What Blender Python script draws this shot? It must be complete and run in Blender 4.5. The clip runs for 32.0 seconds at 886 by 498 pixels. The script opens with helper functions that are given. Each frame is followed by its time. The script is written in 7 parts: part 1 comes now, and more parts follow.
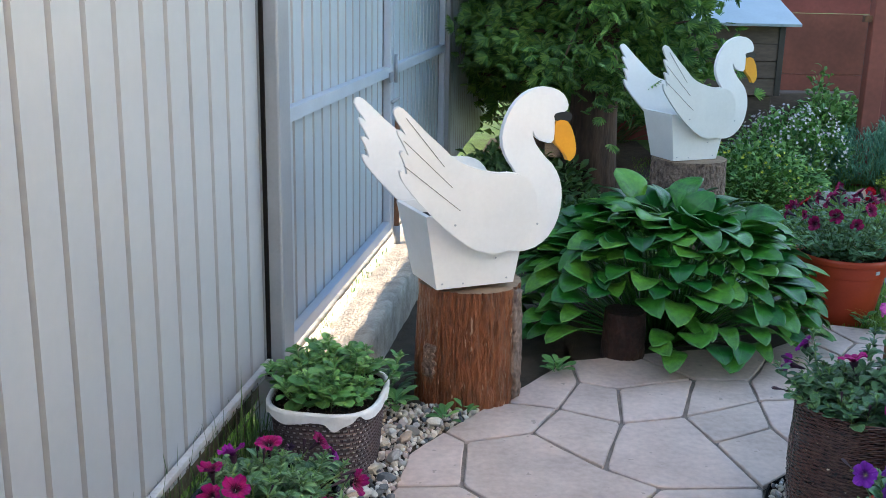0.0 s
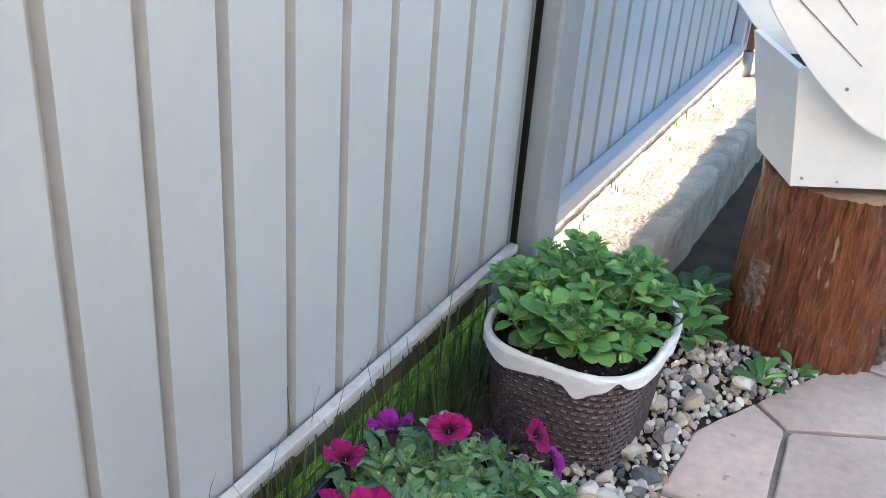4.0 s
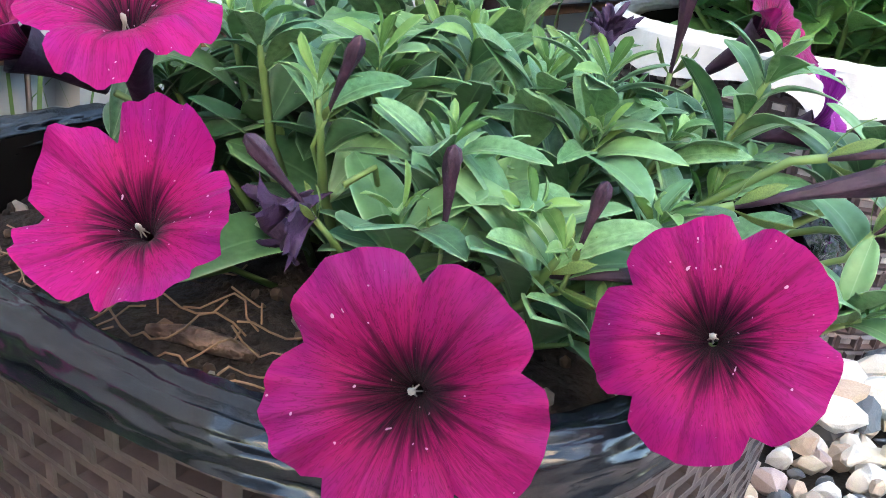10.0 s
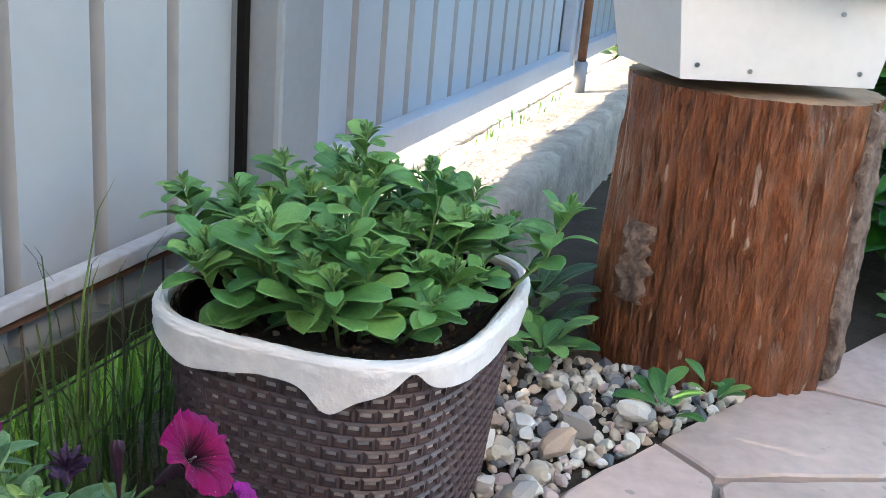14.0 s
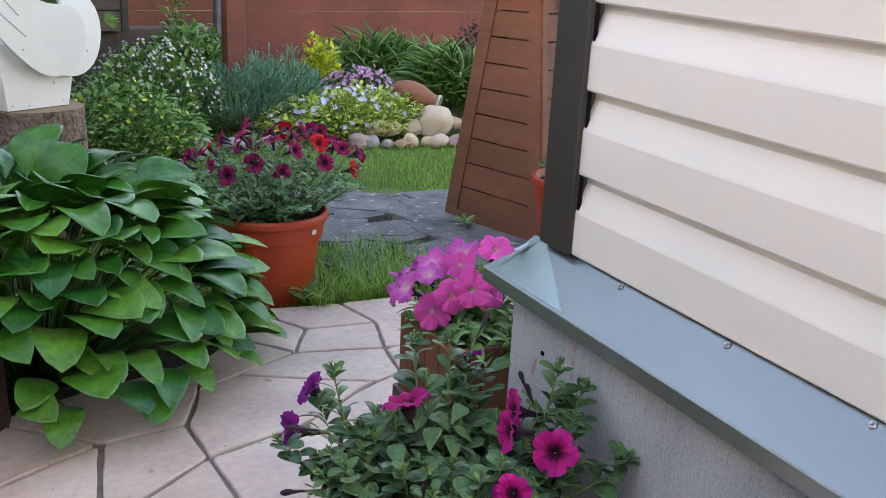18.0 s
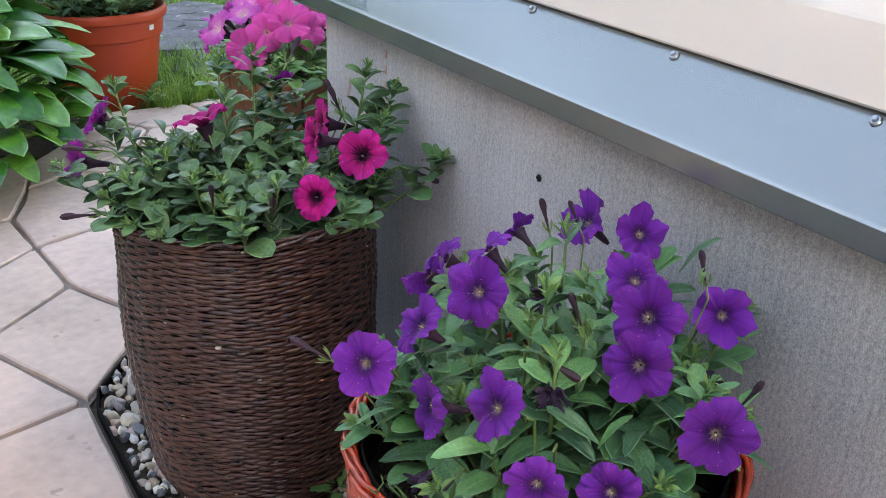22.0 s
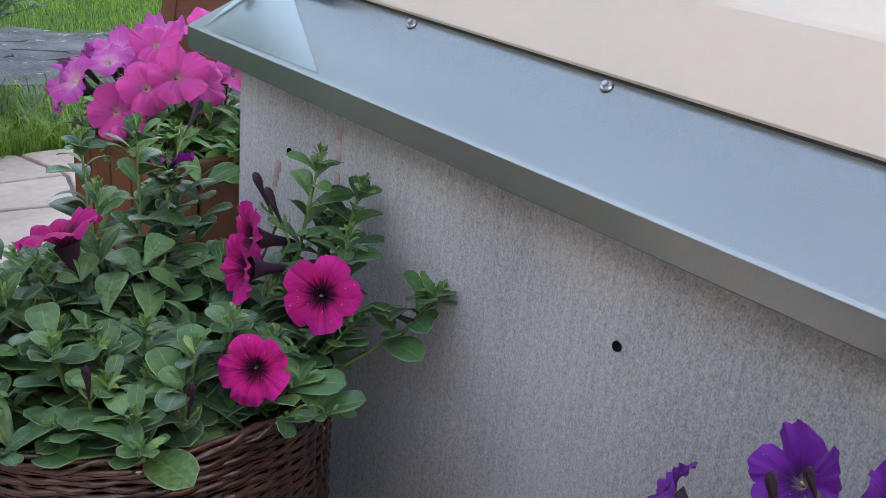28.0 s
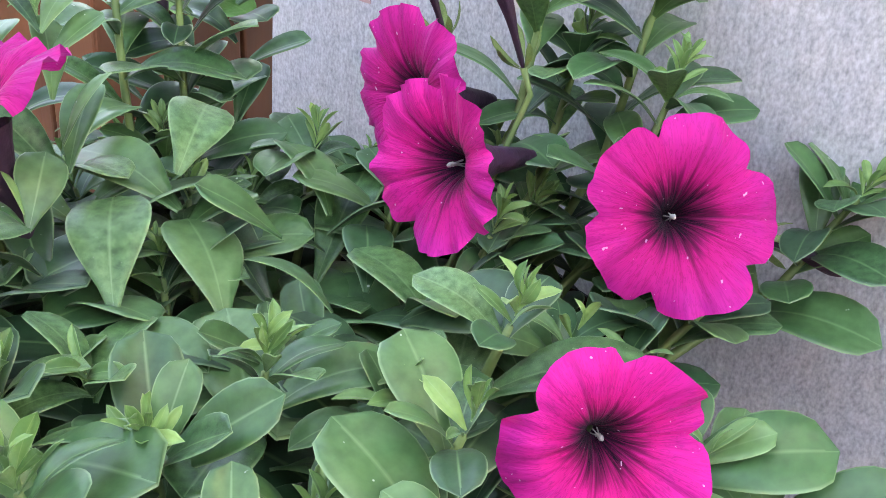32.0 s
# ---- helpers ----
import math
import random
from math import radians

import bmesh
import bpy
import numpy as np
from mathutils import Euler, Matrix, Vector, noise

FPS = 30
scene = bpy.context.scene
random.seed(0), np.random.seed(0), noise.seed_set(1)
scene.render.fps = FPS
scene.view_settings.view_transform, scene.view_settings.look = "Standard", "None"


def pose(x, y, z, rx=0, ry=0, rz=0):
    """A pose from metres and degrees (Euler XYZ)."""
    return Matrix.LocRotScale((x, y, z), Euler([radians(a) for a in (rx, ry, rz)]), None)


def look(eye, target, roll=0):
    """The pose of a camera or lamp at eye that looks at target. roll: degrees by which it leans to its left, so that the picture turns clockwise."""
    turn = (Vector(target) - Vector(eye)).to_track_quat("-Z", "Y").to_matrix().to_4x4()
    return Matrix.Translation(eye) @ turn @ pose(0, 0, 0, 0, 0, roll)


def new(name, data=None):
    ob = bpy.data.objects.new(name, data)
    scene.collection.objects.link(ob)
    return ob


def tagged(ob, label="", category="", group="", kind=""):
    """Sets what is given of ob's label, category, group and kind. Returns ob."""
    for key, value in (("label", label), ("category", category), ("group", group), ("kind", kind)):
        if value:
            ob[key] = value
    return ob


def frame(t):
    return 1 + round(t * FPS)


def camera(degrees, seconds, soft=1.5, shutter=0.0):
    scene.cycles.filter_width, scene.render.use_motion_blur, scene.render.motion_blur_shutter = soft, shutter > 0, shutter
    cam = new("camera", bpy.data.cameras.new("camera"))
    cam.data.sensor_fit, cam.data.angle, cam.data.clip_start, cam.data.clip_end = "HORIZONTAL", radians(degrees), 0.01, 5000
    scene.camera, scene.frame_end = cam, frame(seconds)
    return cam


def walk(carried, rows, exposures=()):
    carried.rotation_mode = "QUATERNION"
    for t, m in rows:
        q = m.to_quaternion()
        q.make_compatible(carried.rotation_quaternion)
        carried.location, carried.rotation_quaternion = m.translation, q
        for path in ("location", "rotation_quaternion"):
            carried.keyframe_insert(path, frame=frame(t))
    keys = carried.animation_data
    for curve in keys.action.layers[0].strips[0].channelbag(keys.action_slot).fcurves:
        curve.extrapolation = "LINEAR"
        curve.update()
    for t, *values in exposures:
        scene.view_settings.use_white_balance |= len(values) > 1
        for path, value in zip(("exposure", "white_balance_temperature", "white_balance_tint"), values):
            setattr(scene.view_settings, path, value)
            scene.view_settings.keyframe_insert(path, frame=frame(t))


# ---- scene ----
cam = camera(47.3, 32.0, soft=0.9)
METRES, EYE, TILT, LEAN, TURN = 6.4, 1.5, 0.0, 0.0, 0.0
ROWS = [
    (0.0, 0.0, 0.0, 0.0, 0.31, -14.94, -1.16),
    (0.5, 0.0001, 0.0007, -0.003, 3.17, -17.9, -1.24),
    (1.0, -0.0024, 0.0048, -0.0044, 3.77, -19.36, -1.7),
    (1.5, -0.012, 0.0247, -0.0053, 3.0, -20.7, -1.86),
    (2.0, -0.0247, 0.0576, -0.0082, 1.66, -22.67, -1.61),
    (2.5, -0.026, 0.0874, -0.0135, 3.68, -24.94, -1.67),
    (4.5, -0.0066, 0.2237, -0.0495, 26.5, -28.01, -3.51),
    (5.0, -0.0125, 0.2576, -0.096, 30.04, -27.41, -2.29),
    (5.5, -0.0158, 0.2797, -0.1388, 30.85, -26.99, -1.84),
    (6.0, -0.0204, 0.2864, -0.1603, 29.83, -25.33, -1.76),
    (6.5, -0.0245, 0.2909, -0.1702, 30.14, -24.19, -2.17),
    (7.0, -0.0257, 0.2952, -0.1741, 30.81, -23.72, -3.19),
    (7.5, -0.0287, 0.299, -0.1779, 30.8, -23.02, -4.64),
    (8.0, -0.0308, 0.3035, -0.1796, 30.21, -22.39, -5.82),
    (8.5, -0.0326, 0.3061, -0.1814, 29.29, -21.95, -6.57),
    (9.0, -0.0335, 0.3076, -0.1805, 28.53, -21.78, -7.06),
    (9.5, -0.0344, 0.307, -0.1804, 28.48, -21.75, -7.14),
    (10.0, -0.0351, 0.3051, -0.1783, 28.88, -21.32, -6.78),
    (10.5, -0.0359, 0.3042, -0.1751, 28.89, -20.53, -6.4),
    (11.0, -0.0364, 0.3038, -0.1722, 28.36, -20.1, -6.22),
    (11.5, -0.0356, 0.3034, -0.1703, 27.76, -19.8, -6.2),
    (12.0, -0.0347, 0.3024, -0.1695, 26.77, -19.8, -6.29),
    (12.5, -0.0305, 0.3027, -0.1661, 24.71, -20.1, -5.93),
    (13.0, -0.0233, 0.3027, -0.1609, 20.71, -19.84, -5.86),
    (13.5, -0.018, 0.3005, -0.1529, 16.0, -19.32, -5.53),
    (14.0, -0.0128, 0.3049, -0.135, 11.3, -18.24, -4.87),
    (14.4, -0.0067, 0.3042, -0.1159, 6.38, -15.18, -5.70),
    (16.5, 0.0332, 0.2767, -0.0401, -22.51, -14.91, -1.06),
    (17.0, 0.0461, 0.2675, -0.0409, -30.1, -14.77, -1.76),
    (17.5, 0.0524, 0.2522, -0.0434, -34.3, -14.81, -2.02),
    (18.0, 0.0496, 0.223, -0.0512, -35.95, -15.91, -2.22),
    (18.5, 0.0465, 0.2016, -0.0581, -38.5, -16.84, -2.45),
    (19.0, 0.0382, 0.1868, -0.0662, -42.44, -17.45, -1.96),
    (19.5, 0.03, 0.1769, -0.076, -43.84, -18.54, -1.57),
    (20.0, 0.0305, 0.1759, -0.0886, -44.12, -20.27, -1.33),
    (20.5, 0.0369, 0.1821, -0.0876, -44.13, -21.75, -1.01),
    (21.0, 0.0514, 0.1944, -0.0887, -43.11, -23.43, -0.91),
    (21.5, 0.0613, 0.2043, -0.0876, -42.18, -24.23, -0.83),
    (22.0, 0.0711, 0.215, -0.0888, -42.44, -23.91, -0.89),
    (22.5, 0.0843, 0.2343, -0.1073, -45.17, -24.1, -1.51),
    (23.0, 0.0914, 0.2461, -0.1188, -48.41, -24.98, -2.43),
    (23.5, 0.094, 0.2516, -0.1271, -49.82, -25.29, -3.59),
    (24.0, 0.1005, 0.2575, -0.132, -51.75, -25.3, -3.69),
    (24.5, 0.1042, 0.2611, -0.1338, -53.16, -25.22, -4.05),
    (26.5, 0.1079, 0.273, -0.1248, -53.02, -22.94, -4.92),
    (27.0, 0.1089, 0.2733, -0.1215, -53.24, -22.35, -4.48),
    (27.5, 0.1087, 0.2767, -0.1151, -52.78, -22.5, -4.28),
    (28.0, 0.1047, 0.284, -0.0982, -50.93, -21.89, -4.18),
    (28.5, 0.0994, 0.2895, -0.0856, -48.89, -21.91, -3.47),
    (29.0, 0.1042, 0.3063, -0.0871, -47.12, -23.15, -2.78),
    (29.5, 0.1156, 0.3235, -0.0928, -45.91, -25.23, -2.17),
    (30.0, 0.126, 0.3333, -0.1026, -46.04, -26.69, -2.04),
    (30.5, 0.1306, 0.3422, -0.1176, -48.0, -27.18, -2.34),
    (31.0, 0.1366, 0.351, -0.1281, -52.65, -27.7, -2.28),
    (31.5, 0.141, 0.3564, -0.1317, -56.99, -27.93, -2.69),
    (32.0, 0.1442, 0.3594, -0.1334, -60.29, -27.34, -3.57),
]
EXPOSURES = [(t, e, k, 13.5 if t < 15 else 23 if t < 30.5 else 29) for t, e, k in ((0.0, 2.70, 6350), (1.0, 3.0, 6350), (2.5, 3.02, 6400), (5.0, 3.18, 6450), (6.0, 3.5, 6450), (7.0, 3.85, 6450), (8.0, 4.05, 6450), (9.0, 4.18, 6450), (10.0, 4.15, 6450), (11.0, 3.85, 6450), (13.0, 3.40, 6350), (14.0, 3.15, 6450), (14.5, 2.88, 6700), (17.0, 3.0, 7700), (19.0, 2.97, 8000), (20.0, 3.05, 8100), (22.0, 3.43, 8050), (23.0, 4.05, 7700), (24.0, 4.63, 7500), (27.0, 3.9, 7700), (28.0, 3.2, 8050), (29.0, 3.02, 8300), (30.0, 3.36, 8400), (31.0, 4.25, 8200), (32.0, 4.5, 7900))]
walk(cam, [(t, pose(0, 0, EYE, TILT, LEAN, TURN) @ pose(METRES * x, METRES * y, METRES * z, 90 + pitch, roll, yaw)) for t, x, y, z, yaw, pitch, roll in ROWS], EXPOSURES)

# ---- light: a low evening sun behind the fence, the yard in open shade ----
SUN_EL = 10.0
world = bpy.data.worlds.new("evening_sky")
scene.world = world
world.use_nodes = True
wn = world.node_tree.nodes
sky = wn.new("ShaderNodeTexSky")
sky.sky_type, sky.sun_disc = "NISHITA", False
sky.sun_elevation, sky.sun_rotation = radians(SUN_EL), radians(262)
world.node_tree.links.new(sky.outputs[0], wn["Background"].inputs[0])
wn["Background"].inputs[1].default_value = 0.15
sun = new("sun", bpy.data.lights.new("sun", "SUN"))
sun.data.energy, sun.data.angle, sun.data.color = 2.9, radians(0.6), (1.0, 0.84, 0.66)
sun.matrix_world = look((-6 * math.cos(radians(SUN_EL)), 2.6 + 0.84, 6 * math.sin(radians(SUN_EL))), (0, 2.6, 0))

# ---- materials ----
MATS = {}


def mat(name, col, col2=None, rough=0.6, scale=8.0, fine=90.0, bump=0.15, metal=0.0, vary=0.12, spread=0.0, spec=0.5, trans=0.0, stretch=(1, 1, 1), dist=0.004, grain=0.5, fleck=None, margin=None, rim=0.4, sheen=0.0, sharp=1.0):
    """Procedural surface: two scales of noise mix two tones, a fine bump, and a tone of its own for each piece."""
    if name in MATS:
        return MATS[name]
    m = bpy.data.materials.new(name)
    m.use_nodes = True
    nt, b = m.node_tree, m.node_tree.nodes["Principled BSDF"]
    N, L = nt.nodes.new, nt.links.new
    col2 = col2 or tuple(c * (1 - 2.2 * vary) for c in col)
    tc = N("ShaderNodeTexCoord")
    mp = N("ShaderNodeMapping")
    mp.inputs["Scale"].default_value = stretch
    L(tc.outputs["Object"], mp.inputs[0])
    n1, n2 = N("ShaderNodeTexNoise"), N("ShaderNodeTexNoise")
    n1.inputs["Scale"].default_value, n1.inputs["Detail"].default_value = scale, 6
    n2.inputs["Scale"].default_value, n2.inputs["Detail"].default_value = fine, 4
    L(mp.outputs[0], n1.inputs[0])
    L(mp.outputs[0], n2.inputs[0])
    add = N("ShaderNodeMath")
    add.operation = "MULTIPLY_ADD"
    L(n2.outputs[0], add.inputs[0])
    add.inputs[1].default_value = grain
    L(n1.outputs[0], add.inputs[2])
    ramp = N("ShaderNodeMapRange")
    ramp.inputs[1].default_value, ramp.inputs[2].default_value = 0.5 + 0.5 * grain - (0.14 + 0.22 * grain) / sharp, 0.5 + 0.5 * grain + (0.14 + 0.22 * grain) / sharp
    L(add.outputs[0], ramp.inputs[0])
    mix = N("ShaderNodeMix")
    mix.data_type = "RGBA"
    mix.inputs[6].default_value, mix.inputs[7].default_value = (*col2, 1), (*col, 1)
    L(ramp.outputs[0], mix.inputs[0])
    out = mix.outputs[2]
    if spread:
        oi, ge = N("ShaderNodeObjectInfo"), N("ShaderNodeNewGeometry")
        s = N("ShaderNodeMath")
        s.operation = "ADD"
        L(oi.outputs["Random"], s.inputs[0])
        L(ge.outputs["Random Per Island"], s.inputs[1])
        fr = N("ShaderNodeMath")
        fr.operation = "FRACT"
        L(s.outputs[0], fr.inputs[0])
        mr = N("ShaderNodeMapRange")
        mr.inputs[3].default_value, mr.inputs[4].default_value = 1 - spread, 1 + spread
        L(fr.outputs[0], mr.inputs[0])
        hs = N("ShaderNodeHueSaturation")
        L(mr.outputs[0], hs.inputs["Value"])
        hr = N("ShaderNodeMapRange")
        hr.inputs[3].default_value, hr.inputs[4].default_value = 0.5 + 0.05 * spread, 0.5 - 0.07 * spread
        L(fr.outputs[0], hr.inputs[0])
        L(hr.outputs[0], hs.inputs["Hue"])
        L(out, hs.inputs["Color"])
        out = hs.outputs[0]
    if margin:
        for key, lo, amount, tone in (("margin", 0.25, rim, margin), ("midrib", 0.86, 0.5, tuple(0.55 * q + 0.45 * p for q, p in zip(col, margin)))):
            an, am, ax = N("ShaderNodeAttribute"), N("ShaderNodeMapRange"), N("ShaderNodeMix")
            an.attribute_name = key
            am.inputs[1].default_value, am.inputs[4].default_value = lo, amount
            L(an.outputs["Fac"], am.inputs[0])
            ax.data_type = "RGBA"
            ax.inputs[7].default_value = (*tone, 1)
            L(am.outputs[0], ax.inputs[0])
            L(out, ax.inputs[6])
            out = ax.outputs[2]
    if fleck:
        fn, fm, fx = N("ShaderNodeTexNoise"), N("ShaderNodeMapRange"), N("ShaderNodeMix")
        fn.inputs["Scale"].default_value, fn.inputs["Detail"].default_value = fleck[1], 2
        L(mp.outputs[0], fn.inputs[0])
        fm.inputs[1].default_value, fm.inputs[2].default_value, fm.inputs[4].default_value = fleck[2], fleck[2] + 0.03, 0.85
        L(fn.outputs[0], fm.inputs[0])
        fx.data_type = "RGBA"
        fx.inputs[7].default_value = (*fleck[0], 1)
        L(fm.outputs[0], fx.inputs[0])
        L(out, fx.inputs[6])
        out = fx.outputs[2]
    L(out, b.inputs["Base Color"])
    b.inputs["Roughness"].default_value = rough
    b.inputs["Metallic"].default_value = metal
    b.inputs["Specular IOR Level"].default_value = spec
    b.inputs["Sheen Weight"].default_value = sheen
    b.inputs["Sheen Roughness"].default_value = 0.45
    if bump:
        bp = N("ShaderNodeBump")
        bp.inputs["Strength"].default_value, bp.inputs["Distance"].default_value = bump, dist
        L(add.outputs[0], bp.inputs["Height"])
        L(bp.outputs[0], b.inputs["Normal"])
    if trans:
        tr, ms = N("ShaderNodeBsdfTranslucent"), N("ShaderNodeMixShader")
        L(out, tr.inputs[0])
        ms.inputs[0].default_value = trans
        L(b.outputs[0], ms.inputs[1])
        L(tr.outputs[0], ms.inputs[2])
        L(ms.outputs[0], nt.nodes["Material Output"].inputs[0])
    MATS[name] = m
    return m


def choice_mat(name, cols, rough=0.5, bump=0.3, fine=60.0, dist=0.003):
    """One of several colours for each piece, with mottling."""
    m = mat(name, (0.8, 0.8, 0.8), (0.55, 0.55, 0.55), rough=rough, scale=25, fine=fine, bump=bump, dist=dist)
    nt = m.node_tree
    N, L = nt.nodes.new, nt.links.new
    b = nt.nodes["Principled BSDF"]
    oi, ge = N("ShaderNodeObjectInfo"), N("ShaderNodeNewGeometry")
    s, fr, rp, mx = N("ShaderNodeMath"), N("ShaderNodeMath"), N("ShaderNodeValToRGB"), N("ShaderNodeMix")
    L(oi.outputs["Random"], s.inputs[0])
    L(ge.outputs["Random Per Island"], s.inputs[1])
    fr.operation = "FRACT"
    L(s.outputs[0], fr.inputs[0])
    rp.color_ramp.interpolation = "CONSTANT"
    while len(rp.color_ramp.elements) < len(cols):
        rp.color_ramp.elements.new(0.5)
    for k, c in enumerate(cols):
        rp.color_ramp.elements[k].position, rp.color_ramp.elements[k].color = k / len(cols), (*c, 1)
    L(fr.outputs[0], rp.inputs[0])
    mx.data_type, mx.blend_type = "RGBA", "MULTIPLY"
    mx.inputs[0].default_value = 1.0
    old = b.inputs["Base Color"].links[0].from_socket
    L(old, mx.inputs[6])
    L(rp.outputs[0], mx.inputs[7])
    L(mx.outputs[2], b.inputs["Base Color"])
    return m


def petal_mat(name, edge, mid, throat, rad, vein=0.3, heart=None, tint=None):
    """A petal: a dark throat that runs out along branching veins over the flare, blotches of a second tint, pollen specks."""
    m = bpy.data.materials.new(name)
    m.use_nodes = True
    nt, b = m.node_tree, m.node_tree.nodes["Principled BSDF"]
    N, L = nt.nodes.new, nt.links.new

    def calc(op, x, y=None):
        n = N("ShaderNodeMath")
        n.operation = op
        for i, v in enumerate((x, y)):
            if isinstance(v, (int, float)):
                n.inputs[i].default_value = v
            elif v is not None:
                L(v, n.inputs[i])
        return n.outputs[0]

    def span(x, a0, a1, b0, b1):
        n = N("ShaderNodeMapRange")
        for i, v in enumerate((a0, a1, b0, b1)):
            n.inputs[i + 1].default_value = v
        L(x, n.inputs[0])
        return n.outputs[0]

    def blend(fac, x, y):
        n = N("ShaderNodeMix")
        n.data_type = "RGBA"
        for i, v in ((0, fac), (6, x), (7, y)):
            if isinstance(v, tuple):
                n.inputs[i].default_value = (*v, 1)
            elif isinstance(v, (int, float)):
                n.inputs[i].default_value = v
            else:
                L(v, n.inputs[i])
        return n.outputs[2]

    tc, sp = N("ShaderNodeTexCoord"), N("ShaderNodeSeparateXYZ")
    L(tc.outputs["Object"], sp.inputs[0])
    ang = calc("ARCTAN2", sp.outputs[1], sp.outputs[0])
    r = calc("DIVIDE", calc("SQRT", calc("ADD", calc("MULTIPLY", sp.outputs[0], sp.outputs[0]), calc("MULTIPLY", sp.outputs[1], sp.outputs[1]))), rad)

    def streaks(around, out, detail):
        cb, nz = N("ShaderNodeCombineXYZ"), N("ShaderNodeTexNoise")
        L(calc("MULTIPLY", ang, around), cb.inputs[0])
        L(calc("MULTIPLY", r, out), cb.inputs[1])
        nz.inputs["Scale"].default_value, nz.inputs["Detail"].default_value, nz.inputs["Distortion"].default_value = 1.0, detail, 0.6
        L(cb.outputs[0], nz.inputs[0])
        return nz.outputs[0]

    broad, fine = streaks(10.0, 1.8, 3), streaks(26.0, 4.5, 2)
    lobe = calc("COSINE", calc("MULTIPLY", ang, 5.0))
    rib = calc("MULTIPLY", span(lobe, 0.975, 1.0, 0.0, 1.0), span(r, 0.2, 1.0, 1.0, 0.25))
    reach = calc("SUBTRACT", calc("ADD", r, span(broad, 0.35, 0.65, -vein * 0.35, vein * 0.35)), calc("MULTIPLY", rib, vein * 0.5))
    rp = N("ShaderNodeValToRGB")
    e = rp.color_ramp.elements
    e[0].position, e[0].color = 0.18, (*throat, 1)
    e[1].position, e[1].color = 0.88, (*edge, 1)
    for at, col in ((0.33, tuple(0.62 * p + 0.38 * q for p, q in zip(throat, mid))), (0.47, mid)):
        e.new(at).color = (*col, 1)
    if heart:
        e.new(0.05).color = (*heart, 1)
    L(reach, rp.inputs[0])
    dark = tuple(0.7 * p + 0.3 * q for p, q in zip(throat, mid))
    out = rp.outputs[0]
    if tint:
        bl = N("ShaderNodeTexNoise")
        bl.inputs["Scale"].default_value, bl.inputs["Detail"].default_value = 45.0, 2
        L(tc.outputs["Object"], bl.inputs[0])
        out = blend(calc("MULTIPLY", span(bl.outputs[0], 0.48, 0.70, 0.0, 0.5), span(r, 0.35, 0.9, 0.0, 1.0)), out, tint)
    thread = calc("MULTIPLY", span(calc("ABSOLUTE", calc("SUBTRACT", fine, 0.5)), 0.0, 0.045, 1.0, 0.0), span(r, 0.3, 1.0, 0.95 * min(1.0, 2.6 * vein), 0.3 * min(1.0, 2.6 * vein)))
    out = blend(thread, out, dark)
    out = blend(calc("MULTIPLY", rib, 0.85 * min(1.0, vein * 3)), out, dark)
    sn = N("ShaderNodeTexNoise")
    sn.inputs["Scale"].default_value, sn.inputs["Detail"].default_value = 420.0, 1
    L(tc.outputs["Object"], sn.inputs[0])
    out = blend(span(sn.outputs[0], 0.755, 0.775, 0.0, 0.6), out, (0.75, 0.6, 0.7))
    oi, hs = N("ShaderNodeObjectInfo"), N("ShaderNodeHueSaturation")
    L(span(oi.outputs["Random"], 0.0, 1.0, 0.74, 1.14), hs.inputs["Value"])
    L(out, hs.inputs["Color"])
    L(hs.outputs[0], b.inputs["Base Color"])
    b.inputs["Roughness"].default_value = 0.6
    b.inputs["Specular IOR Level"].default_value = 0.14
    b.inputs["Sheen Weight"].default_value = 0.05
    bp = N("ShaderNodeBump")
    bp.inputs["Strength"].default_value, bp.inputs["Distance"].default_value = 0.5, 0.0022
    L(calc("ADD", broad, calc("MULTIPLY", fine, 0.35)), bp.inputs["Height"])
    L(bp.outputs[0], b.inputs["Normal"])
    tr, ms = N("ShaderNodeBsdfTranslucent"), N("ShaderNodeMixShader")
    L(hs.outputs[0], tr.inputs[0])
    ms.inputs[0].default_value = 0.25
    L(b.outputs[0], ms.inputs[1])
    L(tr.outputs[0], ms.inputs[2])
    L(ms.outputs[0], nt.nodes["Material Output"].inputs[0])
    return m


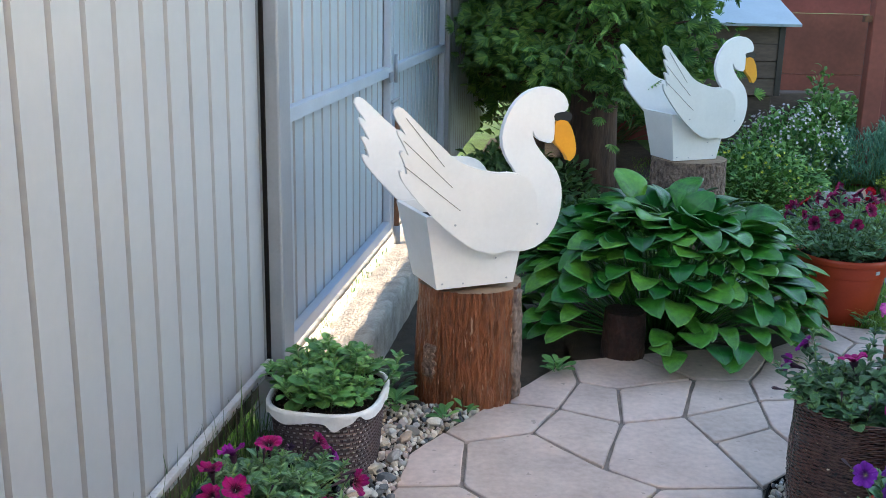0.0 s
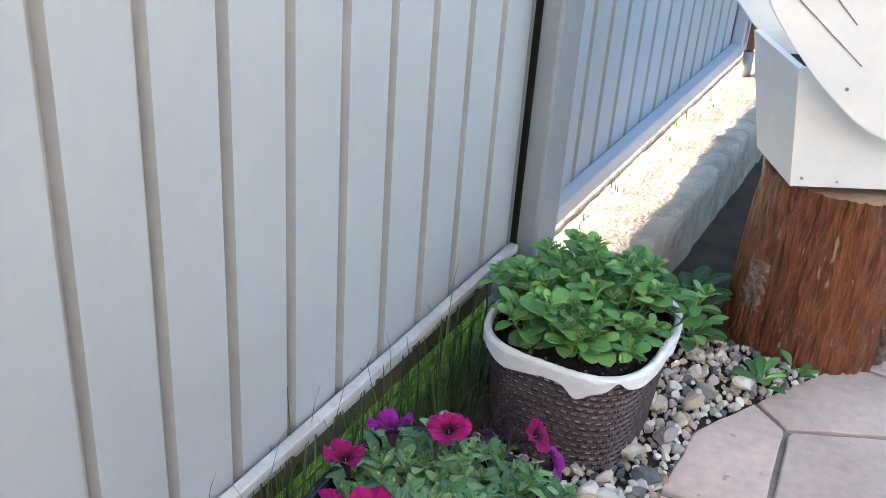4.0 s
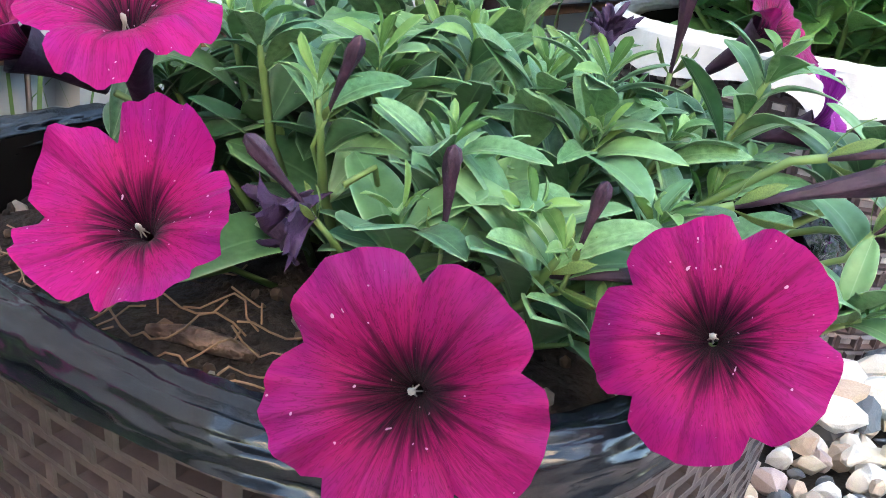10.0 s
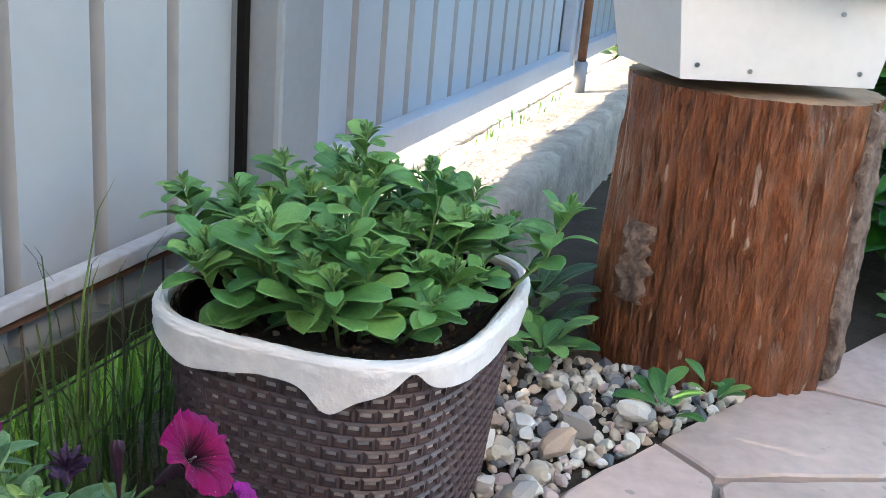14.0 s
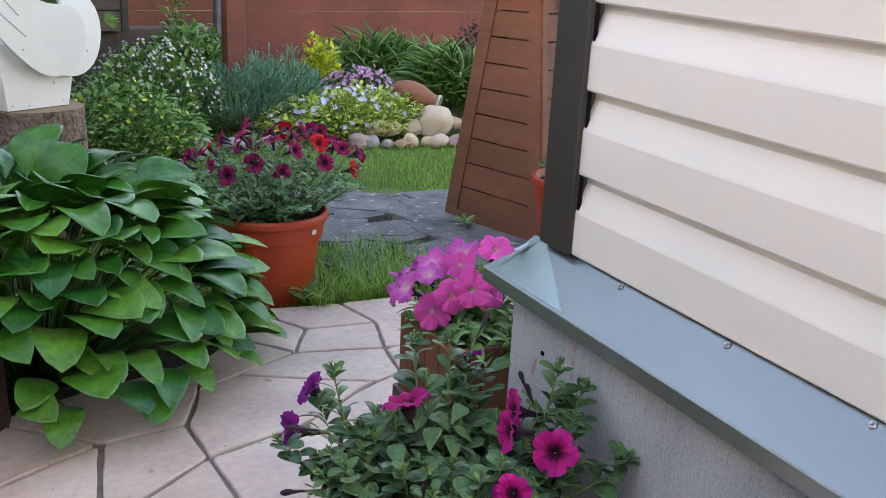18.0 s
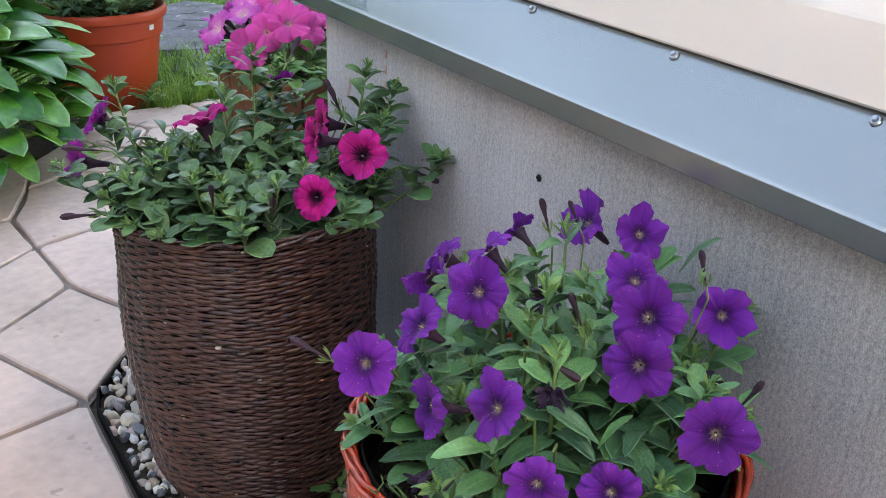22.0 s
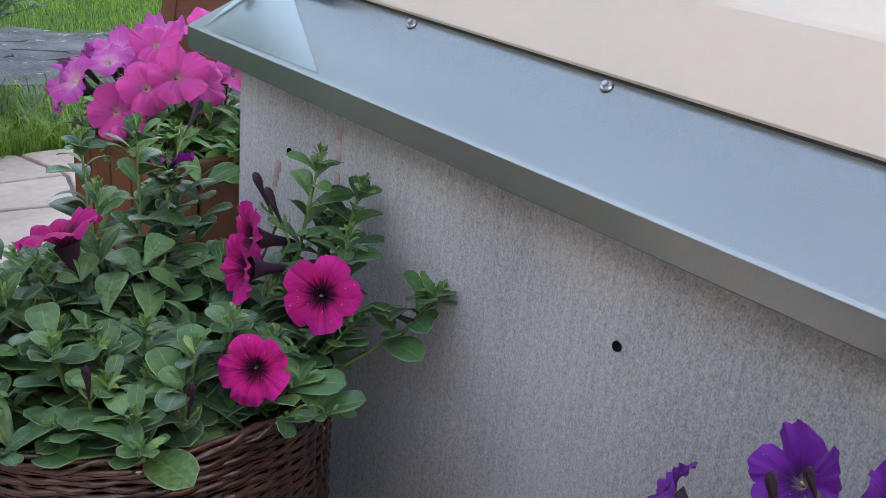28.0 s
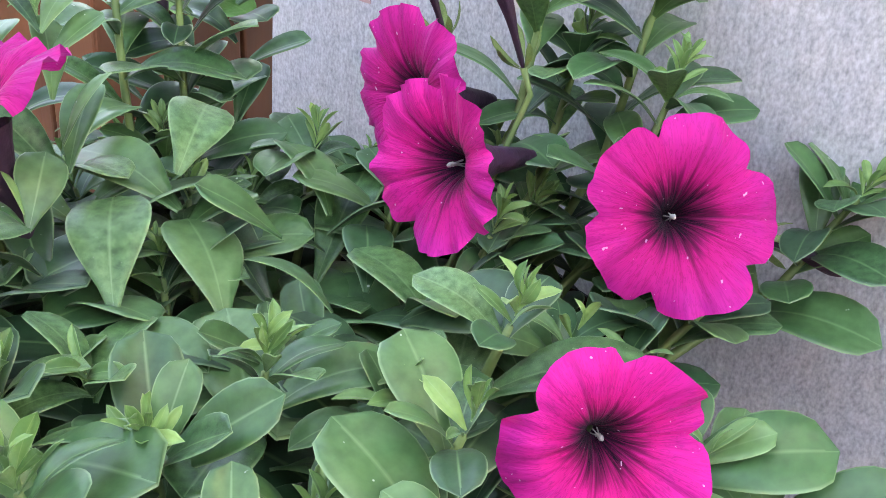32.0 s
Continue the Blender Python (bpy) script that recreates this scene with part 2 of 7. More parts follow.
def board_mat(name, light, dark):
    """Fibre-cement board: cloudy patches, upright streaks and a fine light and dark speckle."""
    m = bpy.data.materials.new(name)
    m.use_nodes = True
    nt, b = m.node_tree, m.node_tree.nodes["Principled BSDF"]
    N, L = nt.nodes.new, nt.links.new
    tc = N("ShaderNodeTexCoord")
    total = None
    for scale, squash, detail, weight in ((3.0, 1.0, 4, 0.9), (150.0, 0.05, 3, 0.32), (620.0, 0.7, 2, 1.0), (260.0, 0.6, 2, 0.7)):
        mp, nz, ml = N("ShaderNodeMapping"), N("ShaderNodeTexNoise"), N("ShaderNodeMath")
        mp.inputs["Scale"].default_value = (1, 1, squash)
        L(tc.outputs["Object"], mp.inputs[0])
        nz.inputs["Scale"].default_value, nz.inputs["Detail"].default_value = scale, detail
        L(mp.outputs[0], nz.inputs[0])
        ml.operation, ml.inputs[1].default_value, ml.inputs[2].default_value = "MULTIPLY_ADD", weight, -0.5 * weight
        L(nz.outputs[0], ml.inputs[0])
        if total is not None:
            ad = N("ShaderNodeMath")
            L(total, ad.inputs[0])
            L(ml.outputs[0], ad.inputs[1])
            total = ad.outputs[0]
        else:
            total = ml.outputs[0]
    mr, mx, bp = N("ShaderNodeMapRange"), N("ShaderNodeMix"), N("ShaderNodeBump")
    mr.inputs[1].default_value, mr.inputs[2].default_value = -0.42, 0.42
    L(total, mr.inputs[0])
    mx.data_type = "RGBA"
    mx.inputs[6].default_value, mx.inputs[7].default_value = (*dark, 1), (*light, 1)
    L(mr.outputs[0], mx.inputs[0])
    L(mx.outputs[2], b.inputs["Base Color"])
    b.inputs["Roughness"].default_value = 0.72
    bp.inputs["Strength"].default_value, bp.inputs["Distance"].default_value = 0.12, 0.0006
    L(total, bp.inputs["Height"])
    L(bp.outputs[0], b.inputs["Normal"])
    return m


M_EARTH = mat("earth", (0.07, 0.052, 0.036), (0.03, 0.022, 0.015), rough=0.95, scale=14, fine=160, bump=0.9, dist=0.01)
M_LAWN = mat("lawn_soil", (0.10, 0.20, 0.03), (0.05, 0.085, 0.018), rough=0.95, scale=5, fine=120, bump=0.8, dist=0.02)
M_SLAB = mat("paving_concrete", (0.68, 0.535, 0.465), (0.43, 0.33, 0.285), rough=0.82, scale=3.6, fine=40, bump=0.25, vary=0.1, spread=0.07, dist=0.004, grain=0.55, fleck=((0.36, 0.29, 0.25), 26.0, 0.70))
M_JOINT = mat("joint_mortar", (0.30, 0.25, 0.215), (0.16, 0.13, 0.11), rough=0.95, scale=20, fine=200, bump=0.6)
M_SHEET = mat("painted_sheet", (0.335, 0.37, 0.405), (0.30, 0.335, 0.37), rough=0.36, scale=2, fine=30, bump=0.02)
# Darker copy of the sheet paint, for the shade inside the grooves.
M_GROOVE = mat("painted_sheet_groove_shade", (0.33, 0.345, 0.36), (0.26, 0.27, 0.28), rough=0.45, scale=2, fine=30, bump=0.02)
M_POST = mat("grey_steel_post", (0.235, 0.26, 0.295), (0.19, 0.21, 0.24), rough=0.42, scale=6, fine=80, bump=0.04)
M_GATE = mat("gate_sheet", (0.355, 0.42, 0.49), (0.315, 0.375, 0.44), rough=0.38, scale=2, fine=30, bump=0.02)
M_GFRAME = mat("gate_frame_paint", (0.38, 0.44, 0.52), (0.32, 0.37, 0.45), rough=0.4, scale=5, fine=60, bump=0.05)
M_RUST = mat("rust", (0.22, 0.10, 0.05), (0.09, 0.05, 0.035), rough=0.9, scale=30, fine=200, bump=0.4)
M_RAIL = mat("galvanised_rail", (0.50, 0.535, 0.58), (0.30, 0.28, 0.27), rough=0.45, scale=9, fine=70, bump=0.1, fleck=((0.22, 0.10, 0.05), 12.0, 0.70))
M_BEAM = mat("strip_concrete", (0.52, 0.47, 0.40), (0.27, 0.235, 0.195), rough=0.9, scale=14, fine=80, bump=1.0, dist=0.015)
M_PLINTH = board_mat("fibre_cement", (0.55, 0.575, 0.605), (0.17, 0.18, 0.192))
M_FLASH = mat("zinc_flashing", (0.325, 0.365, 0.37), (0.26, 0.295, 0.30), rough=0.26, scale=3, fine=18, bump=0.06, metal=0.75, dist=0.01, stretch=(1, 0.25, 1))
# Lighter copy of the flashing's zinc: the sky's glint is in the colour.
M_FOLD = mat("zinc_fold_sky_glint", (0.80, 0.90, 0.93), (0.70, 0.80, 0.84), rough=0.16, scale=8, fine=30, bump=0.06, metal=0.75)
M_SIDING = mat("vinyl_siding", (0.80, 0.745, 0.69), (0.77, 0.715, 0.66), rough=0.38, scale=3, fine=220, bump=0.03)
M_TRIM = mat("brown_trim", (0.045, 0.036, 0.032), (0.03, 0.024, 0.022), rough=0.4, scale=8, fine=90, bump=0.05)
M_VANE = mat("black_vane_paint", (0.018, 0.017, 0.018), (0.010, 0.010, 0.011), rough=0.5, scale=8, fine=90, bump=0.1)
# Near-black colour for the shade in slots, gaps and holes; also the black edging.
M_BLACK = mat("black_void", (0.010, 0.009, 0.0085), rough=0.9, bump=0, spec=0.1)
M_SCREW = mat("zinc_screw", (0.5, 0.53, 0.56), rough=0.3, metal=0.9, bump=0.02)
M_SWAN = mat("white_board_paint", (0.83, 0.81, 0.80), (0.76, 0.74, 0.73), rough=0.5, scale=6, fine=70, bump=0.08)
M_SWAN2 = mat("white_board_paint_edge", (0.62, 0.61, 0.61), (0.52, 0.50, 0.49), rough=0.6, scale=12, fine=80, bump=0.1)
M_BEAK = mat("yellow_paint", (0.82, 0.36, 0.012), (0.72, 0.29, 0.01), rough=0.5, bump=0.05)
M_INK = mat("black_paint", (0.012, 0.011, 0.012), rough=0.5, bump=0.05)
M_GROOVELINE = mat("cut_line", (0.25, 0.235, 0.23), rough=0.8, bump=0)
M_BARK = mat("peeled_bark", (0.30, 0.095, 0.034), (0.075, 0.024, 0.011), rough=0.36, scale=13, fine=75, bump=1.0, stretch=(1, 1, 0.22), dist=0.02, grain=1.3, fleck=((0.46, 0.31, 0.22), 62.0, 0.675))
M_BARKD = mat("rotten_bark", (0.055, 0.020, 0.013), (0.012, 0.005, 0.004), rough=0.8, scale=12, fine=50, bump=1.0, dist=0.02)
M_LEAFP = mat("dark_pot_leaf", (0.105, 0.245, 0.10), (0.04, 0.12, 0.044), rough=0.45, scale=30, fine=300, bump=0.2, spread=0.45, trans=0.06, margin=(0.14, 0.28, 0.12), rim=0.25)
M_BARKG = mat("grey_bark", (0.34, 0.23, 0.175), (0.055, 0.034, 0.027), rough=0.9, scale=20, fine=60, bump=1.0, stretch=(1, 1, 0.8), dist=0.014, grain=1.3)
M_TRUNK = mat("thuja_bark", (0.11, 0.06, 0.04), (0.03, 0.017, 0.012), rough=0.9, scale=20, fine=60, bump=1.0, stretch=(1, 1, 0.2), dist=0.014)
M_WOODTOP = mat("cut_wood", (0.36, 0.24, 0.15), (0.2, 0.13, 0.08), rough=0.8, scale=14, fine=120, bump=0.4)
M_TERRA = mat("terracotta_plastic", (0.46, 0.056, 0.020), (0.38, 0.043, 0.015), rough=0.42, scale=6, fine=90, bump=0.04, spec=0.35)
M_SOIL = mat("potting_soil", (0.034, 0.022, 0.015), (0.011, 0.007, 0.005), rough=0.95, scale=50, fine=260, bump=1.0, dist=0.01)
M_CRUMB = choice_mat("soil_crumb", [(0.10, 0.065, 0.045), (0.05, 0.033, 0.024), (0.20, 0.13, 0.085), (0.03, 0.02, 0.015), (0.07, 0.045, 0.03), (0.42, 0.38, 0.33), (0.12, 0.08, 0.055)], rough=0.95, bump=0.6)
M_RATTAN = mat("brown_plastic_rattan", (0.062, 0.046, 0.044), (0.040, 0.029, 0.029), rough=0.42, scale=18, fine=160, bump=0.25)
M_RATTAN2 = mat("dark_plastic_rattan", (0.10, 0.068, 0.068), (0.055, 0.036, 0.038), rough=0.42, scale=18, fine=160, bump=0.25)
M_LINER = mat("grey_liner", (0.62, 0.58, 0.57), (0.32, 0.29, 0.29), rough=0.6, scale=60, fine=200, bump=0.1)
M_BAGB = mat("black_bag", (0.010, 0.012, 0.016), (0.006, 0.007, 0.010), rough=0.2, scale=30, fine=90, bump=0.22, dist=0.003, stretch=(1, 1, 3))
M_BAGW = mat("white_bag", (0.80, 0.79, 0.79), (0.66, 0.65, 0.65), rough=0.42, scale=22, fine=80, bump=0.6, dist=0.006)
# The pale flecks paint in worn spots and the gloss highlights on the strands.
M_WICKER = mat("dark_varnished_wicker", (0.085, 0.034, 0.024), (0.026, 0.010, 0.008), rough=0.18, scale=30, fine=120, bump=0.3, stretch=(1, 1, 2.5), spec=0.6, fleck=((0.50, 0.36, 0.29), 50.0, 0.73))
M_WICKERR = mat("red_painted_wicker", (0.56, 0.066, 0.026), (0.32, 0.034, 0.014), rough=0.18, scale=26, fine=120, bump=0.4, spec=0.75)
M_CRATE = mat("stained_planter_wood", (0.23, 0.075, 0.028), (0.11, 0.035, 0.014), rough=0.55, scale=8, fine=60, bump=0.4, stretch=(1, 1, 0.15))
M_CRATE2 = mat("dark_planter_band", (0.10, 0.045, 0.03), (0.05, 0.025, 0.018), rough=0.55, scale=8, fine=60, bump=0.3)
M_MILL = mat("brown_stained_board", (0.225, 0.088, 0.05), (0.13, 0.05, 0.028), rough=0.6, scale=5, fine=50, bump=0.3, stretch=(0.25, 0.25, 1), spread=0.12)
M_REDWALL = mat("rust_red_wall", (0.27, 0.076, 0.052), (0.165, 0.047, 0.033), rough=0.8, scale=2.2, fine=24, bump=0.3, spread=0.1)
M_OLDWOOD = mat("old_grey_wood", (0.16, 0.115, 0.09), (0.07, 0.05, 0.04), rough=0.85, scale=6, fine=60, bump=0.5, stretch=(0.3, 0.3, 1), spread=0.12)
M_TIN = mat("pale_tin_roof", (0.42, 0.50, 0.56), (0.34, 0.41, 0.47), rough=0.4, scale=4, fine=40, bump=0.05)
M_SLATE = mat("slate_slab", (0.20, 0.20, 0.212), (0.06, 0.06, 0.066), rough=0.85, scale=7, fine=60, bump=0.9, dist=0.012, fleck=((0.42, 0.41, 0.40), 16.0, 0.66))
M_ROCK = choice_mat("garden_rock", [(0.95, 0.72, 0.52), (0.66, 0.50, 0.42), (0.70, 0.48, 0.46), (0.86, 0.66, 0.50), (0.50, 0.46, 0.47), (0.72, 0.46, 0.31)], rough=0.85, bump=0.6, fine=30, dist=0.01)
M_PEBBLE = choice_mat("river_pebble", [(0.95, 0.88, 0.78), (0.46, 0.43, 0.40), (0.80, 0.72, 0.62), (1.0, 0.97, 0.93), (0.22, 0.225, 0.235), (0.66, 0.50, 0.38), (0.90, 0.82, 0.77), (0.70, 0.60, 0.47), (0.78, 0.69, 0.55), (0.66, 0.52, 0.49), (0.92, 0.86, 0.78), (0.14, 0.155, 0.175)], rough=0.5, bump=0.35)
M_LEAF = mat("petunia_leaf", (0.128, 0.278, 0.120), (0.037, 0.120, 0.037), rough=0.42, scale=14, fine=200, bump=0.1, spread=0.45, trans=0.07, spec=0.45, margin=(0.30, 0.47, 0.26), sheen=0.05)
M_LEAFC = mat("petunia_leaf_deep", (0.060, 0.172, 0.058), (0.014, 0.060, 0.017), rough=0.40, scale=14, fine=200, bump=0.08, spread=0.5, trans=0.04, spec=0.4, margin=(0.29, 0.45, 0.22), rim=0.45, sheen=0.02, fleck=((0.5, 0.55, 0.5), 230.0, 0.755))
M_LEAFD = mat("petunia_leaf_mid", (0.108, 0.305, 0.130), (0.031, 0.125, 0.046), rough=0.38, scale=30, fine=300, bump=0.25, spread=0.45, trans=0.06, spec=0.5, margin=(0.28, 0.47, 0.25), sheen=0.04)
M_LEAFB = mat("fresh_leaf", (0.125, 0.315, 0.085), (0.062, 0.19, 0.042), rough=0.40, scale=30, fine=300, bump=0.25, spread=0.4, trans=0.08, margin=(0.19, 0.36, 0.13))
M_TIP = mat("petunia_shoot", (0.15, 0.31, 0.09), (0.07, 0.18, 0.04), rough=0.5, scale=40, fine=300, bump=0.2, spread=0.35, trans=0.16, margin=(0.30, 0.44, 0.20), rim=0.6, sheen=0.1)
M_STEM = mat("green_stem", (0.15, 0.24, 0.065), (0.08, 0.14, 0.04), rough=0.6, scale=40, bump=0.1)
M_BUD = mat("dark_bud", (0.050, 0.014, 0.040), (0.018, 0.006, 0.015), rough=0.6, scale=60, fine=200, bump=0.5)
M_STAMEN = mat("pale_stamen", (0.34, 0.33, 0.31), rough=0.6, bump=0.1)
M_YSTAMEN = mat("cream_throat", (0.75, 0.66, 0.30), rough=0.6, bump=0.1)
M_HOSTA = mat("hosta_leaf", (0.044, 0.235, 0.026), (0.012, 0.082, 0.011), rough=0.28, scale=8, fine=60, bump=0.3, spread=0.5, trans=0.07, spec=0.45, margin=(0.055, 0.235, 0.032), rim=0.2)
M_GRASS = mat("grass_blade", (0.22, 0.42, 0.06), (0.10, 0.25, 0.035), rough=0.6, scale=3, fine=40, bump=0, spread=0.4, trans=0.2)
M_STRAP = mat("daylily_leaf", (0.10, 0.26, 0.04), (0.045, 0.13, 0.02), rough=0.5, scale=3, fine=40, bump=0, spread=0.35, trans=0.12)
M_THUJA = mat("thuja_spray", (0.115, 0.28, 0.045), (0.035, 0.10, 0.02), rough=0.6, scale=3, fine=60, bump=0, spread=0.55, trans=0.12)
M_SHRUB = mat("shrub_leaf", (0.075, 0.16, 0.034), (0.026, 0.066, 0.016), rough=0.6, scale=4, fine=60, bump=0, spread=0.4, trans=0.12)
M_LAVENDER = mat("grey_green_leaf", (0.18, 0.39, 0.26), (0.08, 0.20, 0.13), rough=0.7, scale=4, fine=60, bump=0, spread=0.25, trans=0.12)
M_YELLOW = mat("golden_leaf", (0.62, 0.64, 0.05), (0.42, 0.48, 0.04), rough=0.6, scale=8, fine=60, bump=0, spread=0.25, trans=0.2)
M_DARKLEAF = mat("purple_leaf", (0.07, 0.035, 0.035), (0.03, 0.016, 0.018), rough=0.6, scale=8, fine=60, bump=0, spread=0.3)
M_WHITEFL = mat("white_petal", (0.62, 0.55, 0.56), rough=0.6, bump=0)
M_LILAC = mat("lilac_petal", (0.56, 0.56, 0.80), rough=0.6, bump=0, spread=0.15)
M_MAUVE = mat("mauve_petal", (0.50, 0.24, 0.42), rough=0.6, bump=0, spread=0.25)
M_LIME = mat("lime_leaf", (0.50, 0.62, 0.12), (0.28, 0.39, 0.065), rough=0.6, scale=4, fine=60, bump=0, spread=0.35, trans=0.15)
M_LIGHTLEAF = mat("light_green_leaf", (0.165, 0.36, 0.085), (0.08, 0.21, 0.045), rough=0.5, scale=6, fine=60, bump=0, spread=0.4, trans=0.15)
M_CLAY = mat("clay_jug", (0.33, 0.12, 0.06), (0.22, 0.07, 0.04), rough=0.6, scale=12, fine=60, bump=0.2)

P_MAGENTA = petal_mat("magenta_petal", (0.315, 0.004, 0.130), (0.275, 0.003, 0.088), (0.005, 0.001, 0.005), 0.036, vein=0.34, tint=(0.22, 0.008, 0.18))
P_PINKRED = petal_mat("pink_red_petal", (0.63, 0.019, 0.262), (0.55, 0.009, 0.178), (0.008, 0.002, 0.009), 0.036, vein=0.26, tint=(0.52, 0.02, 0.29))
P_PURPLE = petal_mat("purple_petal", (0.212, 0.032, 0.375), (0.148, 0.014, 0.287), (0.05, 0.008, 0.09), 0.036, vein=0.15, heart=(0.50, 0.40, 0.34), tint=(0.125, 0.015, 0.27))
P_PINK = petal_mat("pink_petal", (0.86, 0.095, 0.44), (0.83, 0.10, 0.44), (0.80, 0.13, 0.44), 0.036, vein=0.08, heart=(0.80, 0.62, 0.45), tint=(0.78, 0.09, 0.44))
P_DARKRED = petal_mat("wine_petal", (0.34, 0.014, 0.095), (0.22, 0.010, 0.065), (0.025, 0.003, 0.010), 0.036)
P_VIOLET = petal_mat("violet_magenta_petal", (0.30, 0.012, 0.27), (0.22, 0.008, 0.20), (0.03, 0.003, 0.03), 0.036)

# ---- mesh helpers ----


def mesh_of(name, verts, faces, material, smooth=True):
    me = bpy.data.meshes.new(name)
    me.from_pydata([tuple(map(float, v)) for v in verts], [], [tuple(map(int, f)) for f in faces])
    for m in material if isinstance(material, (list, tuple)) else (material,):
        me.materials.append(m)
    if smooth:
        me.polygons.foreach_set("use_smooth", [True] * len(me.polygons))
    me.update()
    return me


def from_bm(name, bm, material, smooth=False):
    bmesh.ops.recalc_face_normals(bm, faces=bm.faces)
    me = bpy.data.meshes.new(name)
    bm.to_mesh(me)
    bm.free()
    for m in material if isinstance(material, (list, tuple)) else (material,):
        me.materials.append(m)
    if smooth:
        me.polygons.foreach_set("use_smooth", [True] * len(me.polygons))
    return me


def put(name, me, parent=None, m=None, label=""):
    ob = new(name, me)
    if parent is not None:
        ob.parent = parent
    if m is not None:
        ob.matrix_basis = m
    if label:
        tagged(ob, label)
    return ob


def part(name, bm, material, parent, label="", smooth=False, m=None):
    return put(name, from_bm(name, bm, material, smooth), parent, m, label)


def thing(name, label, category, group="", kind="", m=None):
    ob = new(name)
    ob.empty_display_size = 0.1
    if m is not None:
        ob.matrix_basis = m
    return tagged(ob, label, category, group, kind)


def box(sx, sy, sz, cx=0, cy=0, cz=0, bevel=0.0, bm=None, rot=None):
    bm = bm or bmesh.new()
    m = Matrix.Translation((cx, cy, cz)) @ (rot or Matrix()) @ Matrix.Diagonal((sx, sy, sz, 1))
    r = bmesh.ops.create_cube(bm, size=1.0, matrix=m)
    if bevel:
        es = {e for v in r["verts"] for e in v.link_edges}
        bmesh.ops.bevel(bm, geom=list(es), offset=bevel, segments=2, affect="EDGES", profile=0.5)
    return bm


def cyl(r1, r2, h, cx=0, cy=0, cz=0, seg=24, bm=None, rot=None):
    bm = bm or bmesh.new()
    bmesh.ops.create_cone(bm, cap_ends=True, segments=seg, radius1=r1, radius2=r2, depth=h, matrix=Matrix.Translation((cx, cy, cz)) @ (rot or Matrix()))
    return bm


def lathe(profile, seg=48):
    """Verts and faces of a turned shape: profile rows of radius and height."""
    vs, fs = [], []
    for r, z in profile:
        vs += [(r * math.cos(2 * math.pi * k / seg), r * math.sin(2 * math.pi * k / seg), z) for k in range(seg)]
    for i in range(len(profile) - 1):
        for k in range(seg):
            a, b = i * seg + k, i * seg + (k + 1) % seg
            fs.append((a, b, b + seg, a + seg))
    return vs, fs


def tube(points, radii, seg=6):
    """Verts and faces of a pipe along points."""
    vs, fs = [], []
    pts = [Vector(p) for p in points]
    for i, p in enumerate(pts):
        d = (pts[min(i + 1, len(pts) - 1)] - pts[max(i - 1, 0)]).normalized()
        a = d.orthogonal().normalized() if i == 0 else (a - d * a.dot(d)).normalized()
        b = d.cross(a)
        r = radii[i] if isinstance(radii, (list, tuple)) else radii
        vs += [p + r * (math.cos(2 * math.pi * k / seg) * a + math.sin(2 * math.pi * k / seg) * b) for k in range(seg)]
    for i in range(len(pts) - 1):
        for k in range(seg):
            q, w = i * seg + k, i * seg + (k + 1) % seg
            fs.append((q, w, w + seg, q + seg))
    fs.append(tuple(range(seg))[::-1])
    fs.append(tuple((len(pts) - 1) * seg + k for k in range(seg)))
    return vs, fs


class Heap:
    """Collects copies of small shapes into one mesh."""

    def __init__(self):
        self.v, self.f, self.n = [], [], 0

    def add(self, verts, faces, m=None):
        a = np.asarray([tuple(v) for v in verts], float)
        if m is not None:
            q = np.array(m)
            a = a @ q[:3, :3].T + q[:3, 3]
        self.v.append(a)
        self.f += [tuple(i + self.n for i in f) for f in faces]
        self.n += len(a)

    def mesh(self, name, material, smooth=True):
        return mesh_of(name, np.concatenate(self.v) if self.v else [], self.f, material, smooth)


def frame_of(p, forward, up, size=1.0):
    """A pose at p whose x goes forward and z up."""
    x = Vector(forward).normalized()
    z = Vector(up) - x * Vector(up).dot(x)
    z = z.normalized() if z.length > 1e-4 else x.orthogonal().normalized()
    y = z.cross(x)
    m = Matrix((x, y, z)).transposed().to_4x4() @ Matrix.Diagonal((size, size, size, 1))
    m.translation = p
    return m


def board(outline, thick, rounds=0):
    """A flat board in the xz plane with the given outline, its middle at y = 0."""
    pts = [Vector((x, 0, z)) for x, z in outline]
    for _ in range(rounds):
        pts = [q for i in range(len(pts)) for q in (pts[i] * 0.75 + pts[(i + 1) % len(pts)] * 0.25, pts[i] * 0.25 + pts[(i + 1) % len(pts)] * 0.75)]
    bm = bmesh.new()
    vs = [bm.verts.new(p + Vector((0, -thick / 2, 0))) for p in pts]
    f = bm.faces.new(vs)
    r = bmesh.ops.extrude_face_region(bm, geom=[f])
    bmesh.ops.translate(bm, verts=[v for v in r["geom"] if isinstance(v, bmesh.types.BMVert)], vec=(0, thick, 0))
    return bm


R = random.Random(7)

# ---- ground ----
FX = lambda y: -0.655 + 0.14 * (y - 2.6)  # noqa: E731  the fence's line
F_ANG = -math.degrees(math.atan(0.14))
H_ANG = -9.7


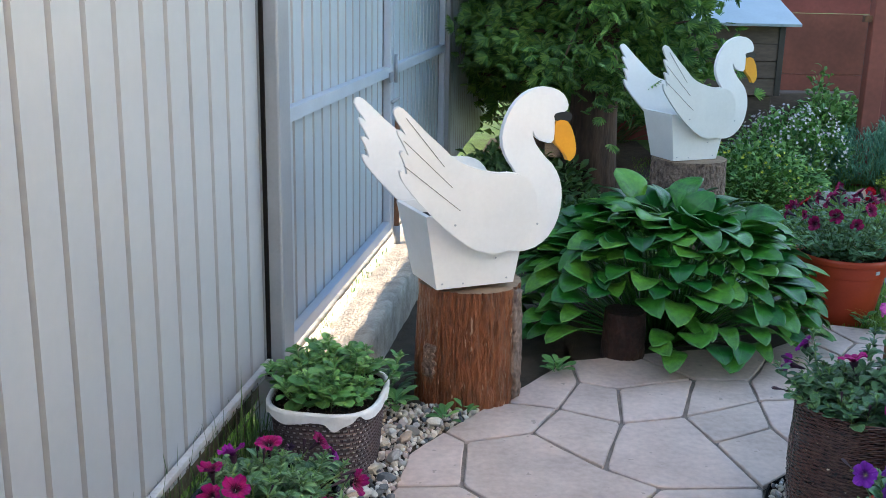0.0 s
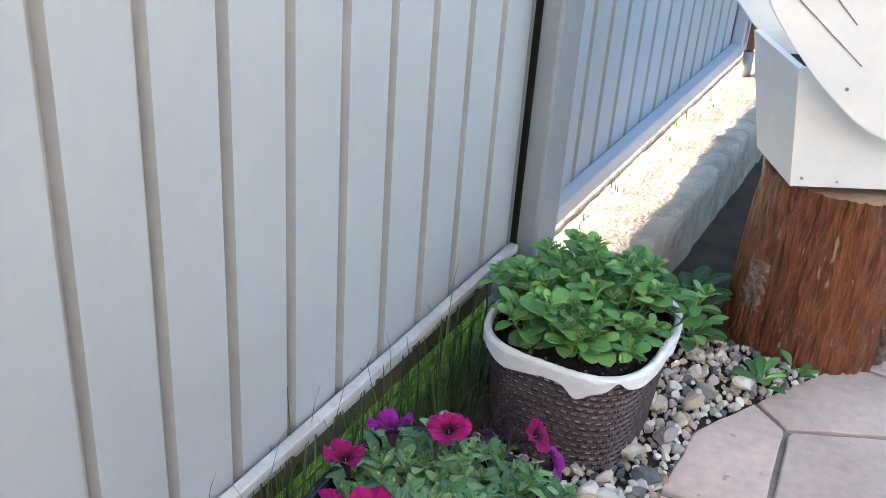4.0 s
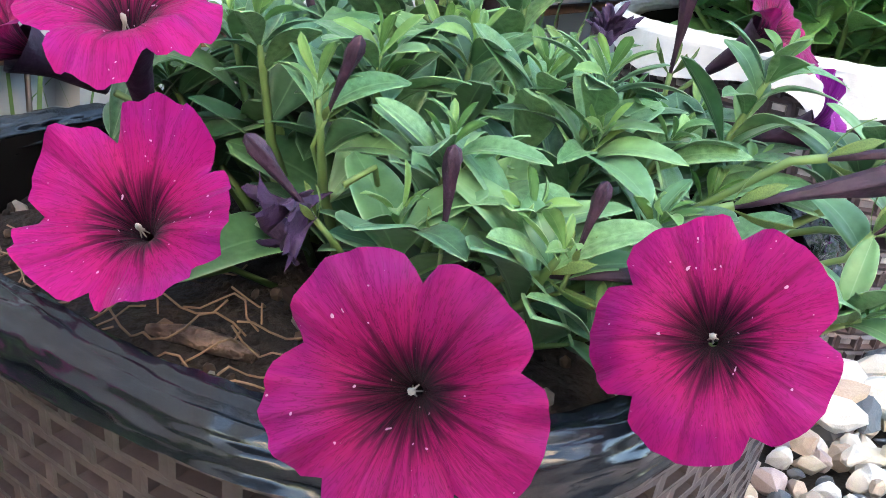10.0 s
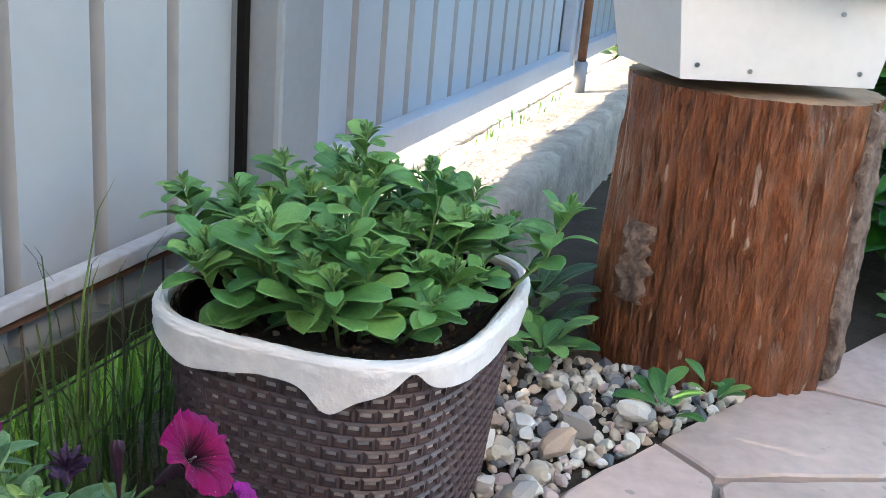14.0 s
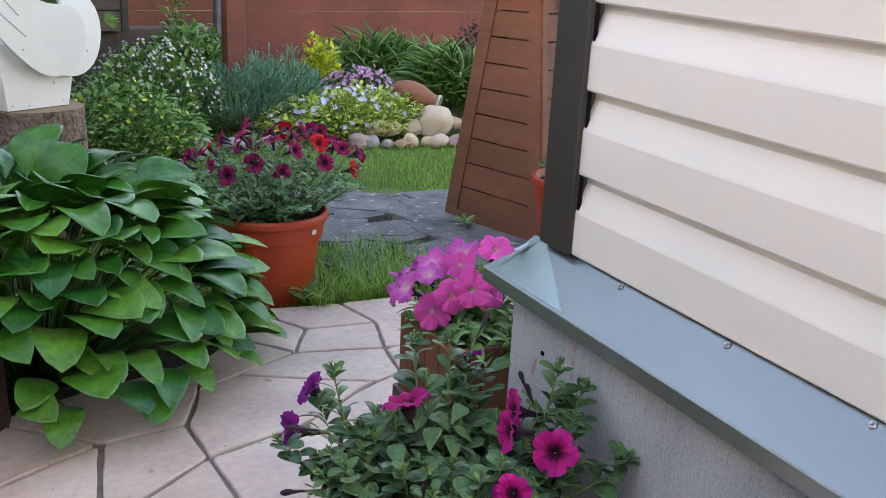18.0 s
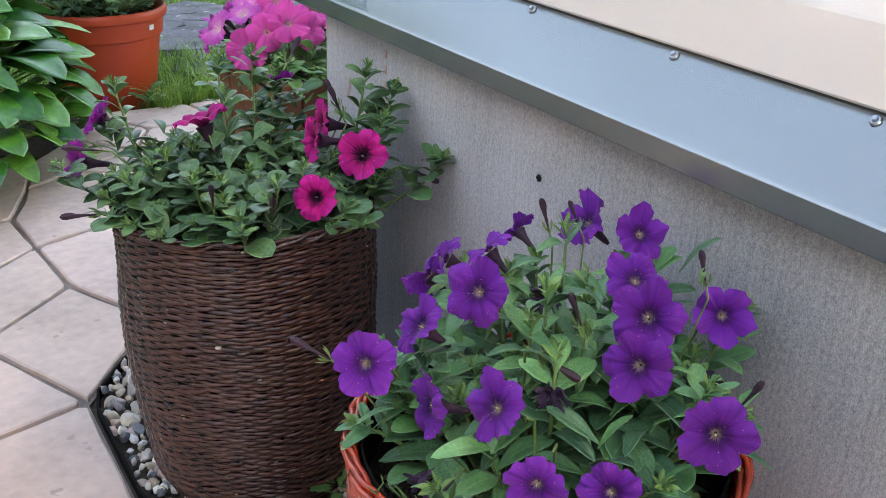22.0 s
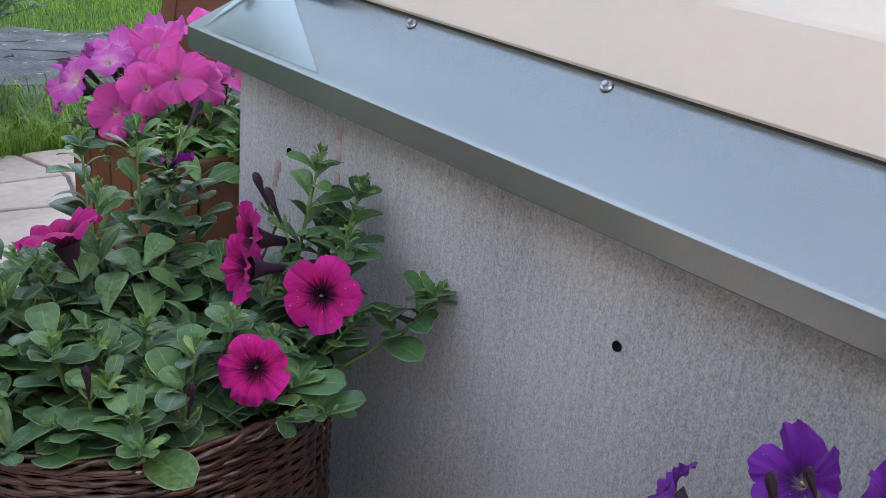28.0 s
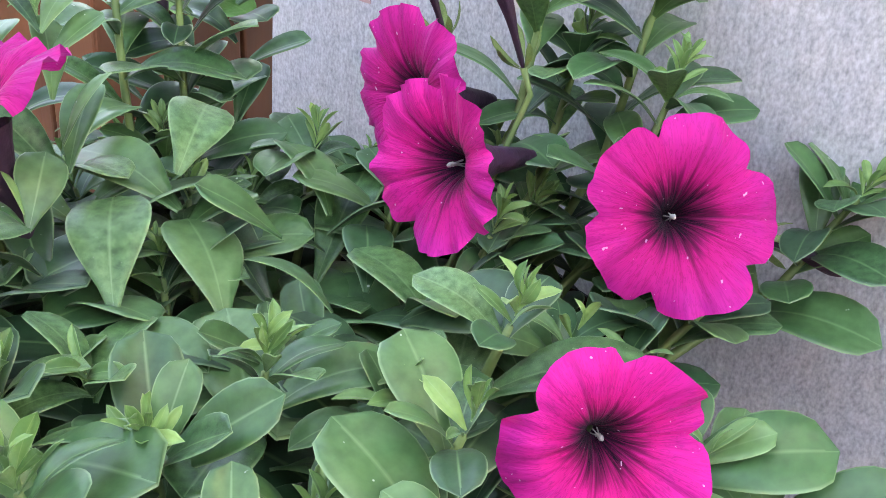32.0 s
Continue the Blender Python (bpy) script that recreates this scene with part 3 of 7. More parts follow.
def ground_sheet():
    vs, fs, n = [], [], 72
    ring = [0, 0.6, 1.2, 2, 3, 4.5, 6.5, 9, 13, 20, 40, 90, 250, 800]
    for i, r in enumerate(ring):
        for k in range(n):
            a = 2 * math.pi * k / n
            x, y = 1.0 + r * math.cos(a), 3.5 + r * math.sin(a)
            z = -0.03 + (0.012 * noise.noise((x * 1.7, y * 1.7, 0)) if r < 12 else 0)
            vs.append((x, y, z))
    for i in range(len(ring) - 1):
        for k in range(n):
            a, b = i * n + k, i * n + (k + 1) % n
            fs.append((a, b, b + n, a + n))
    return tagged(put("ground", mesh_of("ground", vs, fs, M_LAWN)), "uneven lawn and soil of a garden yard", "ground", kind="structure")


ground_sheet()
# Added rise under the grass, high enough to stop sun below the fence sheet.
bank = [(-4.0, -0.06), (-2.5, 0.20), (-0.95, 0.27), (-0.62, 0.27), (-0.45, 0.17), (-0.25, 0.02), (-0.12, -0.05)]
bv = [(x, y, z + 0.012 * noise.noise((x * 5, y * 5, 2))) for y in [0.25 * k for k in range(0, 32)] for x, z in bank]
bf = [(7 * i + j, 7 * i + j + 1, 7 * i + j + 8, 7 * i + j + 7) for i in range(31) for j in range(6)]
tagged(put("bank", mesh_of("bank", bv, bf, M_LAWN), m=pose(FX(-4.4), -4.4, 0, 0, 0, F_ANG)), "grassy bank added behind the fence to block low sun under it", "ground", kind="structure")

# ---- fence, gate and concrete strip along it ----


def sheet(length, z0, z1, pitch, first, groove, depth, material):
    """Ribbed sheet along +y from 0, facing +x, with narrow grooves."""
    ys = [(0.0, 0.0)]
    g = first
    while g + groove < length:
        if g > 0.02:
            ys += [(g, 0.0), (g + groove * 0.25, -depth), (g + groove * 0.75, -depth), (g + groove, 0.0)]
        g += pitch
    ys.append((length, 0.0))
    vs, fs, mi = [], [], []
    for y, x in ys:
        vs += [(x, y, z0), (x, y, z1)]
    for i in range(len(ys) - 1):
        fs.append((2 * i, 2 * i + 2, 2 * i + 3, 2 * i + 1))
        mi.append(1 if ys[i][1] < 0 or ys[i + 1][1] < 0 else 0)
    n = len(vs)
    vs += [(x - 0.0012, y, z) for x, y, z in vs]
    fs += [tuple(n + q for q in f[::-1]) for f in fs]
    me = mesh_of("sheet", vs, fs, material, smooth=False)
    me.polygons.foreach_set("material_index", mi + mi)
    return me


def along(y):
    return pose(FX(y), y, 0, 0, 0, F_ANG)


FENCE_TOP = 2.25
fence = thing("fence", "pale grey ribbed steel sheet fence with a low rail", "fence", kind="structure", m=along(-3.2))
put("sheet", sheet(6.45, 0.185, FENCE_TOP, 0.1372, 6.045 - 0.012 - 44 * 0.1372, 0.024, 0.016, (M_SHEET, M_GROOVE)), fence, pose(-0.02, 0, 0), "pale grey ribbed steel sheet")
part("rail", box(0.022, 6.45, 0.020, 0.0, 3.225, 0.246, 0.003), M_RAIL, fence, "thin galvanised rail with rust spots")
# Rust colour here also draws the shadow line below the rail.
part("rail_lip", box(0.012, 6.45, 0.008, -0.006, 3.225, 0.226, 0.002), M_RUST, fence, "rust-brown lip for the rail's rusty edge and its shadow line")
part("rail", box(0.03, 6.45, 0.03, -0.06, 3.225, 1.9, 0.003), M_RAIL, fence)
part("lower_sheet", box(0.004, 6.45, 0.075, -0.050, 3.225, 0.193, 0.001), M_SHEET, fence, "lower edge of the grey sheet below the rail")
part("board", box(0.022, 6.45, 0.05, -0.055, 3.225, 0.128, 0.003), mat("mossy_board", (0.075, 0.062, 0.04), (0.03, 0.035, 0.018), rough=0.9, scale=9, fine=60, bump=0.6), fence, "dark mossy board under the rail")
wire = mesh_of("wire", *tube([(0, 0, -0.05), (0.002, 0.002, 0.1), (0, 0, 0.24)], 0.0018, 5), M_TRIM)
wireh = mesh_of("wire", *tube([(0, 0, 0), (0.002, 2.5, 0.004), (0, 5.2, 0)], 0.0016, 5), M_TRIM)
for k in range(72):
    put("wire", wire, fence, pose(-0.012, 1.1 + 0.074 * k + R.uniform(-0.008, 0.008), 0, R.uniform(-3, 3), 0, 0))
for z in (0.04, 0.12):
    put("wire", wireh, fence, pose(-0.014, 1.2, z))

gate_post = thing("gate_post", "square grey painted steel gate post beside the fence", "gate post", kind="structure", m=along(3.265))
part("post_tube", box(0.11, 0.125, 2.45, -0.01, 0, 1.12, 0.008), M_POST, gate_post)


def gate_leaf(y0, length):
    g = thing("gate_leaf", "blue-grey ribbed steel gate leaf with a tube frame", "gate", "gate leaves", m=along(y0))
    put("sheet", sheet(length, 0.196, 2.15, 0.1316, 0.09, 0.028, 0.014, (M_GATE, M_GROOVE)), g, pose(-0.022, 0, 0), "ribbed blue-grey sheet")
    for nm, bm in (("stile", box(0.04, 0.05, 1.93, 0, 0.025, 1.185, 0.004)), ("stile", box(0.04, 0.05, 1.93, 0, length - 0.025, 1.185, 0.004)),
                   ("bottom_bar", box(0.038, length - 0.1, 0.05, 0, length / 2, 0.245, 0.004)), ("middle_bar", box(0.038, length - 0.1, 0.05, 0, length / 2, 1.045, 0.004)),
                   ("top_bar", box(0.038, length - 0.1, 0.05, 0, length / 2, 2.125, 0.004))):
        part(nm, bm, M_GFRAME, g)
    return g


# Solid black strip paints the shaded gap between post and fence.
part("gap_strip", box(0.012, 0.012, 2.2, -0.006, -0.0715, 1.29), M_BLACK, gate_post, "black strip in place of the shaded gap beside the post")
part("flange", box(0.004, 0.36, 2.2, -0.058, 0.02, 1.28), M_TRIM, gate_post, "dark flange behind the post")
leaf_a = gate_leaf(3.345, 1.86)
gate_leaf(5.225, 1.86)
part("cover_strip", box(0.004, 0.09, 1.9, -0.045, 1.87, 1.2), M_GATE, leaf_a)
part("latch_plate", box(0.012, 0.09, 0.05, 0.026, 1.80, 1.02, 0.003), M_POST, leaf_a, "grey steel latch plate")
part("latch_bolt", cyl(0.009, 0.009, 0.16, 0.04, 1.83, 0.90, 12, rot=Matrix.Rotation(radians(90), 4, "X")), M_POST, leaf_a, smooth=True)
part("latch_bolt", cyl(0.009, 0.009, 0.14, 0.04, 1.84, 1.06, 12), M_POST, leaf_a, smooth=True)
rod = thing("drop_bolt", "rusty steel drop bolt with a grey sleeve at the gate's foot", "drop bolt", m=along(5.19))
part("rod", cyl(0.014, 0.014, 0.62, 0.045, 0, 0.50, 14), M_RUST, rod, smooth=True)
part("sleeve", cyl(0.021, 0.021, 0.10, 0.045, 0, 0.19, 14), M_POST, rod, smooth=True)
post_b = thing("gate_post", "square grey painted steel gate post", "gate post", kind="structure", m=along(7.16))
part("post_tube", box(0.11, 0.13, 2.45, -0.01, 0, 1.12, 0.008), M_POST, post_b)
part("flange", box(0.004, 0.36, 2.2, -0.058, 0.0, 1.28), M_TRIM, post_b)
fence_b = thing("fence", "ribbed steel fence beyond the gate, in the trees' shade", "fence", kind="structure", m=along(7.24))
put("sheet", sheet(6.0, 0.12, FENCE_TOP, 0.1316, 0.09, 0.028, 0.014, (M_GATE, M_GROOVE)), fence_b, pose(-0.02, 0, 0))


def strip_mesh():
    vs, fs, n = [], [], 200
    prof = [(0.0, -0.06), (0.0, 0.142), (0.07, 0.148), (0.15, 0.158), (0.225, 0.172), (0.245, 0.163), (0.25, 0.12), (0.252, 0.0), (0.252, -0.06)]
    for i in range(n + 1):
        y = 3.9 * i / n
        for j, (x, z) in enumerate(prof):
            w = 0.006 * noise.noise((x * 9, y * 5, z * 9)) + 0.007 * noise.noise((x * 22, y * 16, z * 9)) if 0 < j < 8 else 0
            vs.append((x + (w if j > 3 else 0), y, z + w))
    k = len(prof)
    for i in range(n):
        for j in range(k - 1):
            fs.append((i * k + j, i * k + j + 1, (i + 1) * k + j + 1, (i + 1) * k + j))
    fs.append(tuple(range(k)))
    fs.append(tuple(n * k + j for j in range(k))[::-1])
    return mesh_of("concrete_strip", vs, fs, M_BEAM)


tagged(put("concrete_strip", strip_mesh(), m=along(3.33) @ pose(-0.015, 0, 0)), "rough sunlit concrete strip under the gate", "kerb", kind="structure")

# Added slab: catches sun behind the gate, brightens the gap and bounces light.
gap_slab = thing("driveway", "pale slab added behind the gate to brighten the gap under it", "driveway", kind="structure", m=along(3.33))
part("drive_slab", box(4.0, 3.9, 0.18, -2.03, 1.95, 0.045, 0.004), M_BEAM, gap_slab)

# ---- paving: cast slabs of many shapes with sunk joints ----
J = dict(A0=(-0.21, 2.33), A1=(-0.135, 2.80), A2=(-0.10, 3.03), k=(0.015, 3.196), l=(0.204, 3.46), E5=(0.53, 3.90), a=(0.09, 3.116), b=(0.321, 3.20), c=(0.432, 3.406),
         d=(0.538, 3.668), e=(0.682, 3.61), f=(0.645, 3.296), g=(0.88, 3.36), h=(1.0, 3.722), i=(0.532, 2.942), j=(0.073, 2.814), m=(0.254, 2.61), n=(0.935, 3.155), o=(0.685, 2.824))
J.update(p=(0.543, 2.644), q=(1.005, 2.84), r=(1.215, 3.715), s=(1.194, 3.52), u=(0.229, 2.379), v=(0.557, 2.379), w=(1.168, 3.284), W2=(1.22, 3.08), W3=(1.13, 2.95), X1=(1.325, 3.897),
         X2=(1.42, 4.10), H1=(0.80, 3.98), H2=(1.08, 4.06), X3=(1.465, 3.946), S2=(1.47, 3.56), S3=(1.70, 3.67), Y1=(1.815, 4.18), Y2=(1.69, 4.013), Y3=(1.948, 3.91), Y4=(2.047, 4.119))
J.update(Y5=(2.04, 4.354), Y6=(1.735, 4.44), Y7=(1.58, 4.22), Z1=(1.785, 3.70), Z2=(1.885, 3.722), Z3=(1.95, 3.45), Z4=(1.55, 3.15), Z5=(1.34, 2.98), U1=(2.60, 4.26), U2=(2.5, 3.85), U3=(2.45, 3.4), V1=(3.30, 4.07), V2=(3.15, 3.62), V3=(3.0, 3.25),
         q2=(0.945, 2.55), q3=(0.915, 2.33), q4=(0.88, 1.95), v2=(0.62, 1.98), u2=(0.2, 1.96), A9=(-0.245, 1.93))
CELLS = """A0 u m j A1;A1 j a k A2;k a b c l;j m p o i b a;l c d E5;c f e d;b i f c;e f g h;i o q n g f;d e h H1 E5;h r X1 X2 H2 H1;g s r h;g n w s;n q W3 W2 w;w W2 Z5 Z4 S2 s;
r s S2 S3 Z1 X3 X1;X1 X3 Y2 Y7 X2;X3 Z1 Z2 Y3 Y2;Y7 Y2 Y1 Y6;Y1 Y2 Y3 Y4;Y6 Y1 Y4 Y5;Y4 Y3 U2 U1 Y5;Y3 Z2 Z3 U3 U2;Z1 S3 S2 Z4 Z3 Z2;u v p m;p v q3 q2 q o;A9 u2 u A0;u2 v2 v u;v2 q4 q3 v;U1 U2 V2 V1;U2 U3 V3 V2"""
for row in range(4):
    y1, y2 = 1.94 - 0.62 * row, 1.94 - 0.62 * (row + 1)
    tops = [J["A9"], J["u2"], J["v2"], J["q4"]] if row == 0 else lows
    lows = [(-0.26 + 0.02 * row, y2 + 0.05), (0.16 + R.uniform(-0.1, 0.1), y2 - 0.06), (0.6 + R.uniform(-0.1, 0.1), y2 + 0.07), (0.87, y2)]
    for c in range(3):
        for nm, p in zip("0123", (tops[c], tops[c + 1], lows[c + 1], lows[c])):
            J[f"G{row}{c}{nm}"] = p
        CELLS += f";G{row}{c}0 G{row}{c}3 G{row}{c}2 G{row}{c}1"


def slab(poly, rnd):
    """One cast slab: wavy edges drawn in from the joint's middle, a rounded arris, a slightly dished top."""
    cx, cy = sum(p[0] for p in poly) / len(poly), sum(p[1] for p in poly) / len(poly)
    rim = []
    for i, p in enumerate(poly):
        q = poly[(i + 1) % len(poly)]
        for t in (0.06, 0.2, 0.4, 0.6, 0.8, 0.94):
            x, y = p[0] + (q[0] - p[0]) * t, p[1] + (q[1] - p[1]) * t
            ln = math.hypot(q[0] - p[0], q[1] - p[1])
            nx, ny = -(q[1] - p[1]) / ln, (q[0] - p[0]) / ln
            bow = 0.03 * ln * math.sin(math.pi * t) * noise.noise((p[0] + q[0], p[1] + q[1], 3.0)) * (1 if (p < q) else -1)
            w = 0.004 * noise.noise((x * 14, y * 14, 1.0))
            rim.append((x + nx * (0.0065 + w + bow), y + ny * (0.0065 + w + bow)))
    area = sum(rim[i][0] * rim[(i + 1) % len(rim)][1] - rim[(i + 1) % len(rim)][0] * rim[i][1] for i in range(len(rim)))
    vs, fs, n = [], [], len(rim)
    for s, z in ((0.0, -0.045), (0.0, -0.003), (0.004, 0.0), (0.05, 0.0008)):
        for x, y in rim:
            d = math.hypot(cx - x, cy - y)
            vs.append((x + (cx - x) / d * s, y + (cy - y) / d * s, z + (0.0015 * noise.noise((x * 6, y * 6, 5)) if z > -0.04 else 0)))
    for i in range(3):
        for k in range(n):
            fs.append((i * n + k, i * n + (k + 1) % n, (i + 1) * n + (k + 1) % n, (i + 1) * n + k))
    fs.append(tuple(3 * n + k for k in range(n)))
    if area < 0:
        fs = [f[::-1] for f in fs]
    return mesh_of("slab", vs, fs, M_SLAB, smooth=False)


def ccw(poly):
    a = sum(poly[i][0] * poly[(i + 1) % len(poly)][1] - poly[(i + 1) % len(poly)][0] * poly[i][1] for i in range(len(poly)))
    return poly if a > 0 else poly[::-1]


paving = thing("paving", "pinkish grey cast paving slabs of irregular shapes", "paving", kind="structure")
bed = bmesh.new()
for cell in CELLS.replace("\n", "").split(";"):
    poly = ccw([J[n] for n in cell.split()])
    put("slab", slab(poly, R), paving)
    f = bed.faces.new([bed.verts.new((x, y, -0.011)) for x, y in poly])
part("mortar_bed", bed, M_JOINT, paving, "dark mortar in the joints")

# ---- house ----
HB = Matrix.Translation((1.2279, 1.657, 0)) @ pose(0, 0, -0.016, 1.7, 0, H_ANG)  # y along the wall towards its corner, x into the house
CORNER = 1.055
house = thing("house", "house corner with beige siding on a grey plinth", "house", m=HB)
part("plinth", box(5.0, 9.0, 0.80, 2.5, CORNER - 4.5, 0.25, 0.003), M_PLINTH, house, "grey fibre-cement plinth boards with small holes")
part("wall", box(4.9, 8.9, 2.6, 2.5, CORNER - 0.15 - 4.45, 0.70 + 1.3), M_SIDING, house)


def course():
    prof = [(-0.002, 0.002), (-0.017, 0.0), (-0.0195, 0.003), (-0.0195, 0.070), (-0.0185, 0.074), (-0.0050, 0.112), (-0.002, 0.118), (-0.002, 0.136)]
    vs, fs = [], []
    for y in (-8.8, 0.0):
        vs += [(x, y, z) for x, z in prof]
    n = len(prof)
    for i in range(n - 1):
        fs.append((i, i + 1, n + i + 1, n + i))
    me = mesh_of("siding_panel", vs, fs, M_SIDING, smooth=False)
    return me


cm = course()
SID_X, SID_Y = 0.05, CORNER - 0.115
for k in range(17):
    put("siding_panel", cm, house, pose(SID_X, SID_Y, 0.715 + 0.1315 * k))
tr = part("corner_trim", box(0.012, 0.085, 2.5, SID_X - 0.024, SID_Y + 0.042, 0.715 + 1.25, 0.004), M_TRIM, house, "dark brown plastic corner trim")
part("corner_trim", box(0.085, 0.012, 2.5, SID_X + 0.018, SID_Y + 0.079, 0.715 + 1.25, 0.004), M_TRIM, house)
part("trim_joint", box(0.004, 0.006, 2.5, SID_X - 0.016, SID_Y - 0.004, 0.715 + 1.25), M_BLACK, house)


def flashing():
    """Sloped zinc drip flashing, folded round the corner."""
    vs, fs = [], []
    a, b = -0.034, 0.06
    y0, y1 = -8.8, CORNER + 0.055
    prof = [(0.045, 0.745), (0.043, 0.718), (a + 0.002, 0.650), (a, 0.647), (a, 0.624), (a + 0.006, 0.620), (a + 0.012, 0.622)]
    for x, z in prof:
        vs.append((x, y0, z))
    for x, z in prof:
        vs.append((x, y1 - (x - a), z))
    for x, z in prof:
        vs.append((4.0, y1 - (x - a), z))
    n = len(prof)
    for s in (0, n):
        for i in range(n - 1):
            fs.append((s + i, s + i + 1, s + n + i + 1, s + n + i))
    return mesh_of("flashing", vs, fs, M_FLASH, smooth=False)


# Dark brown backing puts the shadow gap under the lowest panel into colour.
part("starter_strip", box(0.012, 8.7, 0.050, SID_X - 0.008, SID_Y - 4.4, 0.718), M_TRIM, house, "dark backing strip for the shadow gap under the first siding panel")
put("flashing", flashing(), house, label="blue-grey zinc drip flashing, folded at the corner")
screw = bmesh.new()
cyl(0.0055, 0.0045, 0.0015, 0, 0, 0.0008, 14, screw)
cyl(0.003, 0.0026, 0.003, 0, 0, 0.003, 6, screw)
scm = from_bm("screw", screw, M_SCREW)
for k in range(14):
    put("screw", scm, house, pose(0.030, CORNER - 0.25 - 0.235 * k, 0.7075, 0, -41, 0))
part("clip", box(0.026, 0.012, 0.003, 0.006, CORNER + 0.0, 0.694, 0.001, rot=Matrix.Rotation(radians(-20), 4, "Y")), M_FLASH, house, "small bent zinc clip")
# Pale triangles on the corner fold stand for the sky's reflection there.
fold = bmesh.new()
for tri in (((0.041, 0.03, 0.7175), (-0.030, -0.14, 0.6525), (-0.032, 0.055, 0.6510)), ((0.036, 0.055, 0.7135), (0.036, 0.03, 0.7140), (-0.033, 0.075, 0.6505))):
    fold.faces.new([fold.verts.new((x, CORNER - 0.05 + y, z)) for x, y, z in tri])
bmesh.ops.solidify(fold, geom=fold.faces[:], thickness=-0.0012)
part("fold", fold, M_FOLD, house, "creased corner fold of the flashing, coloured bright for its sky reflection")
hole = mesh_of("hole", *lathe([(0.0, 0.0), (0.0038, 0.0), (0.0043, 0.0012), (0.0046, 0.0)], 14), M_BLACK)
for y, z in ((0.002, 0.527), (0.496, 0.525), (0.951, 0.544), (-0.48, 0.50), (1.00, 0.30), (0.3, 0.22), (-0.9, 0.48)):
    put("hole", hole, house, pose(-0.0005, y, z, 0, -90, 0))
mark = box(0.001, 0.008, 0.012, 0, 0, 0)
mkm = from_bm("stamp_mark", mark, mat("faded_red_print", (0.42, 0.25, 0.23), (0.42, 0.38, 0.37), rough=0.8, scale=60, bump=0))
for k in range(4):
    put("stamp_mark", mkm, house, pose(-0.0004, 0.865, 0.588 - 0.023 * k))
for k in range(3):
    put("stamp_mark", mkm, house, pose(-0.0004, 0.972 + 0.003 * k, 0.522 - 0.010 * k))

# ---- plants: shapes ----


def leaf_shape(length, width, droop, fold, nl=8, peak=0.58, blunt=2.0):
    """An ovate leaf along +x, folded along its midrib and drooping to its tip."""
    vs, fs = [], []
    for i in range(nl + 1):
        t = (i / nl) ** 0.8
        w = width * 0.5 * (0.10 + 0.90 * math.sin(math.pi * 0.5 * min(1, t / peak)) ** 1.35 if t < peak else math.sqrt(max(0.0, 1 - ((t - peak) / (1 - peak)) ** blunt))) + 0.0004
        x, z = length * t, -droop * length * t * t + 0.10 * length * math.sin(math.pi * t)
        for s in (-1, -0.9, -0.5, 0, 0.5, 0.9, 1):
            vs.append((x, s * w, z + fold * w * abs(s) ** 1.3 - 0.02 * length * (abs(s) == 1)))
    for i in range(nl):
        for k in range(6):
            a = i * 7 + k
            fs.append((a, a + 7, a + 8, a + 1))
    return vs, fs


def leaf_marks(me):
    """Marks each leaf's margin (1) and midrib (2) on its points, for the pale rim and the rib."""
    for name, cols in (("margin", (0, 6)), ("midrib", (3,))):
        at = me.attributes.new(name, "FLOAT", "POINT")
        at.data.foreach_set("value", [1.0 if k % 7 in cols else 0.0 for k in range(len(me.vertices))])
    return me


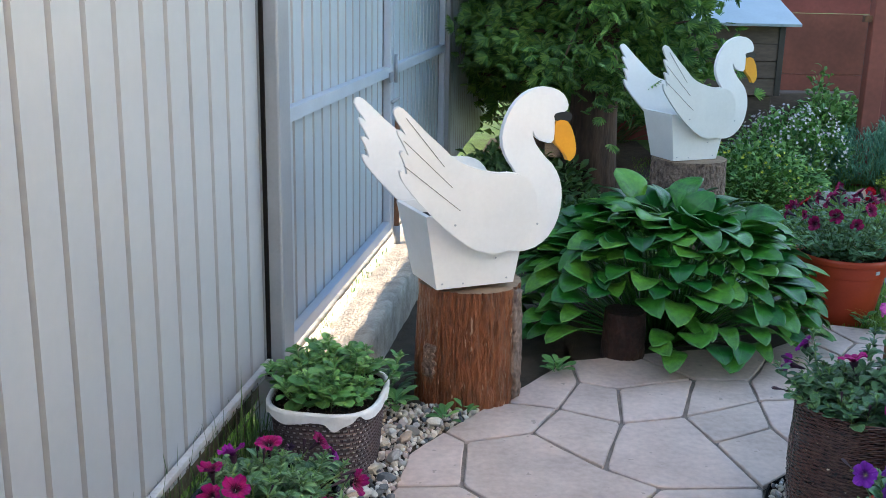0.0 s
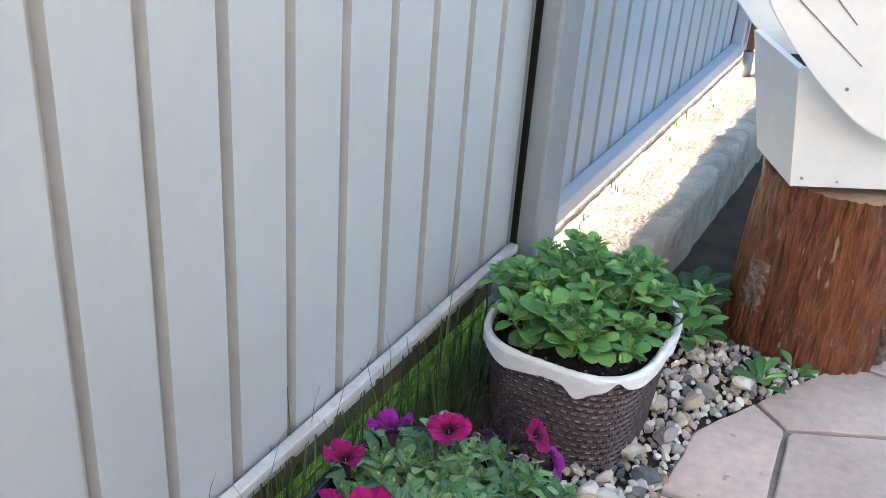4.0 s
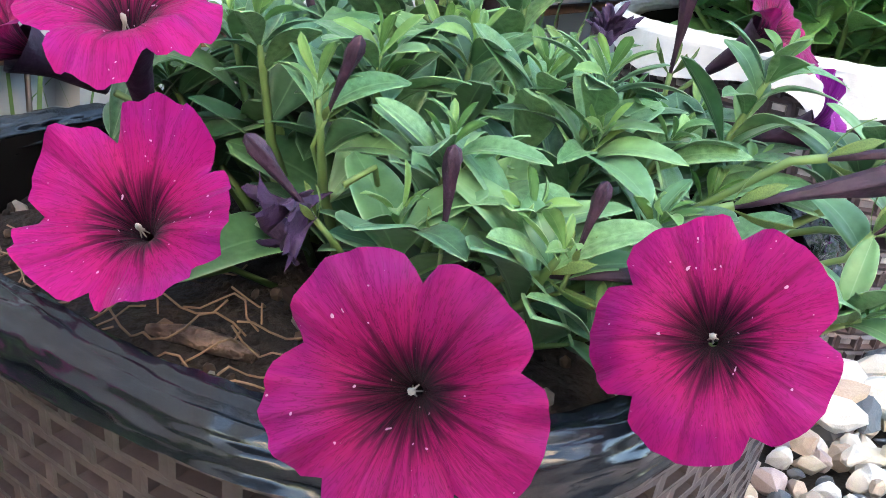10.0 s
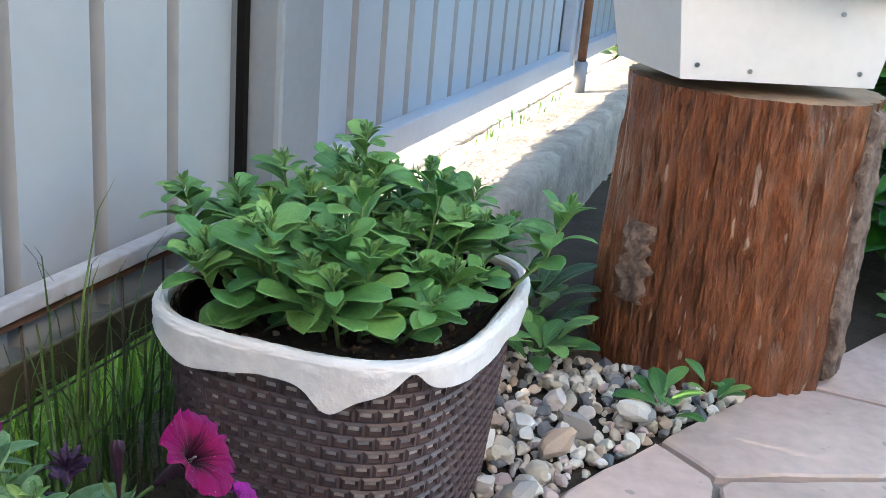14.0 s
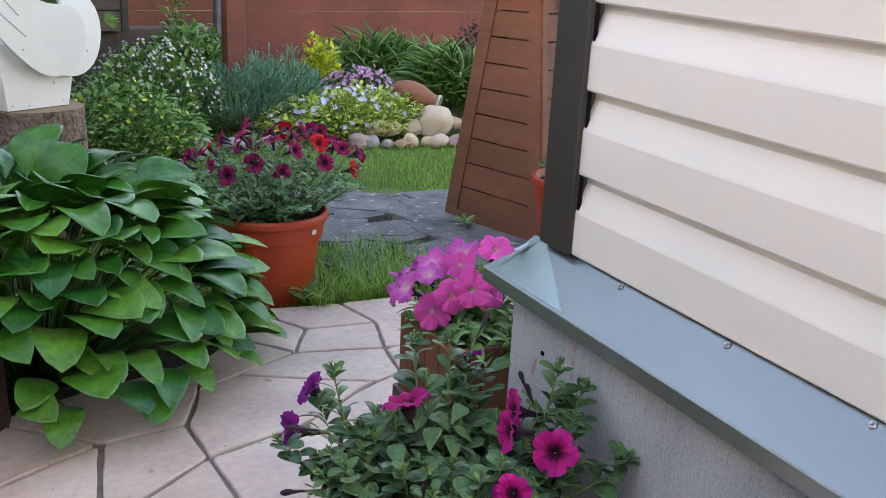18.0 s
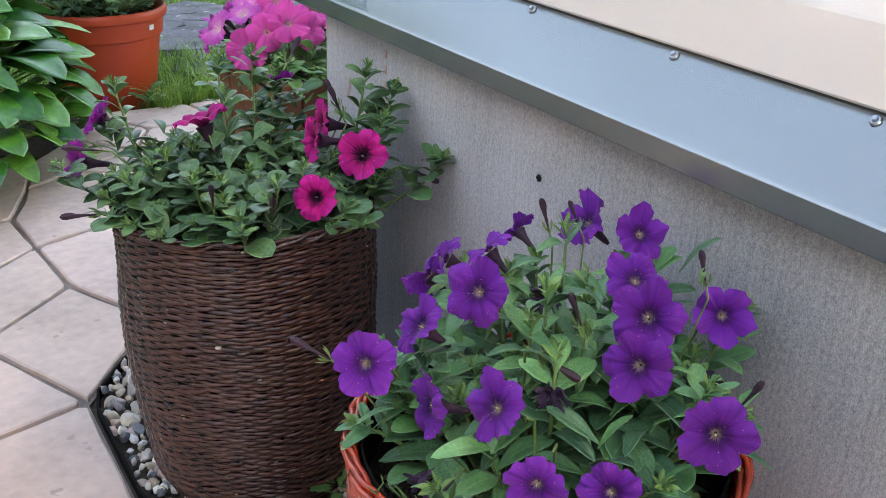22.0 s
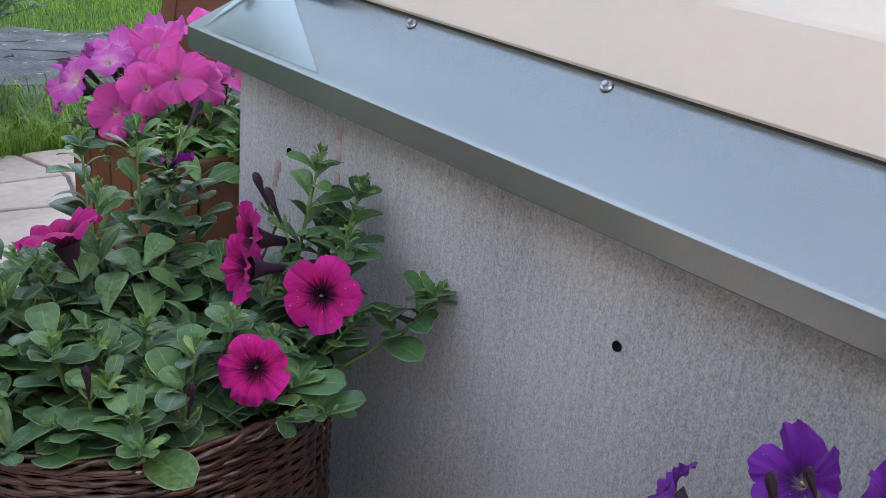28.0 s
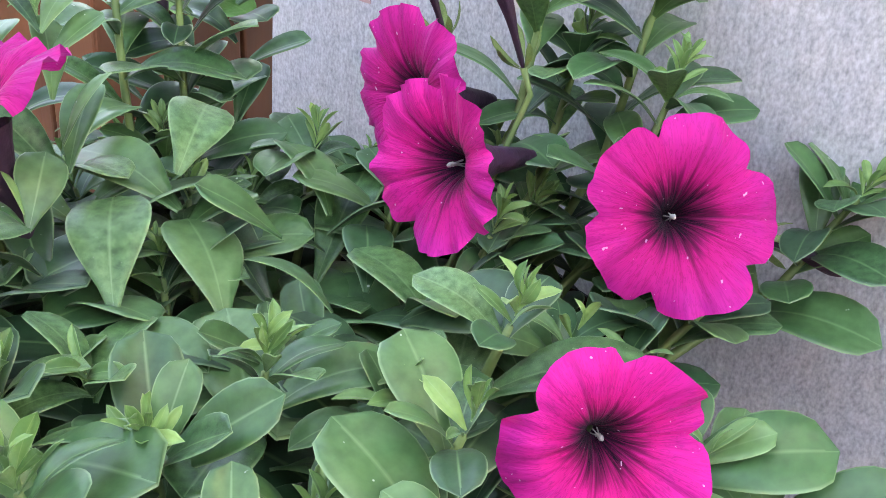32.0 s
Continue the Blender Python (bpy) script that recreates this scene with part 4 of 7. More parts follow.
def corolla(rad, lobes=5, wave=0.07, depth=0.55, cup=0.12, seed=0, tip=0.0, bend=0.0):
    """A funnel that flares into rounded lobes, creased between them, with a waved and partly rolled edge."""
    rr = random.Random(seed)
    rings = [0.04, 0.08, 0.12, 0.17, 0.23, 0.30, 0.38, 0.48, 0.58, 0.68, 0.77, 0.85, 0.92, 0.97, 1.0]
    n = lobes * 18
    roll = [rr.uniform(-0.35, 0.8) for _ in range(lobes)]
    wide = [rr.uniform(-0.05, 0.05) for _ in range(lobes)]
    away, fall = rr.uniform(0, 6.283), bend * rr.uniform(0.3, 1.0)
    vs, fs = [], []
    for r in rings:
        for k in range(n):
            a = 2 * math.pi * k / n
            u = lobes * a / (2 * math.pi)
            i, d = round(u) % lobes, abs(u - round(u)) * 2
            gap = math.exp(-((1 - d) / 0.16) ** 2)
            l = 1 - d * d
            rim = 1.0 + wide[i] * l - 0.15 * gap * r ** 4 - 0.05 * d * d * r * r + 0.05 * noise.noise((2.2 * math.cos(a), 2.2 * math.sin(a), seed * 3.1)) * r + 0.02 * noise.noise((9 * math.cos(a), 9 * math.sin(a), seed * 1.7)) * r ** 5
            rim += tip * math.exp(-(d / 0.22) ** 2) * r ** 3
            z = -depth * rad * math.exp(-(r / 0.21) ** 1.25) + cup * rad * r * r
            z += wave * rad * r * r * (1.3 * l - 0.9) - 0.035 * rad * math.exp(-(d / 0.13) ** 2) * math.sin(math.pi * r)
            z += rad * r ** 4 * (0.10 + 0.5 * wave) * noise.noise((5 * math.cos(a), 6 * math.sin(a), seed * 5.3)) + 0.09 * rad * r * noise.noise((1.6 * math.cos(a), 1.6 * math.sin(a), seed * 2.0 + 9))
            z -= roll[i] * l * rad * max(0.0, r - 0.70) * 1.5 + 0.25 * rad * max(0.0, r - 0.82)
            z += 0.05 * rad * gap * r * r - fall * rad * max(0.0, math.cos(a - away)) ** 2 * r * r
            vs.append((rad * r * rim * math.cos(a), rad * r * rim * math.sin(a), z))
    for i in range(len(rings) - 1):
        for k in range(n):
            a, b = i * n + k, i * n + (k + 1) % n
            fs.append((a, b, b + n, a + n))
    return vs, fs


def bud_shape(length, r):
    prof = [(0.22, 0), (0.30, 0.08), (0.34, 0.25), (0.5, 0.42), (0.72, 0.6), (0.92, 0.75), (1.0, 0.85), (0.72, 0.95), (0.08, 1.0)]
    vs, fs = lathe([(p * r, z * length) for p, z in prof], 20)
    out = []
    for x, y, z in vs:
        k = 1 + 0.30 * math.sin(5 * math.atan2(y, x) + 6.5 * z / length) * min(1.0, 0.3 + z / length) + 0.25 * noise.noise((x * 700, y * 700, z * 160))
        out.append((x * k, y * k, z))
    return out, fs


def star_shape():
    h = Heap()
    for k in range(5):
        a = k * 1.256 + 0.3
        h.add(*lathe([(0.0003, 0), (0.0004, 0.006), (0.0010, 0.008), (0.0013, 0.0095), (0.0009, 0.0110), (0.0001, 0.0115)], 7), pose(0.0021 * math.cos(a), 0.0021 * math.sin(a) - 0.001, -0.0195 + 0.0012 * (k % 3), 14 * math.sin(a), -14 * math.cos(a), 0))
    return np.concatenate(h.v), h.f


OVAL = [leaf_shape(1.0, w, d, f, 10, p, b) for w, d, f, p, b in ((0.42, 0.12, 0.30, 0.52, 1.7), (0.36, 0.34, 0.40, 0.50, 1.5), (0.46, 0.02, 0.20, 0.54, 1.8), (0.32, -0.16, 0.45, 0.55, 1.6))]

PADDLE = [leaf_shape(1.0, w, d, f, 10, p, b) for w, d, f, p, b in ((0.52, 0.10, 0.20, 0.68, 2.5), (0.46, 0.26, 0.30, 0.66, 2.4), (0.56, 0.0, 0.12, 0.68, 2.6), (0.42, -0.2, 0.36, 0.70, 2.4))]
SHOOT = [leaf_shape(1.0, w, d, f, 6, p, b) for w, d, f, p, b in ((0.27, -0.35, 0.7, 0.62, 2.2), (0.22, -0.10, 0.8, 0.6, 2.0), (0.32, 0.25, 0.6, 0.66, 2.3))]


def petal_set(material, stamen, rad=0.036):
    soft = stamen is M_YSTAMEN
    return [mesh_of("flower", *corolla(rad, seed=s + (7 if soft else 0), wave=(0.26 if soft else 0.13) + 0.04 * s, cup=0.10 + 0.05 * s, depth=0.40 if soft else 0.60, tip=0.09 if material is P_PURPLE else 0.0, bend=0.75 if soft else 0.3), material) for s in range(7)], \
        mesh_of("tube", *lathe([(0.0125, -0.010), (0.0095, -0.017), (0.006, -0.028), (0.0042, -0.045), (0.0028, -0.052)], 12), M_BUD), mesh_of("stamens", *star_shape(), stamen)


SETS = {}
SEPAL = mesh_of("sepal", *leaf_shape(1.0, 0.22, -0.1, 0.2, 4), M_STEM)
BUD = mesh_of("bud", *bud_shape(0.058, 0.0044), M_BUD)


def flower(parent, p, facing, kind, size=1.0, spin=None):
    """A trumpet flower at p (in its plant's frame) that faces a way; kind: petals and stamens."""
    if kind not in SETS:
        SETS[kind] = petal_set(*kind)
    heads, tb, st = SETS[kind]
    z = Vector(facing).normalized()
    q = z.to_track_quat("Z", "Y").to_matrix().to_4x4() @ pose(0, 0, 0, 0, 0, R.uniform(0, 360) if spin is None else spin)
    m = Matrix.Translation(p) @ q @ Matrix.Diagonal((size, size, size, 1))
    f = put("flower", heads[R.randrange(7)], parent, m)
    put("tube", tb, f, None, "dark tube behind the petals")
    put("stamen", st, f, Matrix.Diagonal((0.75, 0.75, 0.72, 1)))
    stalk(f, m, p, z, 0.050)
    return f


def stalk(ob, m, p, z, back, thin=1.0):
    """The thin stalk from behind a flower or under a bud down into its plant."""
    a = Vector(p) - z * back
    root = Vector((a.x * 0.55, a.y * 0.55, min(0.0, a.z - 0.02)))
    mid = a.lerp(root, 0.4) - z * 0.012 + Vector((0, 0, 0.008))
    inv = m.inverted()
    put("stalk", mesh_of("stalk", *tube([inv @ a, inv @ (a - z * 0.012), inv @ mid, inv @ root], [0.0018 * thin, 0.0017 * thin, 0.0015 * thin, 0.0016 * thin], 5), M_STEM), ob)


def bud(parent, p, way, size=1.0):
    z = Vector(way).normalized()
    m = Matrix.Translation(p) @ z.to_track_quat("Z", "Y").to_matrix().to_4x4() @ Matrix.Diagonal((size, size, size, 1))
    ob = put("bud", BUD, parent, m, "closed dark purple bud")
    for k in range(5):
        g = k * 1.256
        put("sepal", SEPAL, ob, frame_of((0.002 * math.cos(g), 0.002 * math.sin(g), 0), (math.cos(g) * 0.5, math.sin(g) * 0.5, 1), (math.cos(g), math.sin(g), 0), 0.02))
    stalk(ob, m, p, z, 0.0)
    return ob


def mound(plant, a, b, height, stems, per, size, material, singles, rnd, n=3.0, spill=1.0, core=0.55, erect=0.0, clear=(), extra=(), shapes=None, bare=(), shoots=12, wall=None):
    """Stems out of one pot: leaves in spirals that grow smaller upwards, and a tuft of narrow young leaves at each tip."""
    shapes = shapes or OVAL
    lv, tv, st, made = Heap(), Heap(), Heap(), 0
    shared = [leaf_marks(mesh_of("leaf", v, f, material)) for v, f in shapes]
    todo, alive = [], []
    o = plant.matrix_basis.translation
    heads = [(Vector(q[:3]) - o, Vector(q[3:6]).normalized()) for q in clear]
    holes = [(Vector((x, y, 0)) - o, r) for x, y, r in bare]

    def covers(p, reach):
        return any((p - h).dot(z) > -0.012 and (p - h - z * (p - h).dot(z)).length < reach for h, z in heads)

    for s in range(stems + len(extra)):
        ang = s * 2.39996 + rnd.uniform(-0.2, 0.2)
        rad = math.sqrt((s + 0.5) / stems)
        c, sn = math.cos(ang), math.sin(ang)
        ex = (abs(c) ** n + abs(sn) ** n) ** (-1 / n)
        tip = Vector(extra[s - stems]) - o if s >= stems else Vector((a * spill * rad * ex * c, b * spill * rad * ex * sn, height * (1 - 0.5 * rad ** 2.2) * rnd.uniform(0.62, 1.18)))
        if s < stems and any(math.hypot(tip.x - h.x, tip.y - h.y) < r for h, r in holes):
            continue
        root = Vector((tip.x * core, tip.y * core, 0))
        mid = root.lerp(tip, 0.5) + Vector((0, 0, 0.10 * height)) + Vector((tip.x, tip.y, 0)) * 0.12
        pts = [root, root.lerp(mid, 0.5), mid, mid.lerp(tip, 0.6) + Vector((0, 0, 0.01 * height)), tip]
        alive.append([pts, 99 if any(covers(p, 0.045) for p in pts) else 0])
        d = (tip - mid).normalized()
        spin = rnd.uniform(0, 6.28)
        tall = s >= stems
        for k in range(per + 4 if tall else per):
            t = 0.34 + 0.64 * k / (per + 4) if tall else 0.08 + 0.86 * k / per
            p = root.lerp(mid, t * 2) if t < 0.5 else mid.lerp(tip, t * 2 - 1)
            g = spin + k * 2.4
            out = Vector((math.cos(g), math.sin(g), 0.15 + 0.45 * t + erect)) + Vector((c, sn, 0)) * 0.35 * rad
            todo.append((t + rnd.uniform(0, 0.3), p, out, size * (1.16 - 0.62 * t if tall else 1.22 - 0.55 * t) * rnd.uniform(0.7, 1.2), 0, len(alive) - 1))
        for k in range(4):
            g = spin + k * 1.571 + 0.5
            out = d * (0.35 + 0.1 * k) + Vector((math.cos(g), math.sin(g), 0.1))
            todo.append((1.2 + rnd.uniform(0, 0.2), tip - d * 0.006, out, size * rnd.uniform(0.42, 0.62), 0, len(alive) - 1))
        for k in range(shoots):
            g = spin + k * 2.4
            out = d * (0.45 + 0.12 * k) + Vector((math.cos(g), math.sin(g), 0)) * 0.8
            todo.append((1.3, tip + d * 0.0012 * k, out, size * (0.33 - 0.014 * k) * rnd.uniform(0.75, 1.15), 1, len(alive) - 1))
    todo.sort(key=lambda q: -q[0])
    big = sum(1 for q in todo if not q[4])
    k = 0
    for _, p, out, sz, fresh, owner in todo:
        lie = 0.75 if fresh else 0.4
        m = frame_of(p, out, (rnd.uniform(-lie, lie), rnd.uniform(-lie, lie), 1), sz)
        end = p + Vector(out).normalized() * sz
        if any(covers(e, 0.044) for e in (p, end, (p + end) / 2)):
            continue
        if any(math.hypot(end.x - h.x, end.y - h.y) < r * 0.9 for h, r in holes):
            continue
        if wall and any(q.z < wall[3] and 0.88 < (abs(q.x / wall[0]) ** wall[2] + abs(q.y / wall[1]) ** wall[2]) ** (1 / wall[2]) < 1.12 for q in (p, p.lerp(end, 0.35), p.lerp(end, 0.7), end)):
            continue
        if fresh:
            alive[owner][1] -= 1
            tv.add(*SHOOT[rnd.randrange(3)], m)
            continue
        k += 1
        w = rnd.randrange(4)
        if k % max(1, big // max(1, singles)) == 0 and made < singles:
            put("leaf", shared[w], plant, m)
            made += 1
        else:
            lv.add(*shapes[w], m)
    for pts, left in alive:
        if left <= 0:
            whole = left <= -0.5 * shoots
            sv, sf = tube(pts if whole else pts[:3], [0.0024, 0.0023, 0.0020, 0.0017, 0.0012] if whole else [0.0022, 0.002, 0.0006], 5)
            put("stem", mesh_of("stem", sv, sf, M_STEM), plant) if singles > 100 else st.add(sv, sf)
    if lv.v:
        tagged(put("foliage", leaf_marks(lv.mesh("foliage", material)), plant), kind="stuff")
    if tv.v:
        tagged(put("shoot_tuft", leaf_marks(tv.mesh("shoot_tuft", M_TIP)), plant, None, "pale yellow-green young leaves at the stem tips"), kind="stuff")
    if st.v:
        tagged(put("stem_mass", st.mesh("stem_mass", M_STEM), plant), kind="stuff")


def super_ring(a, b, n, k, seg):
    t = 2 * math.pi * k / seg
    c, s = math.cos(t), math.sin(t)
    return a * math.copysign(abs(c) ** (2 / n), c), b * math.copysign(abs(s) ** (2 / n), s)


def even_ring(a, b, n, seg):
    """Points evenly spaced round a rounded rectangle."""
    fine = [Vector(super_ring(a, b, n, k, 2000)) for k in range(2001)]
    acc = [0.0]
    for p, q in zip(fine, fine[1:]):
        acc.append(acc[-1] + (q - p).length)
    out, i = [], 0
    for k in range(seg):
        s = acc[-1] * k / seg
        while acc[i + 1] < s:
            i += 1
        out.append(fine[i].lerp(fine[i + 1], (s - acc[i]) / max(1e-9, acc[i + 1] - acc[i])))
    return out


def trough(name, label, m, a, b, n, height, taper, rows, cols, material, inner, slot=(0.55, 0.34), depth=0.004, relief=0.001):
    """A moulded rattan-look trough: staggered slots sunk into its wall, soil inside."""
    t = thing(name, label, "planter", m=m)
    ring = even_ring(1.0 * a, 1.0 * b, n, cols * 2)
    vs, fs, mi = [], [], []

    def at(u, z, inset):
        i = int(u * 2) % (cols * 2)
        f = u * 2 - int(u * 2)
        p = ring[i].lerp(ring[(i + 1) % (cols * 2)], f)
        k = (taper + (1 - taper) * z / height)
        q = Vector((p.x * k, p.y * k))
        q -= q.normalized() * inset
        return (q.x, q.y, z)
    dz = height / rows
    for r in range(rows):
        off = 0.5 * (r % 2)
        for c in range(cols):
            u0, u1, z0, z1 = c + off, c + 1 + off, r * dz, (r + 1) * dz
            mu, mz = (1 - slot[0]) / 2, (1 - slot[1]) / 2
            base = len(vs)
            for (x0, x1, y0, y1, ins) in ((u0, u1, z0, z1, relief), (u0 + mu * 0.6, u1 - mu * 0.6, z0 + mz * dz * 0.6, z1 - mz * dz * 0.6, -relief), (u0 + mu, u1 - mu, z0 + mz * dz, z1 - mz * dz, depth)):
                vs += [at(x0, y0, ins), at(x1, y0, ins), at(x1, y1, ins), at(x0, y1, ins)]
            for q in (0, 4):
                for k in range(4):
                    fs.append((base + q + k, base + q + (k + 1) % 4, base + q + 4 + (k + 1) % 4, base + q + 4 + k))
                    mi.append(0)
            fs.append((base + 8, base + 9, base + 10, base + 11))
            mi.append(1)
    me = mesh_of("woven_wall", vs, fs, (material, inner), smooth=False)
    me.polygons.foreach_set("material_index", mi)
    tagged(put("woven_wall", me, t), kind="stuff")
    iv, jf = [], []
    seg = 64
    rg = even_ring(a - 0.012, b - 0.012, n, seg)
    for z, k in ((0.0, taper), (height * 0.5, (1 + taper) / 2), (height, 1.0)):
        iv += [(p.x * k, p.y * k, z) for p in rg]
    for i in range(2):
        for k in range(seg):
            q, w = i * seg + k, i * seg + (k + 1) % seg
            jf.append((q, q + seg, w + seg, w))
    jf.append(tuple(range(seg)))
    put("liner", mesh_of("liner", iv, jf, M_BLACK), t)
    soil_disc(t, a - 0.016, b - 0.016, n, height - 0.03)
    return t


_c = bmesh.new()
bmesh.ops.create_icosphere(_c, subdivisions=1, radius=1.0)
CRUMB = ([tuple(v.co * (1 + 0.3 * noise.noise(v.co * 2))) for v in _c.verts], [tuple(v.index for v in f.verts) for f in _c.faces])


def soil_disc(t, a, b, n, z):
    vs, fs, seg = [], [], 56
    rings = [0.0001, 0.2, 0.4, 0.6, 0.8, 1.0]
    for r in rings:
        for k in range(seg):
            x, y = super_ring(a * r, b * r, n, k, seg)
            vs.append((x, y, z + 0.012 * noise.noise((x * 30, y * 30, z)) + 0.012 * (1 - r)))
    for i in range(len(rings) - 1):
        for k in range(seg):
            q, w = i * seg + k, i * seg + (k + 1) % seg
            fs.append((q, w, w + seg, q + seg))
    put("soil", mesh_of("soil", vs, fs, M_SOIL), t, None, "dark crumbly potting soil")
    rr, h = random.Random(int(a * 1000)), Heap()
    for k in range(420):
        q, g = math.sqrt(rr.random()), rr.uniform(0, 6.283)
        x, y = super_ring(a * q * 0.97, b * q * 0.97, n, g / 6.2832 * seg, seg)
        c = rr.uniform(0.0014, 0.0055) if k % 9 else 0.007
        h.add(*CRUMB, pose(x, y, z + 0.002 + 0.012 * noise.noise((x * 30, y * 30, z)) + 0.012 * (1 - q), rr.uniform(0, 360), rr.uniform(0, 360), 0) @ Matrix.Diagonal((c, c * rr.uniform(0.5, 1.0), c * rr.uniform(0.4, 0.9), 1)))
    tagged(put("soil_crumb_layer", h.mesh("soil_crumb_layer", M_CRUMB, smooth=False), t), kind="stuff")


def rim_roll(t, a, b, n, z, r, material, label, wrinkle, skirt=0.0, seed=1.0, drips=(), streak=0.0):
    """A plastic bag rolled over the edge, with wrinkles across it and a skirt that hangs down."""
    seg, prof = 600, 40
    ring = even_ring(a, b, n, seg)
    vs, fs = [], []
    for k in range(seg):
        p = ring[k]
        d = p.normalized()
        low = skirt * (0.75 + 0.6 * noise.noise((d.x * 3, d.y * 3, seed)))
        for at_, w, extra in drips:
            g = (k / seg - at_ + 0.5) % 1.0 - 0.5
            low += extra * math.exp(-(g / w) ** 2)
        for j in range(prof):
            g = -0.35 * math.pi + 1.35 * math.pi * j / (prof - 5) if j < prof - 4 else 0
            wr = 1 + wrinkle * (0.55 * noise.noise((k * 0.22 + j * 0.55, j * 0.15, seed * 3)) + noise.noise((d.x * 7, d.y * 7, seed + j * 0.6)) + 0.6 * noise.noise((d.x * 24, d.y * 24, seed + j * 0.5))) + streak * noise.noise((k * 0.035 + j * 0.22, j * 0.75, seed * 2))
            if j < prof - 4:
                ang = math.pi - g
                off, h = math.cos(ang) * r * wr, math.sin(ang) * r * wr
            else:
                q = (j - (prof - 5)) / 4
                off = r * 0.9 * wr + 0.004 * math.sin(9 * q) * wrinkle
                h = -low * q - r * 0.1 if skirt else -r * (0.3 + 0.6 * q)
            vs.append((p.x + d.x * off, p.y + d.y * off, z + h))
    for k in range(seg):
        for j in range(prof - 1):
            q, w = k * prof + j, ((k + 1) % seg) * prof + j
            fs.append((q, q + 1, w + 1, w))
    return put("bag_rim", mesh_of("bag_rim", vs, fs, material), t, None, label)


def wicker(name, label, m, prof, rows, stakes, material, sr=0.0055, amp=0.0045, soil_z=None):
    """A round basket: strands that go in and out round upright stakes, a plaited rim, soil. prof: radius by height."""
    t = thing(name, label, "basket", m=m)
    height = prof[-1][1]

    def rad(z):
        for (r0, z0), (r1, z1) in zip(prof, prof[1:]):
            if z <= z1:
                return r0 + (r1 - r0) * (z - z0) / (z1 - z0)
        return prof[-1][0]
    h = Heap()
    seg = stakes * 14
    rr = random.Random(3)
    for i in range(rows):
        z = height * (i + 0.5) / rows
        ring = []
        w1, w2 = i * 0.13 + rr.uniform(-0.25, 0.25), rr.uniform(0.75, 1.2)
        vs, fs = [], []
        for k in range(seg):
            a = 2 * math.pi * k / seg
            j = noise.noise((4 * math.cos(a), 4 * math.sin(a), i * 0.8))
            r = rad(z) + amp * (1 + 0.6 * j) * math.sin(a * stakes + math.pi * (i % 2) + 0.7 * j) + 0.0015 * math.sin(3 * a + w1)
            zz = z + 0.0022 * math.sin(5 * a + w1 * 0.3) + 0.0020 * noise.noise((7 * math.cos(a), 7 * math.sin(a), i * 0.35))
            for g in range(5):
                b = 2 * math.pi * g / 5
                q = r + sr * w2 * math.cos(b)
                vs.append((q * math.cos(a), q * math.sin(a), zz + sr * 1.08 * math.sin(b)))
        for k in range(seg):
            for g in range(5):
                a0, a1 = k * 5 + g, k * 5 + (g + 1) % 5
                b0, b1 = ((k + 1) % seg) * 5 + g, ((k + 1) % seg) * 5 + (g + 1) % 5
                fs.append((a0, b0, b1, a1))
        h.add(vs, fs)
    put("wicker_wall", h.mesh("wicker_wall", material), t, None, "horizontal willow strands")
    top = Heap()
    for s in range(4):
        pts = []
        for k in range(300):
            a = 2 * math.pi * k / 299.5
            g = 6 * a + s * 1.571 + 1.6 * noise.noise((5 * math.cos(a), 5 * math.sin(a), s * 3.0))
            pts.append(((prof[-1][0] + 0.005 * math.cos(g)) * math.cos(a), (prof[-1][0] + 0.005 * math.cos(g)) * math.sin(a), height + 0.001 + 0.0045 * math.sin(g) + 0.002 * noise.noise((4 * math.cos(a), 4 * math.sin(a), s * 7.0))))
        top.add(*tube(pts, [0.0030 + 0.0008 * noise.noise((k * 0.15, s, 2.0)) for k in range(300)], 6))
    put("plaited_rim", top.mesh("plaited_rim", material), t)
    # Black lining puts the shade seen between the strands into colour.
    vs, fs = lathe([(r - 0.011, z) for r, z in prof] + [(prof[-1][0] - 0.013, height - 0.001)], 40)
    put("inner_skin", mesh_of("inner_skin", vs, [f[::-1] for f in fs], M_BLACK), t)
    soil_disc(t, prof[-1][0] - 0.012, prof[-1][0] - 0.012, 2.0, soil_z or height - 0.04)
    return t


# ---- the planters along the fence ----
A_AT, B_AT = pose(-0.44, 2.335, 0.0, 0, 0, F_ANG), pose(-0.348, 2.955, 0.0, 0, 0, F_ANG)
# M_BLACK slot floors: the dark of the sunk slots is in their colour.
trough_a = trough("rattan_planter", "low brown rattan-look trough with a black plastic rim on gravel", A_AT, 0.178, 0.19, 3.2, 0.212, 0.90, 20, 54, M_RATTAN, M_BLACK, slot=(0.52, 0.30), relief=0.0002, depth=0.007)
rim_roll(trough_a, 0.176, 0.188, 3.2, 0.205, 0.0115, M_BAGB, "wrinkled black plastic bag rolled over the edge", 0.14, 0.010, seed=2.0, streak=0.34)
trough_b = trough("rattan_planter", "dark brown rattan-look trough with a white plastic rim on gravel", B_AT, 0.167, 0.192, 3.2, 0.245, 0.88, 16, 56, M_RATTAN2, M_LINER, slot=(0.50, 0.34), relief=0.0011)
rim_roll(trough_b, 0.171, 0.196, 3.2, 0.244, 0.0088, M_BAGW, "crumpled white plastic bag folded over the edge", 0.12, 0.026, 5.0, ((0.80, 0.016, 0.022), (0.86, 0.01, -0.012), (0.68, 0.03, 0.018), (0.60, 0.012, 0.02)))


def blossoms(plant, kind, rows):
    o = plant.matrix_basis.translation
    for x, y, z, fx, fy, fz, s in rows:
        flower(plant, Vector((x, y, z)) - o, (fx, fy, fz), kind, s)


